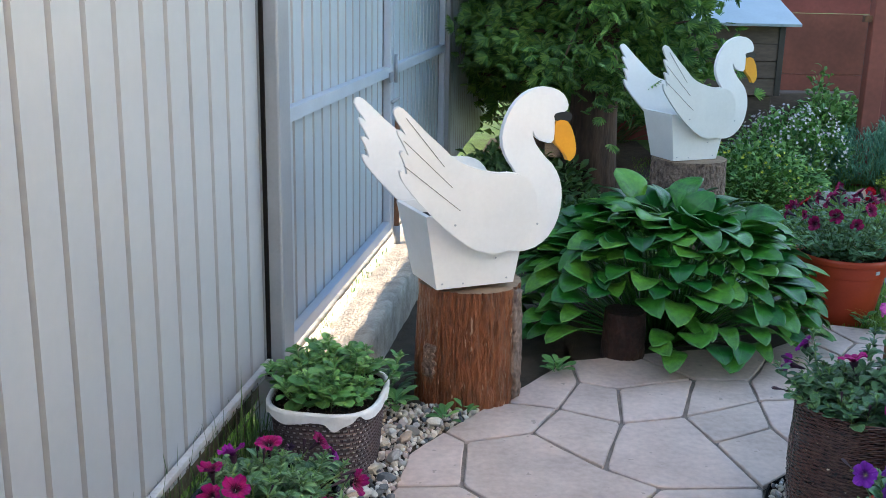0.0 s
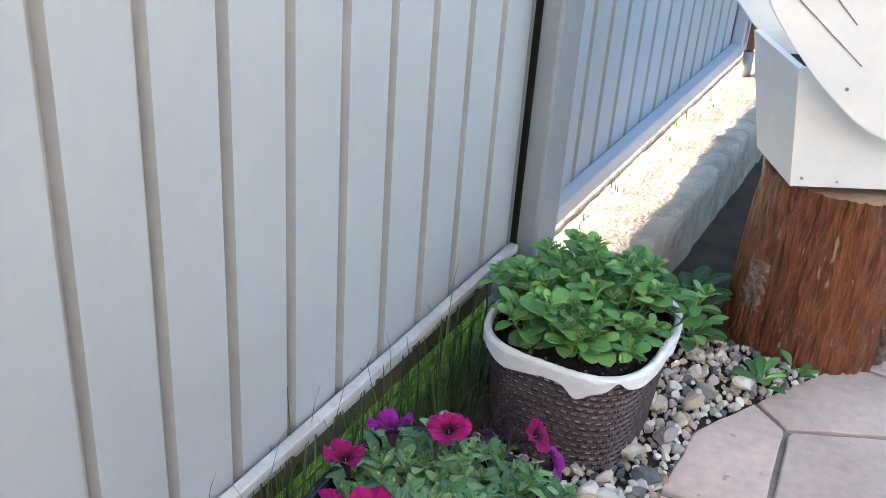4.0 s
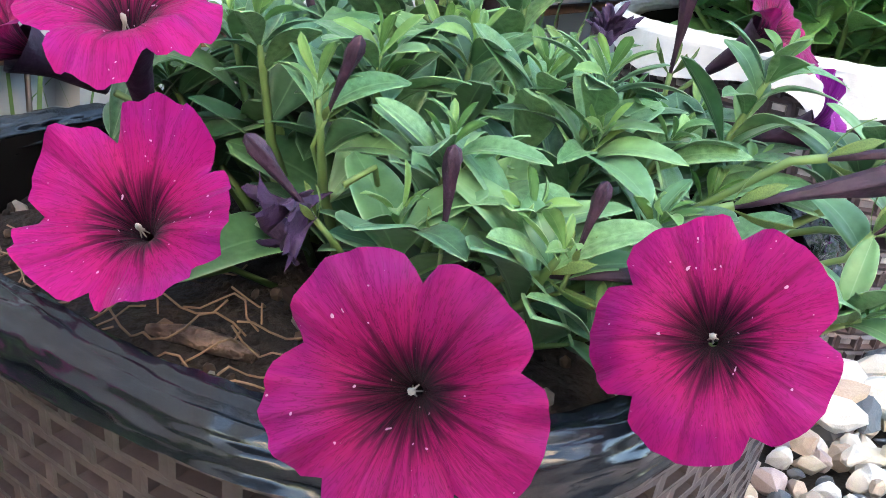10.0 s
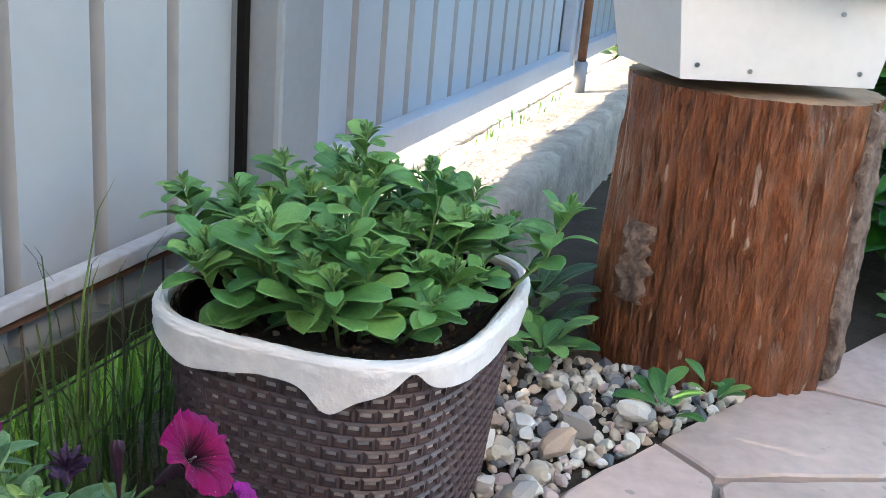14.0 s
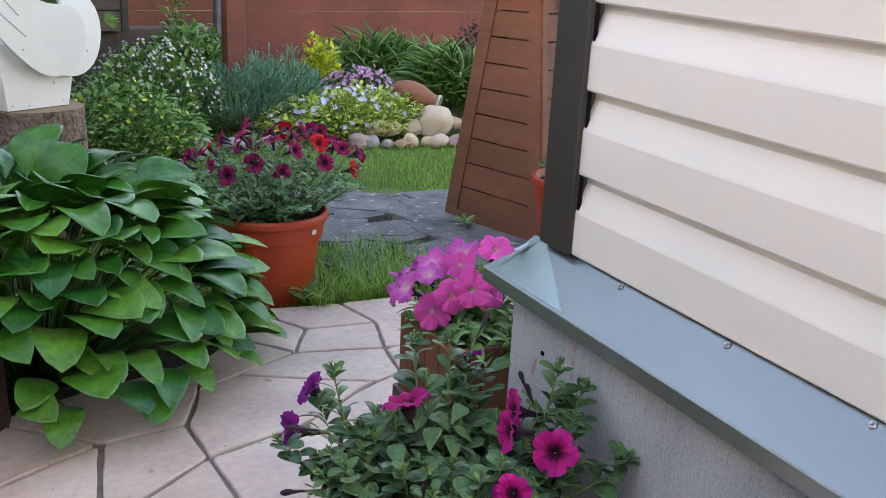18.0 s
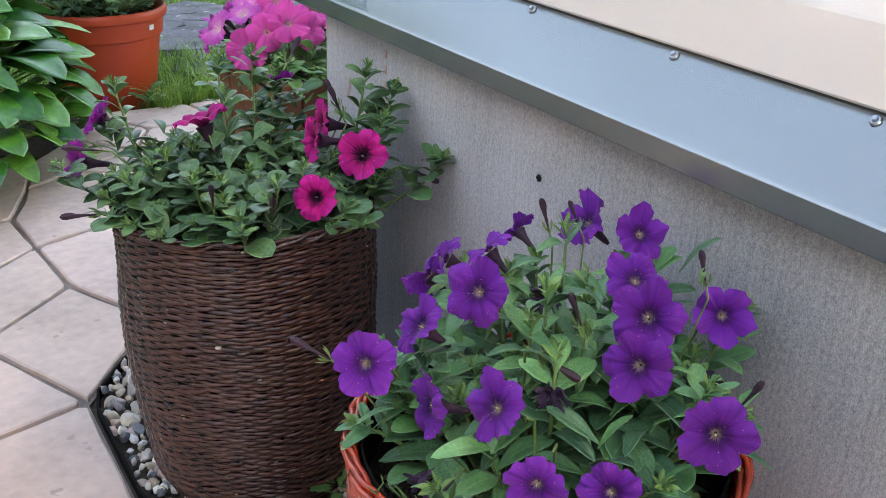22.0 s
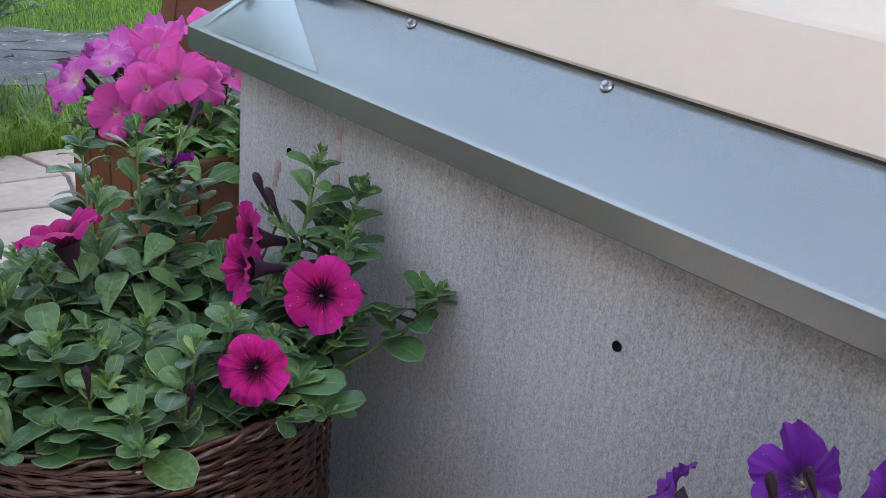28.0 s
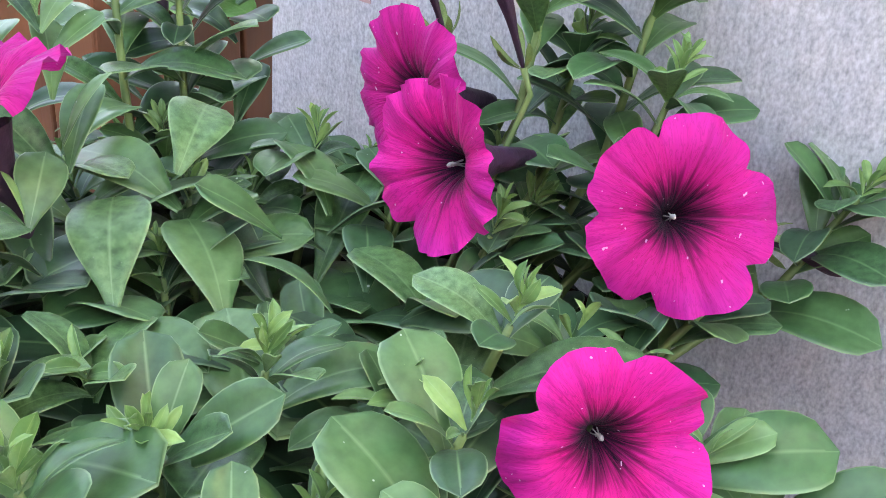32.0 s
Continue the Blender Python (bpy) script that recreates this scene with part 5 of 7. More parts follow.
def buds(plant, rows):
    o = plant.matrix_basis.translation
    for x, y, z, fx, fy, fz, s in rows:
        bud(plant, Vector((x, y, z)) - o, (fx, fy, fz), s)


def wilted(parent, p, way, size, material):
    """A spent flower, shrunk and crumpled."""
    vs, fs = corolla(0.026, seed=5, wave=0.4)
    out = []
    for x, y, z in vs:
        k = noise.noise((x * 120, y * 120, 3.0))
        g = noise.noise((x * 90, y * 90, 11.0))
        r = math.hypot(x, y)
        out.append((x * (0.50 + 0.55 * k), y * (0.42 + 0.55 * g), z * 0.5 + r * 0.55 + 0.011 * k))
    z = Vector(way).normalized()
    m = Matrix.Translation(Vector(p) - parent.matrix_basis.translation) @ z.to_track_quat("Z", "Y").to_matrix().to_4x4() @ Matrix.Diagonal((size, size, size, 1))
    ob = put("wilted_flower", mesh_of("wilted_flower", out, fs, material), parent, m, "shrivelled dark purple spent flower")
    stalk(ob, m, m.translation, z, 0.012, 0.65)


M_WILT = mat("wilted_petal", (0.055, 0.018, 0.075), (0.014, 0.006, 0.02), rough=0.7, scale=50, fine=180, bump=0.8)
MAG, VIO, PKR, PUR, PNK = (P_MAGENTA, M_STAMEN), (P_VIOLET, M_STAMEN), (P_PINKRED, M_STAMEN), (P_PURPLE, M_YSTAMEN), (P_PINK, M_YSTAMEN)
plant_a = thing("petunia", "bushy petunia with deep magenta flowers in a rattan trough", "petunia", "petunias", m=pose(-0.44, 2.335, 0.185))
FL_A = [(-0.441, 2.172, 0.243, 0.28, -0.72, 0.65, 0.95), (-0.325, 2.145, 0.236, 0.24, -0.88, 0.42, 0.97), (-0.267, 2.207, 0.248, 0.12, -0.86, 0.45, 0.94), (-0.49, 2.216, 0.298, 0.15, -0.4, 0.85, 0.98),
        (-0.55, 2.211, 0.276, -0.35, -0.6, 0.35, 0.9), (-0.569, 2.299, 0.306, -0.1, -0.1, 0.95, 0.9), (-0.442, 2.402, 0.33, 0.0, -0.25, 0.95, 1.0), (-0.317, 2.484, 0.301, 0.7, -0.1, 0.7, 0.85), (-0.207, 2.34, 0.253, 0.95, -0.4, 0.25, 0.95)]
FL_A2 = [(-0.536, 2.40, 0.304, -0.2, 0.25, 0.9, 1.0), (-0.28, 2.482, 0.256, 0.8, 0.1, 0.3, 0.85)]
mound(plant_a, 0.165, 0.175, 0.105, 62, 7, 0.058, M_LEAF, 280, random.Random(11), shoots=7, wall=(0.178, 0.19, 3.2, 0.05), spill=0.96, erect=0.3, bare=((-0.55, 2.18, 0.10), (-0.42, 2.175, 0.055)), clear=FL_A + FL_A2, extra=((-0.40, 2.36, 0.315), (-0.34, 2.30, 0.29), (-0.42, 2.28, 0.275), (-0.235, 2.265, 0.243), (-0.222, 2.335, 0.252), (-0.245, 2.40, 0.27), (-0.30, 2.40, 0.29), (-0.56, 2.28, 0.25), (-0.54, 2.245, 0.245)))
blossoms(plant_a, MAG, FL_A)
blossoms(plant_a, VIO, FL_A2)
buds(plant_a, [(-0.283, 2.284, 0.262, 0.8, 0.3, 0.32, 1.0), (-0.262, 2.318, 0.277, 0.82, 0.28, 0.22, 1.0), (-0.36, 2.46, 0.27, 0.1, -0.2, 1, 0.9), (-0.475, 2.42, 0.27, 0.1, -0.3, 1, 0.9), (-0.39, 2.197, 0.25, -0.3, -0.3, 0.5, 0.6), (-0.45, 2.37, 0.285, 0.1, -0.2, 1, 0.9), (-0.322, 2.226, 0.243, 0.85, 0.2, 0.2, 0.95), (-0.352, 2.21, 0.25, 0.05, -0.1, 1, 0.55), (-0.315, 2.225, 0.25, 0.25, -0.1, 1, 0.5), (-0.415, 2.235, 0.27, 0.4, -0.1, 0.9, 0.6), (-0.24, 2.30, 0.26, 0.5, 0.2, 0.8, 0.7)])

wilted(plant_a, (-0.392, 2.197, 0.255), (-0.3, -0.6, -0.3), 1.0, M_WILT)
wilted(plant_a, (-0.40, 2.47, 0.28), (0.2, -0.4, 0.6), 0.9, M_WILT)
plant_b = thing("bedding_plant", "leafy green bedding plant without flowers in a white-rimmed trough", "plant", m=pose(-0.348, 2.955, 0.222))
mound(plant_b, 0.17, 0.195, 0.15, 46, 8, 0.070, M_LEAFB, 290, random.Random(12), shapes=PADDLE, wall=(0.169, 0.194, 3.2, 0.05), spill=0.95, core=0.62, extra=((-0.13, 2.98, 0.35), (-0.52, 2.9, 0.34), (-0.35, 2.98, 0.40)))

plant_c0 = thing("pink_petunia", "small pink petunia at the fence's foot", "petunia", "petunias", m=pose(-0.58, 1.98, 0.0))
FL_C0 = [(-0.676, 2.02, 0.185, 0.1, -0.5, 0.8, 1.0), (-0.53, 2.06, 0.20, 0.2, -0.5, 0.8, 1.0), (-0.60, 2.08, 0.21, 0.0, -0.3, 0.9, 0.9), (-0.62, 1.93, 0.17, 0.3, -0.5, 0.7, 1.0)]
mound(plant_c0, 0.16, 0.14, 0.13, 16, 6, 0.055, M_LEAF, 40, random.Random(13), clear=FL_C0)
blossoms(plant_c0, PNK, FL_C0)

# ---- the baskets by the house ----
wicker("wicker_basket", "tall dark brown varnished willow basket beside the plinth", pose(1.137, 2.514, -0.005), [(0.135, 0), (0.155, 0.04), (0.170, 0.15), (0.177, 0.30), (0.172, 0.432)], 84, 25, M_WICKER, sr=0.0034, amp=0.0017)
wicker("wicker_basket", "orange-red painted willow basket beside the plinth", pose(1.057, 1.885, -0.005), [(0.155, 0), (0.166, 0.05), (0.176, 0.2), (0.179, 0.405)], 82, 20, M_WICKERR, sr=0.0034, amp=0.0016, soil_z=0.345)
plant_c = thing("petunia", "bushy petunia with bright pink flowers in a dark basket", "petunia", "petunias", m=pose(1.137, 2.505, 0.395))
FL_C = [(1.232, 2.375, 0.506, -0.75, -0.45, 0.45, 0.96), (1.148, 2.363, 0.470, -0.72, -0.55, 0.32, 0.82), (1.256, 2.499, 0.515, -0.8, 0.3, 0.2, 0.98), (1.215, 2.458, 0.508, -0.8, 0.28, 0.12, 0.92), (1.122, 2.588, 0.527, -0.15, 0.3, 0.95, 1.05)]
FL_C2 = [(1.04, 2.74, 0.512, -0.6, 0.2, 0.6, 0.85), (0.99, 2.71, 0.46, -0.8, 0.1, 0.2, 0.95), (1.30, 2.67, 0.54, 0.2, 0.2, 0.9, 0.7)]
mound(plant_c, 0.17, 0.17, 0.105, 80, 8, 0.055, M_LEAFC, 300, random.Random(21), wall=(0.172, 0.172, 2.0, 0.030), n=2.0, spill=1.16, shapes=PADDLE, clear=FL_C + FL_C2, extra=((1.335, 2.33, 0.487), (1.31, 2.70, 0.56), (1.24, 2.74, 0.55), (0.95, 2.66, 0.47), (1.04, 2.72, 0.50), (1.32, 2.45, 0.53), (1.31, 2.46, 0.585), (1.325, 2.42, 0.565), (1.29, 2.40, 0.53), (1.24, 2.64, 0.585), (1.29, 2.64, 0.56), (1.325, 2.64, 0.585), (1.18, 2.55, 0.545), (1.06, 2.60, 0.58), (1.167, 2.60, 0.545), (1.03, 2.65, 0.57), (1.26, 2.62, 0.55)))
blossoms(plant_c, PKR, FL_C)
blossoms(plant_c, VIO, FL_C2)
buds(plant_c, [(1.29, 2.50, 0.53, -0.3, 0.2, 0.9, 0.8), (1.26, 2.45, 0.535, -0.3, 0.2, 0.9, 0.8), (1.30, 2.36, 0.475, 0.5, -0.6, -0.3, 0.8), (0.99, 2.62, 0.50, -0.9, 0.3, 0.2, 0.9), (0.96, 2.58, 0.43, -0.95, 0.2, 0.1, 0.9), (1.03, 2.41, 0.47, -0.2, -0.3, 0.9, 0.7), (1.08, 2.36, 0.455, -0.1, -0.3, 0.9, 0.7), (1.34, 2.70, 0.55, 0.6, 0.2, 0.6, 0.9)])
plant_d = thing("petunia", "petunia covered in violet flowers in a red basket", "petunia", "petunias", m=pose(1.057, 1.885, 0.335))
FL_D = [(0.902, 1.952, 0.504, -0.8, -0.5, 0.35, 0.78), (1.001, 1.922, 0.551, -0.7, -0.3, 0.45, 0.82), (0.91, 1.81, 0.528, -0.72, -0.05, 0.5, 0.74), (1.075, 1.798, 0.55, -0.7, -0.4, 0.5, 0.82), (1.125, 1.85, 0.551, -0.5, -0.2, 0.8, 0.74),
        (1.041, 1.78, 0.525, -0.75, -0.25, 0.3, 0.78), (1.035, 1.699, 0.504, -0.7, -0.55, 0.35, 0.82), (0.908, 1.763, 0.484, -0.8, -0.42, 0.04, 0.68), (0.976, 1.746, 0.454, -0.8, -0.5, 0.4, 0.70), (1.08, 2.05, 0.515, -0.5, 0.75, 0.35, 0.66)]
FL_D += [(0.925, 1.90, 0.48, -0.6, 0.35, 0.2, 0.74), (1.192, 1.896, 0.56, -0.4, -0.5, 0.5, 0.70), (1.165, 1.942, 0.566, -0.5, 0.2, 0.55, 0.74), (1.189, 1.796, 0.513, -0.6, -0.6, 0.4, 0.74), (1.016, 2.005, 0.535, -0.35, 0.75, 0.55, 0.70),
         (0.95, 1.94, 0.53, -0.6, 0.3, 0.6, 0.74), (1.06, 1.97, 0.56, -0.2, 0.7, 0.7, 0.61), (1.13, 2.0, 0.55, 0.0, 0.85, 0.5, 0.57)]
mound(plant_d, 0.172, 0.172, 0.215, 60, 9, 0.064, M_LEAFD, 280, random.Random(22), wall=(0.178, 0.178, 2.0, 0.070), n=2.0, spill=0.98, core=0.4, bare=((0.935, 1.80, 0.055), (0.915, 1.90, 0.04)), clear=FL_D, extra=((1.10, 1.91, 0.575), (1.19, 1.84, 0.575), (1.22, 1.80, 0.50), (0.99, 1.82, 0.53), (0.93, 1.84, 0.50), (0.96, 1.95, 0.50), (1.02, 1.86, 0.56), (1.07, 1.84, 0.56), (1.13, 1.79, 0.555), (1.0, 1.77, 0.515), (1.20, 1.88, 0.53), (1.08, 1.74, 0.50)))
blossoms(plant_d, PUR, FL_D)
buds(plant_d, [(1.10, 1.93, 0.575, -0.2, 0.2, 1, 0.6), (1.13, 1.92, 0.575, -0.3, 0.3, 1, 0.5), (0.99, 1.84, 0.53, 0.3, -0.5, -0.3, 0.7), (0.91, 2.01, 0.48, -0.6, 0.6, 0.5, 0.7), (1.10, 1.72, 0.49, 0.1, -0.4, 0.8, 0.6), (1.03, 1.83, 0.545, -0.3, 0.1, 0.8, 0.6), (0.93, 1.87, 0.42, -0.6, 0.1, -0.5, 0.7), (0.96, 1.80, 0.425, -0.4, 0.1, -0.7, 0.7), (1.16, 1.80, 0.55, -0.1, 0.2, 0.9, 0.6)])

for p, w in (((0.915, 1.885, 0.425), (-0.7, 0.1, -0.5)), ((0.93, 1.80, 0.42), (-0.6, -0.2, -0.6)), ((1.05, 1.885, 0.545), (-0.6, -0.3, 0.1)), ((1.12, 1.77, 0.49), (-0.5, -0.4, 0.2)), ((1.0, 1.83, 0.50), (-0.6, -0.4, -0.2))):
    wilted(plant_d, p, w, 1.0, M_WILT)

# ---- swans on stumps ----
SU, SV = 0.00214, 0.00195


def shape(text):
    return [((x - 772) * SU, (508 - y) * SV) for x, y in (tuple(map(float, q.split(","))) for q in text.split())]


NECK = shape("880,430 905,446 940,446 968,430 988,400 996,360 993,325 980,295 955,270 938,246 934,224 942,240 958,250 974,251 976,230 974,208 988,199 1001,190 994,168 975,154 950,150 922,158 900,178 884,210 879,245 890,275 908,300 918,330 905,370")
WING = shape("700,200 703,189 713,187 726,200 750,227 776,252 794,272 815,285 842,294 867,301 895,301 918,309 933,328 940,352 936,382 922,410 900,430 868,441 840,437 815,424 790,403 762,376 738,347 722,326 708,305 704,290 708,287 718,296 712,272 706,258 712,256 722,266 713,245 704,226 709,222 720,234")
BEAK = shape("975,212 988,208 1001,214 1012,236 1018,262 1016,278 1004,288 998,272 984,258 976,250")
EYE_BAND = shape("972,200 985,196 1002,196 1008,204 1002,215 988,209 976,213")
CUTS = (((720, 205), (778, 285)), ((714, 240), (790, 320)), ((712, 280), (802, 360)))


def swan(name_label, m):
    """A planter in the shape of a swan: a flared box, two wing boards, a neck board with painted beak."""
    s = thing("swan_planter", name_label, "swan planter", "swan planters", m=m)
    lo = [(0, 0), (0.30, 0), (0.30, 0.22), (0, 0.22)]
    hi = [(-0.055, -0.03), (0.335, -0.03), (0.335, 0.25), (-0.055, 0.25)]
    t = 0.014
    for i in range(4):
        j = (i + 1) % 4
        cx, cy = 0.15, 0.11
        vs = []
        for (x, y), z in ((lo[i], 0), (lo[j], 0), (hi[j], 0.27), (hi[i], 0.27)):
            vs.append(Vector((x, y, z)))
        nrm = (vs[1] - vs[0]).cross(vs[3] - vs[0]).normalized()
        inn = [v - nrm * t for v in vs]
        bm = bmesh.new()
        q = [bm.verts.new(v) for v in vs + inn]
        for f in ((0, 1, 2, 3), (7, 6, 5, 4), (0, 4, 5, 1), (3, 2, 6, 7), (1, 5, 6, 2), (0, 3, 7, 4)):
            bm.faces.new([q[k] for k in f])
        part("box_side", bm, M_SWAN, s)
    part("floor_board", box(0.27, 0.19, 0.012, 0.15, 0.11, 0.008), M_SWAN2, s)
    part("soil", box(0.34, 0.24, 0.01, 0.14, 0.11, 0.22), M_SOIL, s)
    lean = Matrix.Rotation(radians(6), 4, "X")

    def raked(k, tall):
        """The wing's outline swept back and drawn up above its lower curve."""
        return [(x - k * max(0.0, z - 0.13), 0.13 + (z - 0.13) * (tall if z > 0.13 else 1.0)) for x, z in WING]
    for y, side in ((-0.045, 1), (0.265, -1)):
        w = part("wing", board(raked(0.12, 1.07) if side > 0 else raked(0.075, 1.03), 0.014, 1), M_SWAN, s, "white wing board with cut feather tips", m=Matrix.Translation((0, y, 0)) @ (lean if side > 0 else lean.inverted()))
        for (x0, y0), (x1, y1) in CUTS:
            (a, b), (c, d) = ((x0 - 772) * SU, (508 - y0) * SV), ((x1 - 772) * SU, (508 - y1) * SV)
            k, tall = (0.12, 1.07) if side > 0 else (0.075, 1.03)
            a, b, c, d = a - k * (b - 0.13), 0.13 + (b - 0.13) * tall, c - k * (d - 0.13), 0.13 + (d - 0.13) * tall
            ln, an = math.hypot(c - a, d - b), math.atan2(d - b, c - a)
            part("feather_cut", box(ln, 0.002, 0.0028, (a + c) / 2, -0.0075 * side, (b + d) / 2, rot=Matrix.Rotation(-an, 4, "Y")), M_GROOVELINE, w)
        for x, z in ((0.345, 0.23), (0.03, 0.25)):
            part("screw", cyl(0.004, 0.004, 0.003, x, -0.008 * side, z, 8, rot=Matrix.Rotation(radians(90), 4, "X")), M_SCREW, w)
    n = part("neck", board(NECK, 0.022, 1), M_SWAN, s, "white neck and breast board", m=Matrix.Translation((-0.011, -0.018, 0)))
    part("beak", board(BEAK, 0.025, 1), M_BEAK, n, "yellow painted beak")
    part("eye_band", board(EYE_BAND, 0.0265, 1), M_INK, n, "black painted band and eye")
    for x, z in ((0.02, 0.02), (0.27, 0.02), (0.10, 0.015), (0.22, 0.10), (0.30, 0.12)):
        part("screw", cyl(0.0035, 0.0035, 0.003, x, -0.0315 * z / 0.27 - 0.001, z, 8, rot=Matrix.Rotation(radians(90), 4, "X")), M_SCREW, s)
    return s


def stump(label, m, r, h, seed, material, flare=1.05, bark=None):
    t = thing("tree_stump", label, "tree stump", "stumps", m=m)
    vs, fs, seg = [], [], 150
    levels = 26
    for i in range(levels + 1):
        z = h * i / levels
        for k in range(seg):
            a = 2 * math.pi * k / seg
            c, s = math.cos(a), math.sin(a)
            rr = r * (flare + (1 - flare) * i / levels) * (1 + 0.035 * noise.noise((2 * c, 2 * s, seed)) + 0.022 * noise.noise((9 * c, 9 * s, seed + z * 2)) + 0.014 * noise.noise((26 * c, 26 * s, seed + z * 5)))
            crack = noise.noise((7 * c, 7 * s, seed + z * 2.6))
            rr *= 1 - 0.05 * math.exp(-(crack / 0.07) ** 2) + 0.022 * noise.noise((5 * c, 5 * s, seed + z * 9))
            vs.append((rr * c, rr * s, z))
    for i in range(levels):
        for k in range(seg):
            q, w = i * seg + k, i * seg + (k + 1) % seg
            fs.append((q, w, w + seg, q + seg))
    put("trunk", mesh_of("trunk", vs, fs, material), t)
    top = [(x * 0.999, y * 0.999, h) for x, y, _ in vs[-seg:]] + [(0, 0, h + 0.004)]
    put("sawn_top", mesh_of("sawn_top", top, [(k, (k + 1) % seg, seg) for k in range(seg)], M_WOODTOP if material is not M_BARKD else M_BARKD), t, None, "weathered sawn face")
    for turn, wide, z0, z1 in bark or ():
        bv, bf = [], []
        for i in range(levels + 1):
            z = z0 + (z1 - z0) * i / levels
            for k in range(13):
                u = k / 12 - 0.5
                a = turn + wide * u * (1 + 0.7 * noise.noise((i * 0.35, seed + turn, 0))) * math.sin(math.pi * min(1, 0.12 + i / levels, 1.12 - i / levels)) ** 0.5 + 0.05 * noise.noise((i * 0.5, turn, 4.0))
                rr = r * (flare + (1 - flare) * z / h) * 1.015 + (0.007 if 0 < k < 12 and 0 < i < levels else -0.02) + 0.007 * noise.noise((k * 0.7, i * 0.5, seed))
                bv.append((rr * math.cos(a), rr * math.sin(a), z))
        for i in range(levels):
            for k in range(12):
                q = i * 13 + k
                bf.append((q, q + 1, q + 14, q + 13))
        put("bark", mesh_of("bark", bv, bf, M_BARKG), t, None, "grey patch of bark")
    return t


SW_A = 24.0
stump("thick peeled red-brown pine stump beside the paving", pose(0.10, 3.575, -0.02), 0.19, 0.455, 4.0, M_BARK, 1.06, bark=((-0.45, 0.4, 0.02, 0.452), (-2.35, 0.35, 0.12, 0.25)))
swan("white wooden swan planter with a yellow beak on a stump", pose(-0.02, 3.36, 0.455, 0, 0, SW_A))
stump("low grey-brown stump on the lawn under a swan", pose(1.43, 5.87, -0.03), 0.215, 0.55, 9.0, M_BARKG, 1.05)
swan("white wooden swan planter on a low stump further back", pose(1.30, 5.70, 0.525, 0, 0, SW_A))

# ---- hosta ----


def hosta(m, a, b, height, count, singles):
    t = thing("hosta", "large hosta with overlapping dark green leaves by the paving", "hosta", m=m)
    shapes = [leaf_shape(1.0, w, d, f, 9, p, 1.5) for w, d, f, p in ((0.74, 0.30, 0.20, 0.44), (0.68, 0.42, 0.28, 0.42), (0.80, 0.20, 0.14, 0.46))]
    shared = [leaf_marks(mesh_of("leaf", v, f, M_HOSTA)) for v, f in shapes]
    rest, st = Heap(), Heap()
    rr = random.Random(31)
    for i in range(count):
        g = i * 2.39996
        q = math.sqrt((i + 0.5) / count)
        c, s = math.cos(g), math.sin(g)
        z = height * (1 - q ** 3.0 * 0.80) * rr.uniform(0.86, 1.03)
        p = Vector((a * 0.86 * q * c, b * 0.86 * q * s, z))
        lift = 1.0 - 0.9 * q if q < 0.5 else 0.55 - 1.0 * (q - 0.5) + rr.uniform(-0.2, 0.25)
        out = Vector((c + rr.uniform(-0.5, 0.5), s + rr.uniform(-0.5, 0.5), lift))
        mm = frame_of(p, out, (c * 0.45 * q + rr.uniform(-0.4, 0.4), s * 0.45 * q + rr.uniform(-0.4, 0.4), 1), rr.uniform(0.12, 0.195) * (1.0 if q < 0.85 else 0.88))
        if math.hypot(p.x + 0.21, p.y + 0.30) < 0.17 and z < 0.30:
            continue
        if i % 2:
            st.add(*tube([(0.12 * c * a, 0.12 * s * b, 0.0), (p.x * 0.7, p.y * 0.7, z * 0.75), p], [0.004, 0.003, 0.0025], 5))
        if i >= count - singles:
            put("leaf", shared[i % 3], t, mm)
        else:
            put("leaf", shared[i % 3], t, mm) if i % 3 == 0 else rest.add(*shapes[i % 3], mm)
    tagged(put("foliage", leaf_marks(rest.mesh("foliage", M_HOSTA)), t), kind="stuff")
    tagged(put("stem_mass", st.mesh("stem_mass", M_HOSTA), t), kind="stuff")
    return t


hosta(pose(0.97, 4.22, -0.02), 0.70, 0.55, 0.58, 460, 240)
stump("small dark rotten stump half hidden under the hosta", pose(0.76, 3.99, -0.03), 0.085, 0.22, 14.0, M_BARKD, 1.1)

# ---- terracotta pots ----


def pot(label, m, r, h):
    t = thing("flower_pot", label, "flower pot", "terracotta pots", m=m)
    prof = [(0.0, 0.0), (r * 0.70, 0.0), (r * 0.72, 0.008), (r * 0.875, h * 0.715), (r * 0.876, h * 0.72), (r * 0.915, h * 0.724), (r * 0.917, h * 0.73), (r * 0.945, h * 0.895), (r * 0.946, h * 0.90), (r * 0.995, h * 0.905),
            (r * 1.0, h * 0.915), (r * 1.005, h * 0.96), (r * 0.995, h * 0.99), (r * 0.97, h), (r * 0.935, h * 0.99), (r * 0.90, h * 0.80)]
    put("pot_wall", mesh_of("pot_wall", *lathe(prof, 64), M_TERRA), t)
    soil_disc(t, r * 0.9, r * 0.9, 2.0, h * 0.9)
    part("sticker", box(0.022, 0.002, 0.016, 0, 0, 0), mat("paper_sticker", (0.6, 0.6, 0.62), rough=0.6, bump=0), t, m=pose(r * 0.945 * math.sin(0.45), -r * 0.945 * math.cos(0.45), h * 0.83, 5, 0, 26))
    return t


pot("large round orange-red terracotta pot on the lawn's edge", pose(1.885, 4.60, -0.02), 0.218, 0.325)
plant_p = thing("petunia", "mounding petunia with wine-red flowers in a terracotta pot", "petunia", "petunias", m=pose(1.885, 4.60, 0.27))
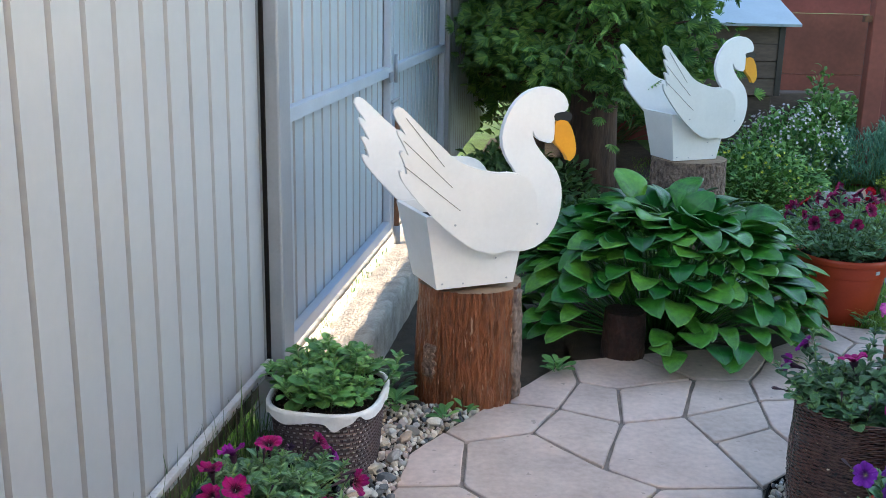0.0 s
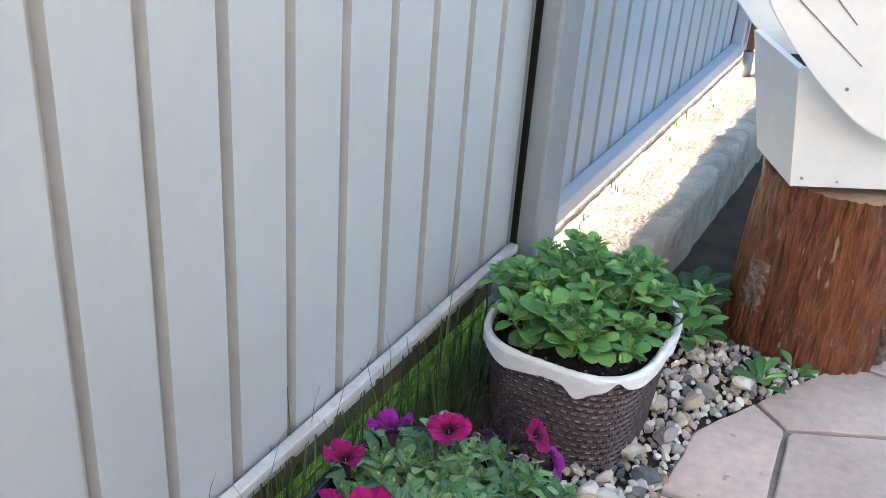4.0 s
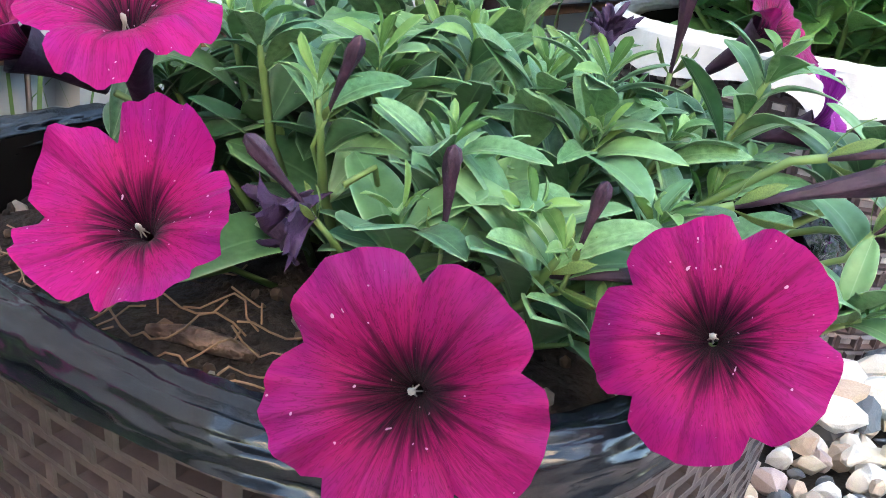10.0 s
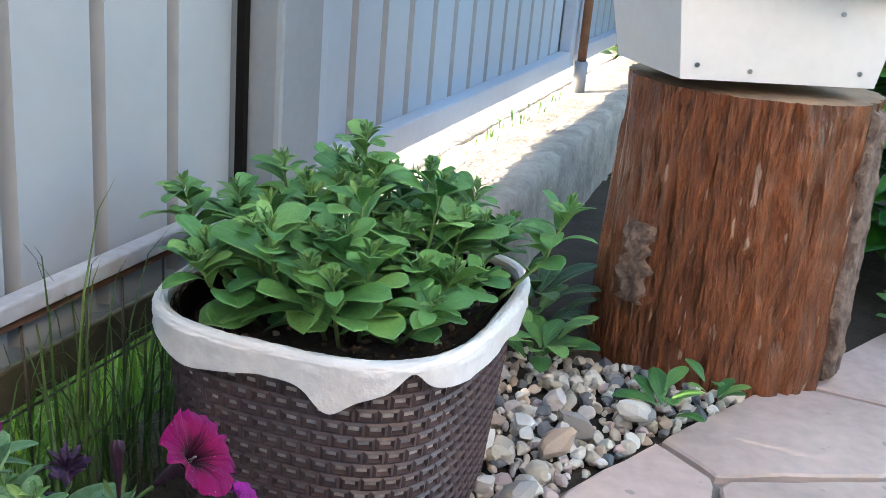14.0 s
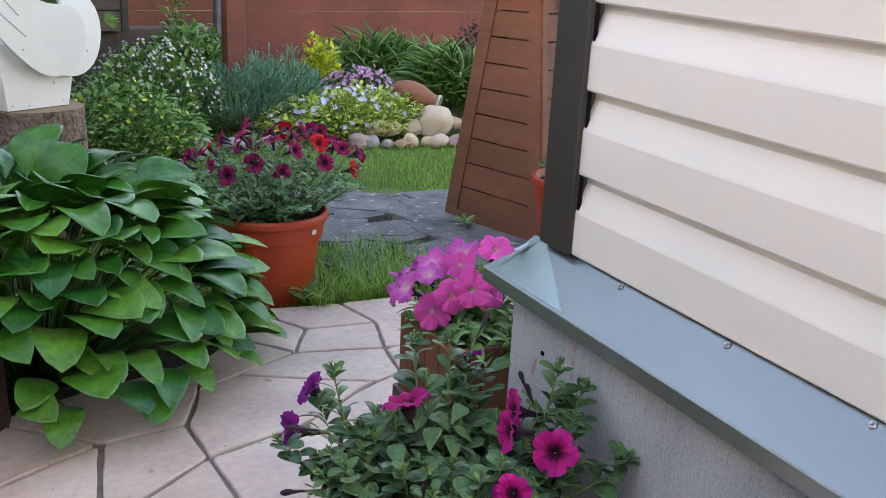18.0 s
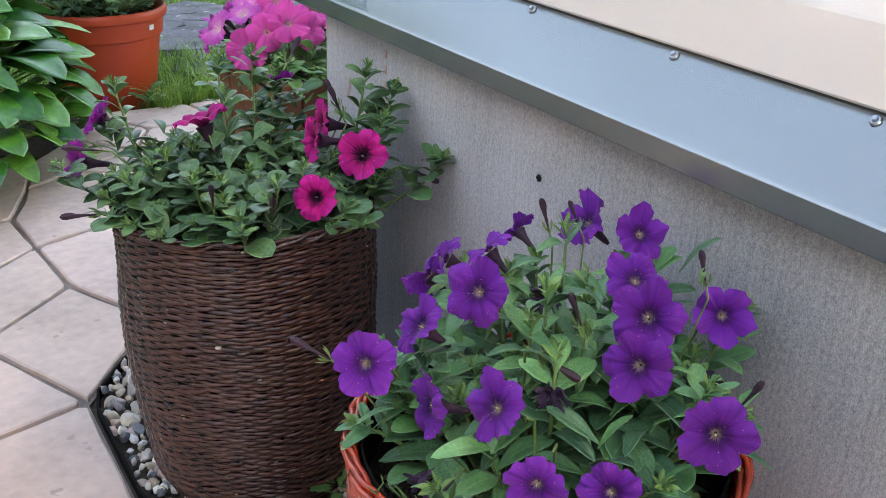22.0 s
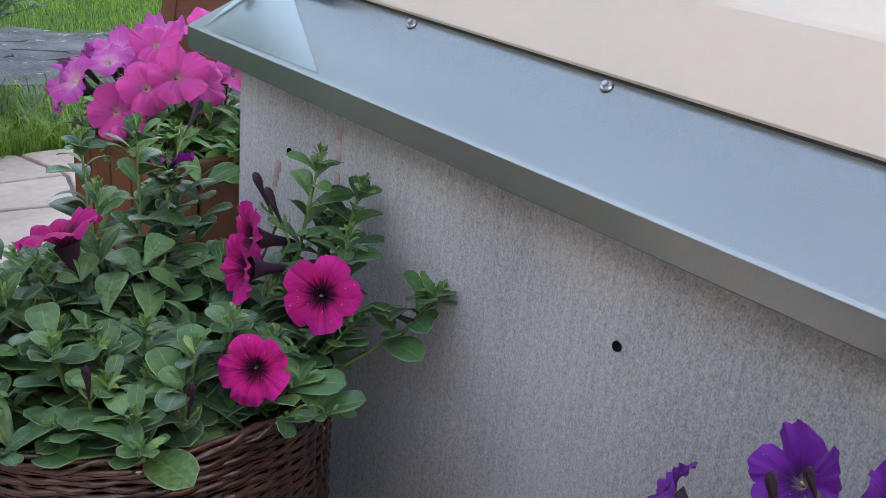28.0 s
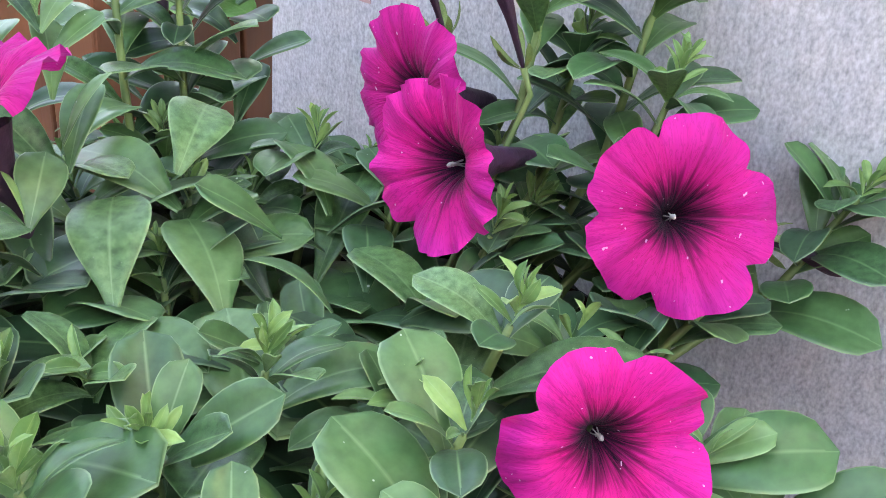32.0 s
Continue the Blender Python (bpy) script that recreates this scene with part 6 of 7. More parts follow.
mound(plant_p, 0.34, 0.32, 0.26, 90, 9, 0.055, M_LEAFP, 90, random.Random(41), shoots=3, n=2.0, spill=1.1, core=0.3)
WINE = (P_DARKRED, M_STAMEN)
RED = (petal_mat("red_petal", (0.62, 0.012, 0.03), (0.5, 0.008, 0.02), (0.12, 0.003, 0.006), 0.036), M_STAMEN)
rf = random.Random(43)
for k in range(36):
    g, q = k * 2.4, math.sqrt((k + 3.5) / 40)
    z = 0.25 * (1 - 0.6 * q * q) + rf.uniform(0, 0.03)
    flower(plant_p, Vector((0.35 * q * math.cos(g) + 0.06, 0.30 * q * math.sin(g) + 0.04, z + 0.06)), (math.cos(g) * q + rf.uniform(-0.7, 0.7), math.sin(g) * q - 0.1 + rf.uniform(-0.6, 0.6), rf.uniform(0.1, 0.7)), RED if k % 7 == 3 else WINE, rf.uniform(0.75, 1.0))
pot("round orange-red terracotta pot beside a wooden windmill", pose(3.22, 4.40, -0.02), 0.205, 0.36)
plant_q = thing("bedding_plant", "small leafy plant with white flowers in a terracotta pot", "plant", m=pose(3.22, 4.40, 0.30))
mound(plant_q, 0.19, 0.19, 0.15, 30, 7, 0.055, M_LEAFP, 30, random.Random(42), shoots=3, n=2.0, core=0.3)
WH = (petal_mat("white_flower_petal", (0.8, 0.8, 0.82), (0.8, 0.8, 0.82), (0.7, 0.7, 0.6), 0.036, 0.1), M_YSTAMEN)
for p, f in (((-0.16, -0.02, 0.20), (-0.6, -0.5, 0.6)), ((0.06, -0.20, 0.10), (-0.3, -0.9, 0.3)), ((0.12, -0.12, 0.15), (0.1, -0.7, 0.6))):
    flower(plant_q, Vector(p), f, WH, 0.75)

# ---- wooden planter with pink petunias at the corner ----


def crate(m):
    t = thing("wooden_planter", "square reddish wooden planter with dark bands by the house corner", "planter", m=m)
    w, h, n = 0.24, 0.49, 4
    for side in range(4):
        rot = Matrix.Rotation(radians(90 * side), 4, "Z")
        for k in range(n):
            bm = box(w / n - 0.003, 0.016, h, -w / 2 + w / n * (k + 0.5), -w / 2 + 0.008, h / 2, 0.002)
            bm.transform(rot)
            part("plank", bm, M_CRATE, t)
        for z in (0.30,):
            bm = box(w + 0.012, 0.010, 0.065, 0, -w / 2 - 0.006, z, 0.002)
            bm.transform(rot)
            b = part("band", bm, M_CRATE2, t, "dark brown band with bolts")
            for x in (-0.10, -0.035, 0.035, 0.10):
                bm = cyl(0.006, 0.005, 0.006, x, -w / 2 - 0.013, z, 10, rot=Matrix.Rotation(radians(90), 4, "X"))
                bm.transform(rot)
                part("bolt", bm, M_SCREW, b)
    part("soil", box(w - 0.034, w - 0.034, 0.02, 0, 0, h - 0.035), M_SOIL, t)
    return t


crate(pose(1.503, 2.89, -0.005, 0, 0, H_ANG))
plant_e = thing("petunia", "petunia with large pink flowers in a wooden planter", "petunia", "petunias", m=pose(1.503, 2.89, 0.45))
FL_E = [(1.395, 2.905, 0.527, -0.5, -0.8, 0.25, 1.02), (1.455, 2.860, 0.575, -0.4, -0.7, 0.5, 1.08), (1.425, 2.885, 0.560, -0.5, -0.6, 0.5, 0.95), (1.500, 2.865, 0.558, -0.2, -0.8, 0.4, 1.0), (1.490, 2.950, 0.598, -0.4, -0.4, 0.85, 0.95),
        (1.600, 2.970, 0.608, -0.2, -0.6, 0.75, 1.05), (1.570, 2.880, 0.560, 0.0, -0.8, 0.5, 0.95), (1.640, 2.930, 0.580, 0.1, -0.5, 0.8, 0.95)]
MAUVE_E = [(1.388, 2.990, 0.553, -0.8, 0.0, 0.55, 0.98), (1.485, 3.040, 0.574, -0.4, -0.2, 0.9, 1.0), (1.560, 3.030, 0.590, -0.1, -0.3, 0.9, 1.02), (1.392, 3.030, 0.530, -0.9, 0.2, 0.2, 0.88), (1.440, 2.985, 0.574, -0.5, -0.3, 0.8, 0.88), (1.440, 3.060, 0.560, -0.5, 0.3, 0.7, 0.85)]
mound(plant_e, 0.13, 0.13, 0.105, 30, 8, 0.06, M_LEAFB, 80, random.Random(51), n=3.0, spill=1.1, clear=FL_E + MAUVE_E)
blossoms(plant_e, PNK, FL_E)
blossoms(plant_e, (petal_mat("mauve_pink_petal", (0.56, 0.08, 0.41), (0.62, 0.12, 0.45), (0.70, 0.34, 0.50), 0.036, vein=0.14, heart=(0.8, 0.7, 0.55)), M_YSTAMEN), MAUVE_E)

# ---- wooden windmill ----
mill = thing("garden_windmill", "brown boarded garden windmill with a small roof and dark vanes", "windmill", m=pose(3.29, 4.90, -0.02, 0, 0, 2) @ Matrix.Diagonal((0.40, 1, 1, 1)))
B0, B1, MH = 0.335, 0.165, 1.12


def mill_face(rot):
    for k in range(9):
        z0, z1 = 0.06 + 0.117 * k, 0.06 + 0.117 * (k + 1) - 0.006
        bm = bmesh.new()
        vs = []
        for z in (z0, z1):
            hw = B0 + (B1 - B0) * z / MH
            for x, y in ((-hw + 0.02, -hw + 0.006), (hw - 0.02, -hw + 0.006), (hw - 0.02, -hw + 0.024), (-hw + 0.02, -hw + 0.024)):
                vs.append(bm.verts.new((x, y, z)))
        for f in ((0, 1, 5, 4), (1, 2, 6, 5), (2, 3, 7, 6), (3, 0, 4, 7), (4, 5, 6, 7), (3, 2, 1, 0)):
            bm.faces.new([vs[i] for i in f])
        bm.transform(rot)
        part("board", bm, M_MILL, mill)
    for s in (-1, 1):
        bm = bmesh.new()
        vs = []
        for z in (0.0, MH):
            hw = B0 + (B1 - B0) * z / MH
            for x, y in ((s * hw, -hw - 0.012), (s * (hw - 0.075), -hw - 0.012), (s * (hw - 0.075), -hw + 0.006), (s * hw, -hw + 0.006)):
                vs.append(bm.verts.new((x, y, z)))
        for f in ((0, 1, 5, 4), (1, 2, 6, 5), (2, 3, 7, 6), (3, 0, 4, 7), (4, 5, 6, 7), (3, 2, 1, 0)):
            bm.faces.new([vs[i] for i in f])
        bm.transform(rot)
        part("corner_board", bm, M_MILL, mill)
    bm = box(2 * B0 - 0.06, 0.02, 0.06, 0, -B0 + 0.0, 0.03)
    bm.transform(rot)
    part("base_board", bm, M_MILL, mill)


for a in (0, 90, 180, 270):
    mill_face(Matrix.Rotation(radians(a), 4, "Z"))
for s in (-1, 1):
    for k in range(3):
        part("roof_board", box(0.165, 0.46, 0.018, s * (0.245 - 0.10 * k), 0, 1.14 + 0.135 * k, 0.003, rot=Matrix.Rotation(radians(s * 52), 4, "Y")), M_MILL, mill)
part("axle", cyl(0.02, 0.02, 0.90, B1 + 0.28, 0, 0.98, 12, rot=Matrix.Rotation(radians(90), 4, "Y")), M_OLDWOOD, mill)
for k in range(2):
    part("vane", box(0.030, 0.105, 0.66, 0, 0, 0.37, 0.003), M_VANE, mill, "dark painted vane", m=pose(B1 + 0.66, 0, 0.98, 4 + 180 * k, 0, 0))
part("hub", cyl(0.045, 0.045, 0.10, B1 + 0.66, 0, 0.98, 16, rot=Matrix.Rotation(radians(90), 4, "Y")), M_VANE, mill)

# ---- background: red wall, kennel, tree, rock garden ----
wall_far = thing("wall_far", "rust-red panelled boundary wall behind the rock garden", "wall", kind="structure", m=pose(0, 0, 0))
rw = random.Random(61)
x = 1.6
while x < 12.0:
    w = rw.uniform(1.0, 1.9)
    for z0, z1 in ((-0.05, 0.66), (0.66, 1.25), (1.25, 2.0)):
        part("panel", box(w - 0.006, 0.05, z1 - z0 - 0.004, x + w / 2, 10.2 + rw.uniform(-0.015, 0.015), (z0 + z1) / 2, 0.004), M_REDWALL, wall_far)
    x += w
part("coping", box(11.0, 0.14, 0.06, 6.8, 10.2, 2.03, 0.01), M_REDWALL, wall_far)
fence_post = thing("fence_post", "grey weathered concrete fence post by the red wall", "post", m=pose(4.05, 9.85, 0))
part("post_shaft", box(0.09, 0.09, 1.9, 0, 0, 0.9, 0.01), M_SLATE, fence_post)
red_post = thing("gate_post", "rusty red steel post with a bracket", "post", m=pose(3.33, 8.0, 0))
part("post_shaft", box(0.14, 0.10, 2.2, 0, 0, 1.0, 0.008), M_REDWALL, red_post)
part("bracket", box(0.10, 0.05, 0.05, -0.08, 0, 1.27, 0.005), M_RUST, red_post)

kennel = thing("kennel", "old grey wooden kennel with a pale tin roof", "kennel", m=pose(2.37, 8.75, 0.62))
for k in range(4):
    part("board", box(0.72, 0.024, 0.135, 0, -0.3, 0.07 + 0.14 * k, 0.003), M_OLDWOOD, kennel)
    part("board", box(0.024, 0.58, 0.135, 0.35, 0, 0.07 + 0.14 * k, 0.003), M_OLDWOOD, kennel)
    part("board", box(0.024, 0.58, 0.135, -0.35, 0, 0.07 + 0.14 * k, 0.003), M_OLDWOOD, kennel)
part("corner_post", box(0.05, 0.05, 0.60, 0.36, -0.3, 0.30, 0.004), M_TRIM, kennel)
part("corner_post", box(0.05, 0.05, 0.60, -0.36, -0.3, 0.30, 0.004), M_TRIM, kennel)
part("roof", box(0.95, 0.9, 0.025, 0, 0.0, 0.70, 0.004, rot=Matrix.Rotation(radians(16), 4, "X")), M_TIN, kennel, "pale blue tin roof")
part("stand", box(0.7, 0.5, 0.62, 0, 0.02, -0.32, 0.01), M_OLDWOOD, kennel)
step = thing("wooden_beam", "dark old wooden beams beside the kennel", "beam", m=pose(3.1, 8.75, 0.0))
part("beam", box(0.75, 0.2, 0.16, 0, 0, 0.55, 0.012), M_OLDWOOD, step)
part("beam", box(0.75, 0.25, 0.48, 0, 0.05, 0.23, 0.012), M_OLDWOOD, step)


def spray_shape(n=9):
    h = Heap()
    for k in range(n):
        a = radians(-62 + 124 * k / (n - 1))
        ln = 0.6 + 0.4 * math.cos(a)
        h.add([(0, -0.02, 0), (ln * 0.6, -0.085, 0.03), (ln * 0.92, -0.05, -0.03), (ln, 0.02, -0.06), (ln * 0.6, 0.085, 0.03), (0, 0.02, 0)], [(0, 1, 2, 3, 4, 5)], pose(0, 0, 0, 12 * math.sin(5 * k), 0, math.degrees(a)))
    return np.concatenate(h.v), h.f


SPRAY = spray_shape()
TWIG = leaf_shape(1.0, 0.55, 0.2, 0.3, 3)
STRAP = leaf_shape(1.0, 0.10, 0.55, 0.3, 5, 0.45, 1.2)
NEEDLE = leaf_shape(1.0, 0.16, 0.1, 0.2, 3, 0.5, 1.3)


def tree(label, m, trunk_r, trunk_h, crown_z0, crown_h, crown_r, count, size, seed):
    t = thing("tree", label, "tree", m=m)
    rr = random.Random(seed)
    pts = [(0.04 * noise.noise((k, seed, 0)), 0.04 * noise.noise((k, 0, seed)), trunk_h * k / 8) for k in range(9)]
    put("trunk", mesh_of("trunk", *tube(pts, [trunk_r * (1.25 - 0.9 * k / 8) for k in range(9)], 14), M_TRUNK), t)
    lb, lf = Heap(), Heap()
    for k in range(60):
        z = crown_z0 - 0.2 + crown_h * (k / 60) ** 1.1
        a = k * 2.4
        rr_ = crown_r * (1 - 0.75 * (k / 60)) * rr.uniform(0.75, 1.1)
        tip = (rr_ * math.cos(a), rr_ * math.sin(a), z + rr.uniform(-0.25, 0.3))
        lb.add(*tube([(0, 0, z), (tip[0] * 0.5, tip[1] * 0.5, z + 0.12), tip], [0.02, 0.013, 0.004], 5))
        for j in range(count // 60):
            s = rr.uniform(0.25, 1.05)
            p = Vector((tip[0] * s, tip[1] * s, z + (tip[2] - z) * s)) + Vector((rr.gauss(0, 0.12), rr.gauss(0, 0.12), rr.gauss(0, 0.10)))
            out = Vector((math.cos(a) + rr.uniform(-0.9, 0.9), math.sin(a) + rr.uniform(-0.9, 0.9), rr.uniform(-0.9, 0.4)))
            lf.add(*SPRAY, frame_of(p, out, (rr.uniform(-1, 1), rr.uniform(-1, 1), rr.uniform(0.2, 1)), size * rr.uniform(0.6, 1.3)))
    tagged(put("limbs", lb.mesh("limbs", M_TRUNK), t), kind="stuff")
    tagged(put("crown", lf.mesh("crown", M_THUJA, smooth=False), t), "dense drooping green sprays", kind="stuff")
    return t


tree("dark green thuja tree with a bare lower trunk", pose(1.02, 7.0, -0.03), 0.15, 3.6, 1.15, 2.7, 0.95, 12000, 0.075, 71)
tree("dark thuja tree beside the gate", pose(0.75, 8.8, -0.03), 0.10, 3.6, 0.7, 3.2, 1.2, 7200, 0.10, 72)


def shrub(label, cat, m, a, b, height, count, size, material, seed, up=0.3, blooms=0, bloom_mat=None, bloom_size=0.012, leaf=None):
    """A leafy mound with an uneven outline; small flowers on it where it blooms."""
    t = thing("shrub", label, cat, m=m)
    rr = random.Random(seed)
    lf, st, bl = Heap(), Heap(), Heap()
    for k in range(count):
        g, q = rr.uniform(0, 6.283), math.sqrt(rr.random())
        lump = 1 + 0.28 * noise.noise((3 * math.cos(g), 3 * math.sin(g), seed + 2 * q))
        top = height * (1 - 0.7 * q ** 2.3) * lump
        p = Vector((a * q * math.cos(g) * lump, b * q * math.sin(g) * lump, top * rr.random() ** 0.45))
        out = Vector((math.cos(g) * q + rr.uniform(-0.7, 0.7), math.sin(g) * q + rr.uniform(-0.7, 0.7), up + rr.uniform(-0.3, 0.6)))
        lf.add(*(leaf or TWIG), frame_of(p, out, (rr.uniform(-0.5, 0.5), rr.uniform(-0.5, 0.5), 1), size * rr.uniform(0.6, 1.3)))
        if k % 25 == 0:
            st.add(*tube([(p.x * 0.4, p.y * 0.4, 0), (p.x * 0.8, p.y * 0.8, p.z * 0.6), p], [0.005, 0.004, 0.002], 4))
    star = [(0, 0, 0.1)] + [((1.0 if k % 2 == 0 else 0.45) * math.cos(k * math.pi / 5), (1.0 if k % 2 == 0 else 0.45) * math.sin(k * math.pi / 5), 0.25 if k % 2 == 0 else 0.15) for k in range(10)]
    for k in range(blooms):
        g, q = rr.uniform(0, 6.283), math.sqrt(rr.random())
        lump = 1 + 0.28 * noise.noise((3 * math.cos(g), 3 * math.sin(g), seed + 2 * q))
        p = Vector((a * q * math.cos(g) * lump, b * q * math.sin(g) * lump, height * (1 - 0.7 * q ** 2.3) * lump * rr.uniform(0.93, 1.08)))
        z = Vector((math.cos(g) * q + rr.uniform(-0.5, 0.5), math.sin(g) * q - 0.4, 0.7)).normalized()
        mm = z.to_track_quat("Z", "Y").to_matrix().to_4x4() @ Matrix.Diagonal((bloom_size,) * 3 + (1,))
        mm.translation = p
        bl.add(star, [(0, 1 + k2, 1 + (k2 + 1) % 10) for k2 in range(10)], mm)
    tagged(put("foliage", lf.mesh("foliage", material), t), kind="stuff")
    tagged(put("stem_mass", st.mesh("stem_mass", M_STEM), t), kind="stuff")
    if blooms:
        tagged(put("blossoms", bl.mesh("blossoms", bloom_mat, smooth=False), t), kind="stuff")
    return t


shrub("grey-green lavender-like mound in the rock garden", "shrub", pose(3.50, 7.95, 0.0), 0.66, 0.45, 0.46, 7500, 0.055, M_LAVENDER, 81, 1.2, 260, M_LAVENDER, 0.01, leaf=NEEDLE)
shrub("golden-yellow small upright shrub", "shrub", pose(4.14, 8.25, 0.10), 0.17, 0.17, 0.46, 900, 0.05, M_YELLOW, 82, 0.6)
shrub("spreading lime-green plant dotted with pale lilac-blue flowers", "flower bed", pose(3.95, 7.42, 0.0), 0.66, 0.38, 0.30, 3400, 0.04, M_LIME, 83, 0.3, 110, M_LILAC, 0.026)
shrub("low mauve-flowering cushion plant", "flower bed", pose(4.25, 7.85, 0.12), 0.34, 0.25, 0.25, 900, 0.04, M_SHRUB, 84, 0.3, 330, M_MAUVE, 0.022)
shrub("leafy shrub with tiny white flowers beside a swan", "shrub", pose(2.18, 7.15, 0.0), 0.52, 0.45, 0.42, 2600, 0.05, M_LIGHTLEAF, 85, 0.3, 90, M_YELLOW, 0.016)
shrub("airy shrub with pale flower heads", "shrub", pose(2.72, 7.9, 0.0), 0.5, 0.4, 0.56, 1700, 0.05, M_LIGHTLEAF, 86, 0.7, 420, M_WHITEFL, 0.015)
shrub("green bushy perennial by the red post", "shrub", pose(3.2, 8.45, 0.0), 0.42, 0.35, 0.62, 1500, 0.07, M_LIGHTLEAF, 87, 0.5)
shrub("dark purple-leaved barberry by the wall", "shrub", pose(6.25, 9.0, 0.0), 0.40, 0.36, 0.62, 1500, 0.045, M_DARKLEAF, 88, 0.5)
shrub("clump of arching green daylily leaves", "perennial", pose(5.15, 9.0, 0.0), 0.55, 0.4, 0.40, 1100, 0.24, M_STRAP, 89, 1.2, leaf=STRAP)
shrub("clump of arching green daylily leaves", "perennial", pose(5.3, 8.1, 0.0), 0.36, 0.36, 0.36, 900, 0.24, M_STRAP, 90, 1.2, leaf=STRAP)
shrub("variegated low plants behind the windmill", "perennial", pose(5.9, 7.2, 0.0), 0.6, 0.4, 0.5, 1300, 0.10, M_LAVENDER, 91, 0.6)
shrub("shaded undergrowth at the thuja's foot", "undergrowth", pose(0.45, 6.6, -0.03), 0.55, 1.2, 0.45, 2200, 0.07, M_SHRUB, 92, 0.4)
shrub("shaded undergrowth behind the hosta", "undergrowth", pose(0.9, 5.6, -0.03), 0.45, 0.5, 0.32, 1300, 0.06, M_SHRUB, 93, 0.4)
shrub("tall dark hedge behind the trees", "hedge", pose(1.2, 9.9, -0.03), 1.3, 0.5, 2.6, 5200, 0.12, M_SHRUB, 94, 0.4)
shrub("climbing leaves over the red wall", "climber", pose(7.0, 9.9, 1.2), 1.2, 0.2, 0.8, 1400, 0.08, M_LEAFB, 95, 0.0)

shrub("clump of arching green daylily leaves", "perennial", pose(7.9, 8.7, 0.0), 0.75, 0.5, 0.60, 1200, 0.26, M_STRAP, 96, 1.2, leaf=STRAP)
shrub("low leafy green perennial behind the windmill", "perennial", pose(7.05, 7.6, 0.0), 0.5, 0.4, 0.34, 1500, 0.07, M_LEAFB, 97, 0.5)
shrub("tall climbing stems with green leaves by the red post", "climber", pose(3.05, 8.3, 0.0), 0.16, 0.14, 0.80, 340, 0.06, M_LIGHTLEAF, 98, 0.4)

# stones round the rock garden
def rock_shape(seed, flat=0.7):
    bm = bmesh.new()
    bmesh.ops.create_icosphere(bm, subdivisions=3 if flat > 0.68 else 2, radius=1.0)
    sx, sy, sz = 1 + 0.25 * noise.noise((seed, 1, 1)), 0.85 + 0.3 * noise.noise((1, seed, 1)), flat
    for v in bm.verts:
        k = 1 + 0.28 * noise.noise(v.co * 1.2 + Vector((seed * 3.7, seed, 0))) + 0.08 * noise.noise(v.co * 3 + Vector((seed, 0, seed)))
        v.co = Vector((v.co.x * sx, v.co.y * sy, v.co.z * sz)) * k
    rr = random.Random(int(seed * 10))
    for _ in range(7 if flat > 0.68 else 11):
        nrm = Vector((rr.gauss(0, 1), rr.gauss(0, 1), rr.gauss(0, 1) * 0.8)).normalized()
        cut = rr.uniform(0.55, 0.85) if flat > 0.68 else rr.uniform(0.36, 0.66)
        for v in bm.verts:
            over = v.co.dot(nrm) - cut
            if over > 0:
                v.co -= nrm * over * 0.93
    return bm


ROCKS = [from_bm("garden_stone", rock_shape(s * 1.7 + 0.3), M_ROCK, True) for s in range(7)]
rs = random.Random(95)


def stone(x, y, s, z=0.0):
    o = put("garden_stone", ROCKS[rs.randrange(7)], None, pose(x, y, z + s * 0.35, rs.uniform(-15, 15), rs.uniform(-15, 15), rs.uniform(0, 360)) @ Matrix.Diagonal((s, s * rs.uniform(0.8, 1.1), s * rs.uniform(0.75, 1.05), 1)))
    tagged(o, "rounded grey-beige field stone edging the rock garden", "stone", "rock garden stones")


for k in range(17):
    t = k / 16
    stone(3.75 + 1.25 * t + rs.uniform(-0.04, 0.04), 7.02 - 0.15 * math.sin(math.pi * t) + rs.uniform(-0.06, 0.06), rs.uniform(0.05, 0.09), -0.02)
for k in range(22):
    stone(3.85 + 0.058 * k + rs.uniform(-0.03, 0.03), 7.20 + rs.uniform(-0.08, 0.06), rs.uniform(0.05, 0.10), 0.03)
stone(4.42, 7.12, 0.17, 0.03)
for x, y, s in ((2.62, 7.2, 0.10), (2.55, 7.32, 0.13), (2.72, 7.28, 0.11), (2.95, 7.2, 0.08), (3.05, 7.25, 0.09), (3.2, 7.22, 0.07), (2.68, 7.12, 0.12), (5.2, 6.6, 0.11), (5.35, 6.55, 0.12), (5.5, 6.6, 0.1), (5.65, 6.5, 0.13), (5.05, 6.7, 0.1)):
    stone(x, y, s)
DARKS = [from_bm("dark_stone", rock_shape(q * 1.3 + 40), M_SLATE, False) for q in range(3)]
for k, (x, y, q) in enumerate(((6.25, 6.95, 0.13), (6.42, 7.0, 0.17), (6.36, 6.88, 0.10), (6.58, 7.05, 0.12))):
    tagged(put("garden_stone", DARKS[k % 3], None, pose(x, y, q * 0.45, 15 * k, 25, 70 * k) @ Matrix.Diagonal((q, q * 0.9, q * 0.8, 1))), "jagged dark slate rock in the garden bed", "stone", "dark garden rocks")
jug = thing("clay_jug", "fallen brown clay jug with a pale ringed mouth", "jug", m=pose(4.44, 7.34, 0.24, 0, 105, -50) @ Matrix.Scale(0.72, 4))
put("jug_body", mesh_of("jug_body", *lathe([(0.0, -0.26), (0.06, -0.26), (0.10, -0.20), (0.125, -0.10), (0.12, 0.0), (0.085, 0.10), (0.066, 0.16), (0.072, 0.20), (0.06, 0.19), (0.052, 0.12), (0.07, 0.02), (0.0, -0.05)], 36), M_CLAY), jug)
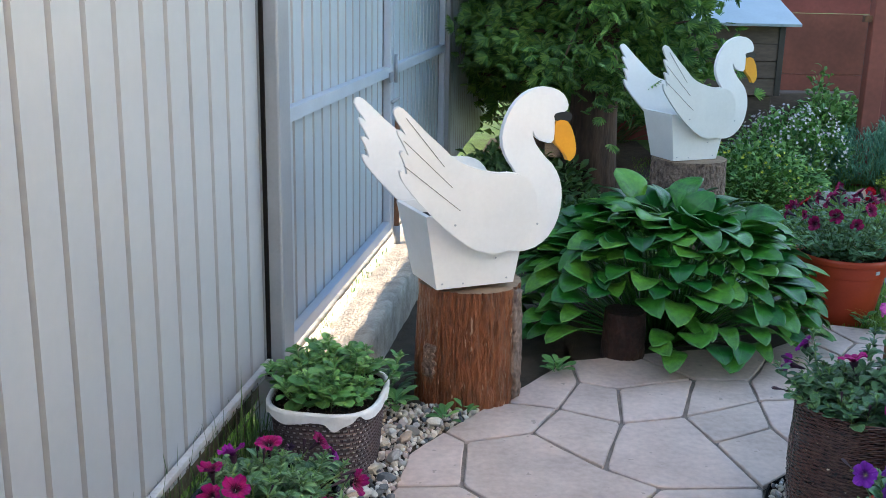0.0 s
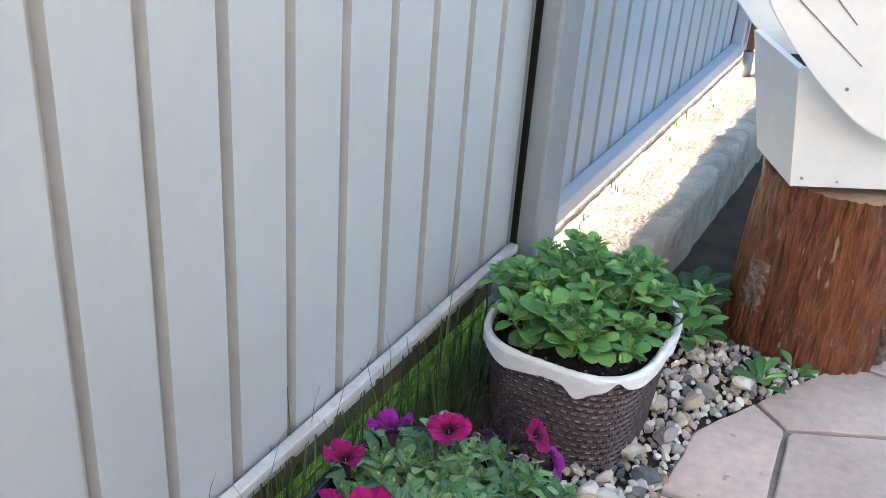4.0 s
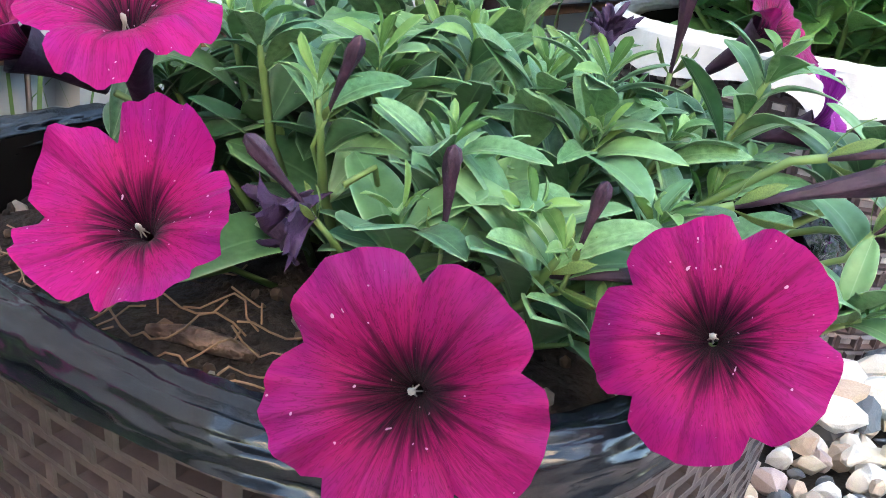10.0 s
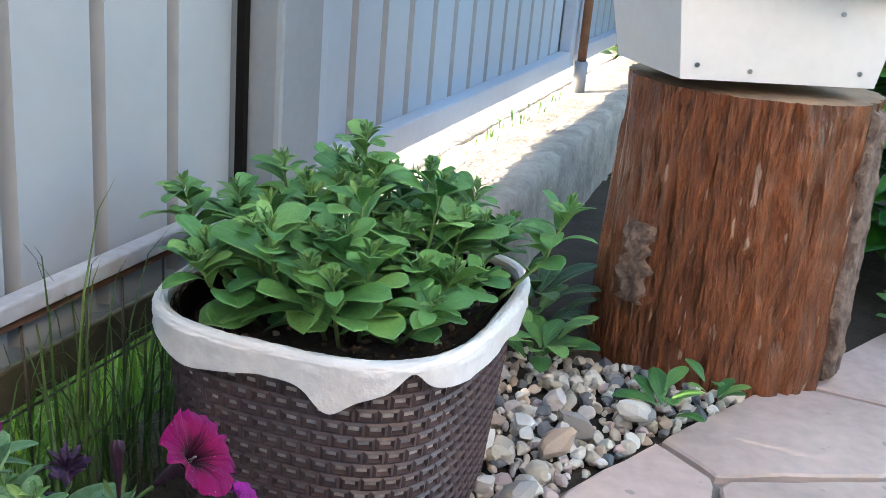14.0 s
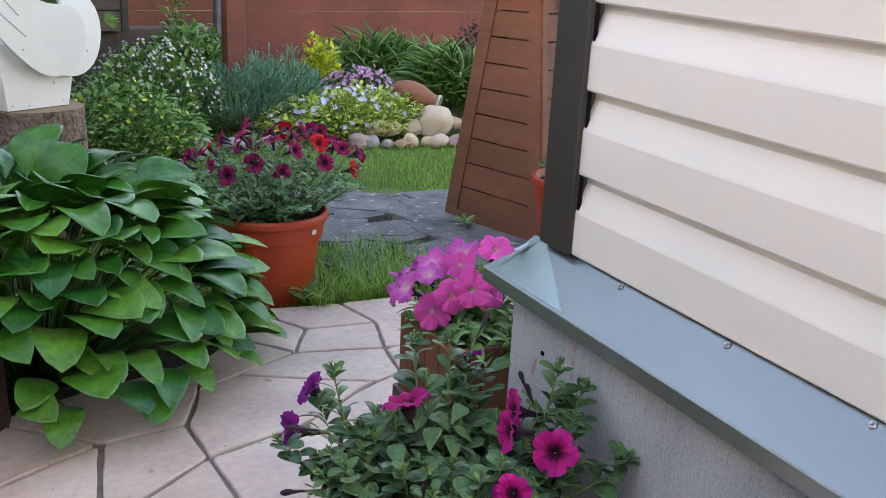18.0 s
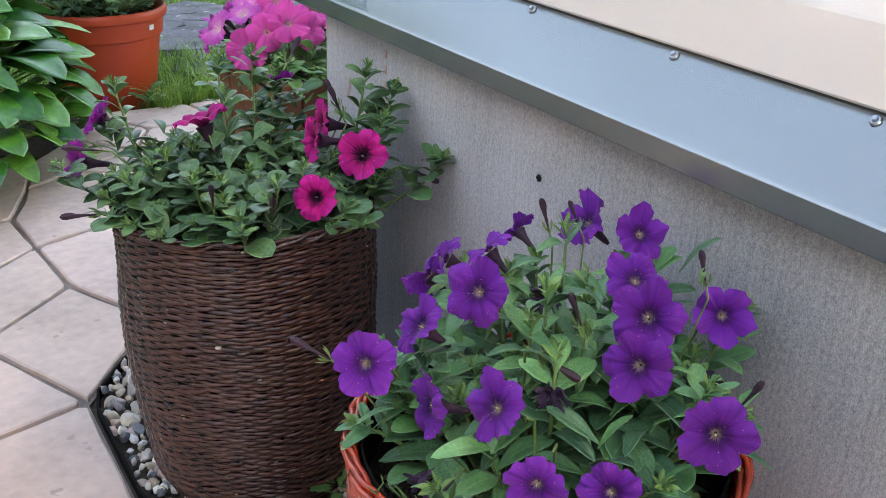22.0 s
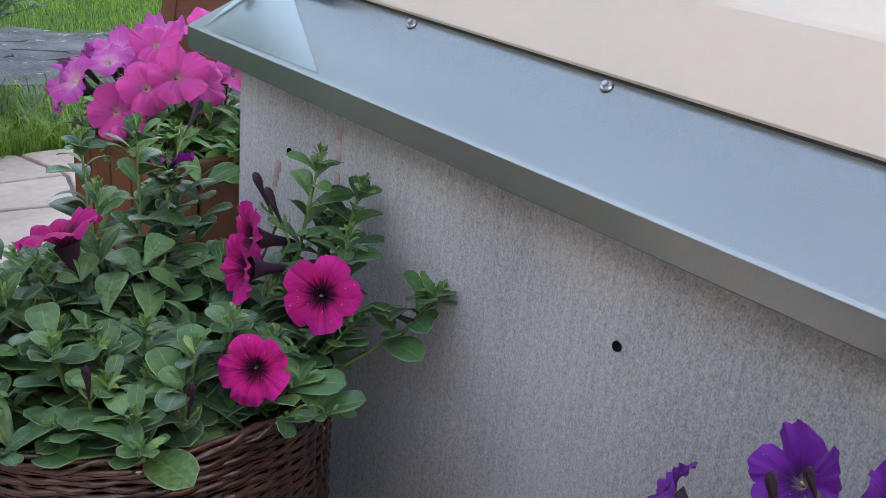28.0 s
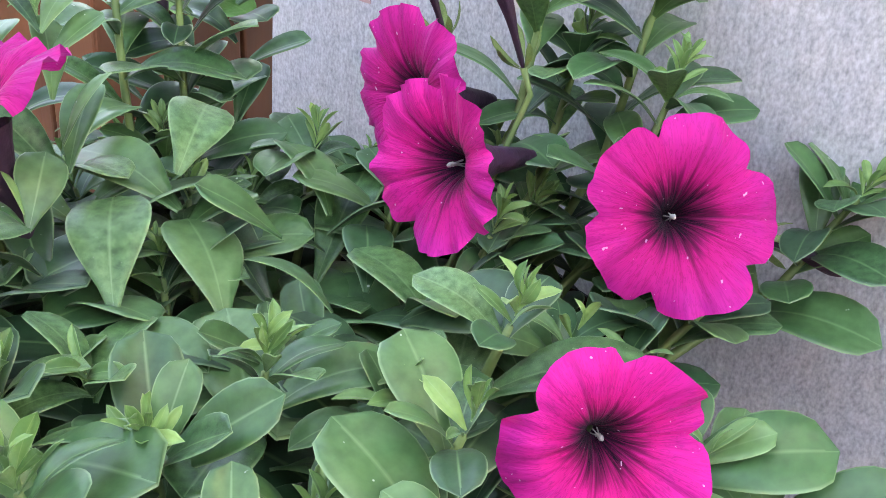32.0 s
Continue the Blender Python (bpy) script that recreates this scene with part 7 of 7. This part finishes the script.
put("mouth_ring", mesh_of("mouth_ring", *lathe([(0.062, 0.19), (0.078, 0.19), (0.083, 0.205), (0.078, 0.22), (0.066, 0.218), (0.062, 0.19)], 36), mat("pale_ring", (0.5, 0.45, 0.36), rough=0.6)), jug, None, "pale mouth ring")

slabs = random.Random(97)
slate_path = thing("slate_path", "dark flat slate slabs set in the lawn by the windmill", "path", kind="structure")
for x, y, s in [(2.5 + 0.24 * (k % 4) + slabs.uniform(-0.08, 0.08), 4.55 + 0.21 * (k // 4) + slabs.uniform(-0.07, 0.07), slabs.uniform(0.17, 0.25)) for k in range(26)]:
    bm = bmesh.new()
    n = 8
    ring = [(s * (0.65 + 0.6 * slabs.random()) * math.cos(2 * math.pi * k / n), s * 0.8 * (0.65 + 0.6 * slabs.random()) * math.sin(2 * math.pi * k / n)) for k in range(n)]
    lo, hi = [bm.verts.new((x + p, y + q, -0.05)) for p, q in ring], [bm.verts.new((x + p * 0.97, y + q * 0.97, 0.003 * (len(slate_path.children) % 4) + slabs.uniform(-0.004, 0.004))) for p, q in ring]
    for k in range(n):
        bm.faces.new((lo[k], lo[(k + 1) % n], hi[(k + 1) % n], hi[k]))
    bm.faces.new(hi)
    part("slate_slab", bm, M_SLATE, slate_path)

# ---- gravel, grass and weeds ----
PEB = []
for s in range(8):
    bm = rock_shape(s * 2.3 + 20, 0.66)
    for v in bm.verts:
        v.co *= 1 + 0.16 * noise.noise(v.co * 2.6 + Vector((s * 5.0, 0, 0)))
    PEB.append(from_bm("pebble", bm, M_PEBBLE, False))
PEBV = [(np.array([v.co[:] for v in me.vertices]), [tuple(p.vertices) for p in me.polygons]) for me in PEB]


def gravel(label, inside, x0, x1, y0, y1, step, near, seed):
    g = thing("gravel", label, "gravel", kind="structure")
    rr = random.Random(seed)
    heap, made = Heap(), 0
    vs, fs, n, m = [], [], 24, 48
    y = y0
    while y < y1:
        x = x0
        while x < x1:
            px, py = x + rr.uniform(-0.5, 0.5) * step, y + rr.uniform(-0.5, 0.5) * step
            if inside(px, py):
                s = step * rr.choice((0.52, 0.6, 0.68, 0.78, 0.9, 1.12)) * rr.uniform(0.85, 1.15)
                mm = pose(px, py, -0.010 + s * 0.28 + rr.uniform(0, 0.010), rr.uniform(-35, 35), rr.uniform(-35, 35), rr.uniform(0, 360)) @ Matrix.Diagonal((s, s * rr.uniform(0.7, 1.0), s * rr.uniform(0.75, 1.1), 1))
                k = rr.randrange(8)
                if near(px, py) and made < 300:
                    put("pebble", PEB[k], g, mm)
                    made += 1
                else:
                    heap.add(*PEBV[k], mm)
            x += step
        y += step
    if heap.v:
        tagged(put("pebbles", heap.mesh("pebbles", M_PEBBLE, smooth=False), g), kind="stuff")
    return g


def edge_x(y):
    rows = [(1.3, -0.25), (1.93, -0.245), (2.33, -0.21), (2.80, -0.135), (3.03, -0.10), (3.196, 0.015), (3.46, 0.204), (3.9, 0.53)]
    for (a, p), (b, q) in zip(rows, rows[1:]):
        if y <= b:
            return p + (q - p) * (y - a) / (b - a)
    return 0.53


def in_left(x, y):
    if x > edge_x(y) + 0.006 or x < FX(y) + 0.10 + 0.05 * noise.noise((y * 4, 0, 0)):
        return False
    if y > 3.15 and x > -0.12 and y > 3.42:
        return False
    return y < 3.42


def edge_r(y):
    rows = [(0.8, 0.86), (1.95, 0.88), (2.33, 0.915), (2.55, 0.945), (2.84, 1.005), (2.95, 1.13), (3.0, 1.30)]
    for (a, p), (b, q) in zip(rows, rows[1:]):
        if y <= b:
            return p + (q - p) * (y - a) / (b - a)
    return 1.4


def in_right(x, y):
    return x > edge_r(y) + 0.012 and x < 1.228 + 0.171 * (y - 1.657) - 0.01 and y < 2.96


earth = thing("soil_and_tree_shade", "bare earth under the gravel and along the fence, and dark ground for the thujas' shade", "soil", kind="structure")
eb = bmesh.new()
# The last polygon darkens the ground in place of the thujas' canopy shade.
for q in ([(-0.95, 1.0), (-0.2, 1.0), (-0.2, 2.33), (-0.13, 2.8), (0.03, 3.2), (0.55, 3.95), (0.5, 4.7), (-0.3, 4.7), (-0.65, 3.0)], [(0.80, 0.6), (1.1, 0.6), (1.4, 2.7), (1.36, 3.04), (1.10, 2.98), (0.96, 2.84), (0.84, 2.3)], [(0.5, 3.85), (1.0, 3.95), (1.45, 4.05), (1.75, 4.42), (1.5, 4.75), (0.6, 4.75)], [(-0.25, 4.76), (1.35, 4.76), (1.25, 5.5), (1.75, 6.4), (1.9, 8.0), (1.9, 10.0), (0.45, 10.0)]):
    eb.faces.new([eb.verts.new((x, y, -0.016)) for x, y in q])
part("earth", eb, M_EARTH, earth)
edging = thing("lawn_edging", "thin black plastic edging between paving and gravel", "edging", kind="structure")
lip = bmesh.new()
for i in range(40):
    y0, y1 = 1.0 + 0.0488 * i, 1.0 + 0.0488 * (i + 1)
    a, b, c, d = (lip.verts.new((edge_r(y) + 0.010, y, z)) for y, z in ((y0, -0.03), (y1, -0.03), (y1, 0.004), (y0, 0.004)))
    lip.faces.new((a, b, c, d))
bmesh.ops.remove_doubles(lip, verts=lip.verts[:], dist=0.0005)
bmesh.ops.solidify(lip, geom=lip.faces[:], thickness=0.004)
part("edging_strip", lip, M_BLACK, edging)
gravel("mixed white, tan and grey river pebbles along the fence", in_left, -0.75, 0.25, 1.25, 3.5, 0.0165, lambda x, y: x > -0.36 and 2.15 < y < 3.1, 101)
gravel("mixed tan and grey pebbles round the baskets by the house", in_right, 0.85, 1.42, 0.9, 3.0, 0.0168, lambda x, y: x < 1.16 and 1.95 < y < 2.8, 102)
for k in range(76):
    y = 2.62 + 0.74 * rs.random()
    x = edge_x(y) - 0.02 - (0.13 + 0.05 * (y > 3.1)) * rs.random()
    q = rs.uniform(0.016, 0.027) if k % 4 else rs.uniform(0.030, 0.046)
    tagged(put("garden_stone", PEB[k % 8], None, pose(x, y, 0.008 + 0.3 * q, rs.uniform(-20, 20), rs.uniform(-20, 20), rs.uniform(0, 360)) @ Matrix.Diagonal((q, q * 0.82, q * 0.68, 1))), "flat pale stone among the pebbles", "stone", "flat pale stones")


BLADE = ([(0, -0.5, 0), (0, 0.5, 0), (0.07, 0.45, 0.40), (0.07, -0.45, 0.40), (0.24, 0.34, 0.72), (0.24, -0.34, 0.72), (0.50, 0.18, 0.92), (0.50, -0.18, 0.92), (0.85, 0, 0.98)], [(0, 1, 2, 3), (3, 2, 4, 5), (5, 4, 6, 7), (7, 6, 8)])


def bank_z(x, y):
    d = FX(y) - x
    return -0.05 + 0.32 * min(1.0, max(0.0, (d - 0.15) / 0.45)) if y < 3.25 else -0.035


def grass(label, count, where, h0, h1, w, seed, material, lean=0.5, base=None):
    rr = random.Random(seed)
    vs, fs = [], []
    bv = np.array(BLADE[0])
    for k in range(count):
        x, y = where(rr)
        if x is None:
            continue
        g, h = rr.uniform(0, 6.283), rr.uniform(h0, h1)
        c, s = math.cos(g), math.sin(g)
        q = bv * (h * lean * rr.uniform(0.3, 1.6), w * rr.uniform(0.7, 1.3), h)
        n = len(vs)
        lift = base(x, y) if base else -0.035
        for a, b, z in q:
            vs.append((x + a * c - b * s, y + a * s + b * c, z + lift))
        fs += [tuple(n + i for i in f) for f in BLADE[1]]
    return tagged(put("grass", mesh_of("grass", vs, fs, material, smooth=False)), label, "grass", kind="stuff")


def lawn_at(rr):
    y = 4.4 + 4.6 * rr.random() ** 1.5
    x = rr.uniform(1.2 + 0.1 * (y - 4.4), 3.2 + 0.75 * (y - 4.4))
    if (2.5 < x < 3.3 and 4.6 < y < 5.85 and noise.noise((x * 3, y * 3, 0)) > -0.25) or (y < 4.46 - 0.2 * (x - 1.74) and x < 2.6):
        return None, None
    return x, y


grass("short trimmed green lawn with loose tufts", 42000, lawn_at, 0.018, 0.05, 0.0045, 111, M_GRASS)
grass("lawn grass beyond the windmill", 7000, lambda rr: (rr.uniform(3.35, 5.6), rr.uniform(4.1, 6.6)), 0.02, 0.05, 0.005, 117, M_GRASS)
grass("thin shaded grass under the thuja", 1500, lambda rr: (rr.uniform(0.3, 1.6), rr.uniform(4.9, 6.2)), 0.02, 0.05, 0.005, 118, M_GRASS)
grass("longer lawn grass by the terracotta pot", 2600, lambda rr: (rr.uniform(1.95, 2.6), 4.35 + rr.random() ** 2 * 0.6 - 0.0), 0.04, 0.12, 0.0045, 112, M_GRASS, 1.0)
grass("sunlit grass behind the fence", 3200, lambda rr: ((lambda y: (FX(y) - 0.05 - 0.9 * rr.random() ** 1.5, y))(rr.uniform(0.8, 3.28))), 0.06, 0.20, 0.006, 113, M_GRASS, 0.5, bank_z)
grass("wild grass tufts at the fence's foot", 900, lambda rr: ((lambda y: (FX(y) + rr.uniform(-0.03, 0.08), y))(rr.uniform(1.3, 3.1))), 0.05, 0.22, 0.0035, 114, M_SHRUB, 0.5)
grass("tall thin grass blades against the fence", 130, lambda rr: ((lambda y: (FX(y) + rr.uniform(0.0, 0.06), y))(rr.choice((2.0, 2.15, 2.3, 2.42, 2.6, 2.8)) + rr.gauss(0, 0.05))), 0.20, 0.40, 0.003, 116, M_SHRUB, 0.4)
grass("moss and low weeds along the concrete strip", 300, lambda rr: ((lambda y: (FX(y) + rr.uniform(0.0, 0.035), y))(rr.uniform(3.35, 5.0))), 0.17, 0.215, 0.008, 115, M_STRAP, 0.2)


def weed(label, x, y, n, size, material, seed, z=0.0):
    t = thing("weed", label, "weed", "weeds", m=pose(x, y, z))
    rr = random.Random(seed)
    sh = leaf_marks(mesh_of("leaf", *OVAL[2], material))
    for k in range(n):
        g = k * 2.4
        p = Vector((0.35 * size * math.cos(g) * rr.random(), 0.35 * size * math.sin(g) * rr.random(), 0.01 + 0.6 * size * rr.random()))
        put("leaf", sh, t, frame_of(p, (math.cos(g), math.sin(g), rr.uniform(0.1, 0.7)), (0, 0, 1), size * rr.uniform(0.5, 0.9)))


weed("green weed between the stump and the paving", 0.02, 3.24, 7, 0.075, M_LEAFB, 121)
weed("green weed between the stump and the paving", 0.09, 3.31, 6, 0.06, M_LEAFB, 122)
weed("leafy weed beside the stump", -0.16, 3.36, 16, 0.10, M_LEAFB, 123)
weed("leafy weed at the strip's foot", -0.19, 3.52, 18, 0.12, M_LEAFC, 124)
weed("small clover-like weed between the baskets", 1.165, 2.35, 18, 0.05, M_LEAFB, 125)
weed("small lobed weed at the red basket's rim", 1.065, 1.749, 12, 0.045, M_TIP, 129, 0.35)


def feathery(label, x, y, z, seed):
    """A weed with thread-fine forked leaves."""
    t = thing("weed", label, "weed", "weeds", m=pose(x, y, z))
    rr = random.Random(seed)
    for k in range(7):
        g = k * 2.4 + rr.uniform(-0.3, 0.3)
        d = Vector((math.cos(g), math.sin(g), rr.uniform(0.2, 0.9))).normalized()
        h = Heap()
        ln = rr.uniform(0.05, 0.08)
        h.add(*tube([(0, 0, 0), d * ln * 0.5 + Vector((0, 0, 0.004)), d * ln], [0.0011, 0.0009, 0.0005], 4))
        for j in range(9):
            p = d * ln * (0.3 + 0.08 * j)
            e = (d + Vector((rr.uniform(-1, 1), rr.uniform(-1, 1), rr.uniform(-0.6, 0.9)))).normalized()
            h.add(*tube([p, p + e * 0.011, p + e * 0.016 + d * 0.006], [0.0009, 0.0007, 0.0004], 4))
        put("leaf", h.mesh("leaf", M_TIP), t)


feathery("fresh feathery weed with thread-fine leaves in the red basket", 0.925, 1.876, 0.36, 130)
feathery("fresh feathery weed with thread-fine leaves in the red basket", 0.94, 1.848, 0.355, 131)
chip = put("bark_chip", mesh_of("bark_chip", *tube([(-0.03, 0, 0), (-0.01, 0.002, 0.003), (0.012, 0, 0.002), (0.03, -0.002, 0)], [0.006, 0.008, 0.008, 0.005], 7), M_BARKG), None, pose(-0.438, 2.203, 0.188, 0, 0, 15) @ Matrix.Diagonal((0.7, 0.55, 0.5, 1)))
tagged(chip, "piece of brown bark on the soil of a trough", "bark chip")

rfb = random.Random(140)
fib = Heap()
for k in range(46):
    x, y = rfb.uniform(-0.56, -0.36), rfb.uniform(2.162, 2.23)
    g, pts = rfb.uniform(0, 6.283), []
    for i in range(7):
        pts.append((x, y, 0.196 + 0.004 * math.sin(i * 1.1 + k) + 0.002 * (k % 3)))
        x, y, g = x + 0.006 * math.cos(g), y + 0.006 * math.sin(g), g + rfb.uniform(-0.8, 0.8)
    fib.add(*tube(pts, 0.00045, 4), Matrix.Translation((0.44, -2.335, 0)))
fibres = put("root_litter", fib.mesh("root_litter", mat("dry_root", (0.30, 0.19, 0.11), (0.16, 0.10, 0.06), rough=0.9)), trough_a, Matrix.Rotation(radians(-F_ANG), 4, "Z"), "dry curly root fibres on the soil")
tagged(fibres, kind="stuff")

weed("green weed at the hosta's edge", 0.46, 3.72, 16, 0.09, M_LEAFB, 126)
weed("green weed at the terracotta pot's foot", 1.93, 4.38, 14, 0.07, M_LEAFB, 127)
weed("green weed at the windmill's foot", 3.05, 4.95, 14, 0.07, M_LEAFB, 128)
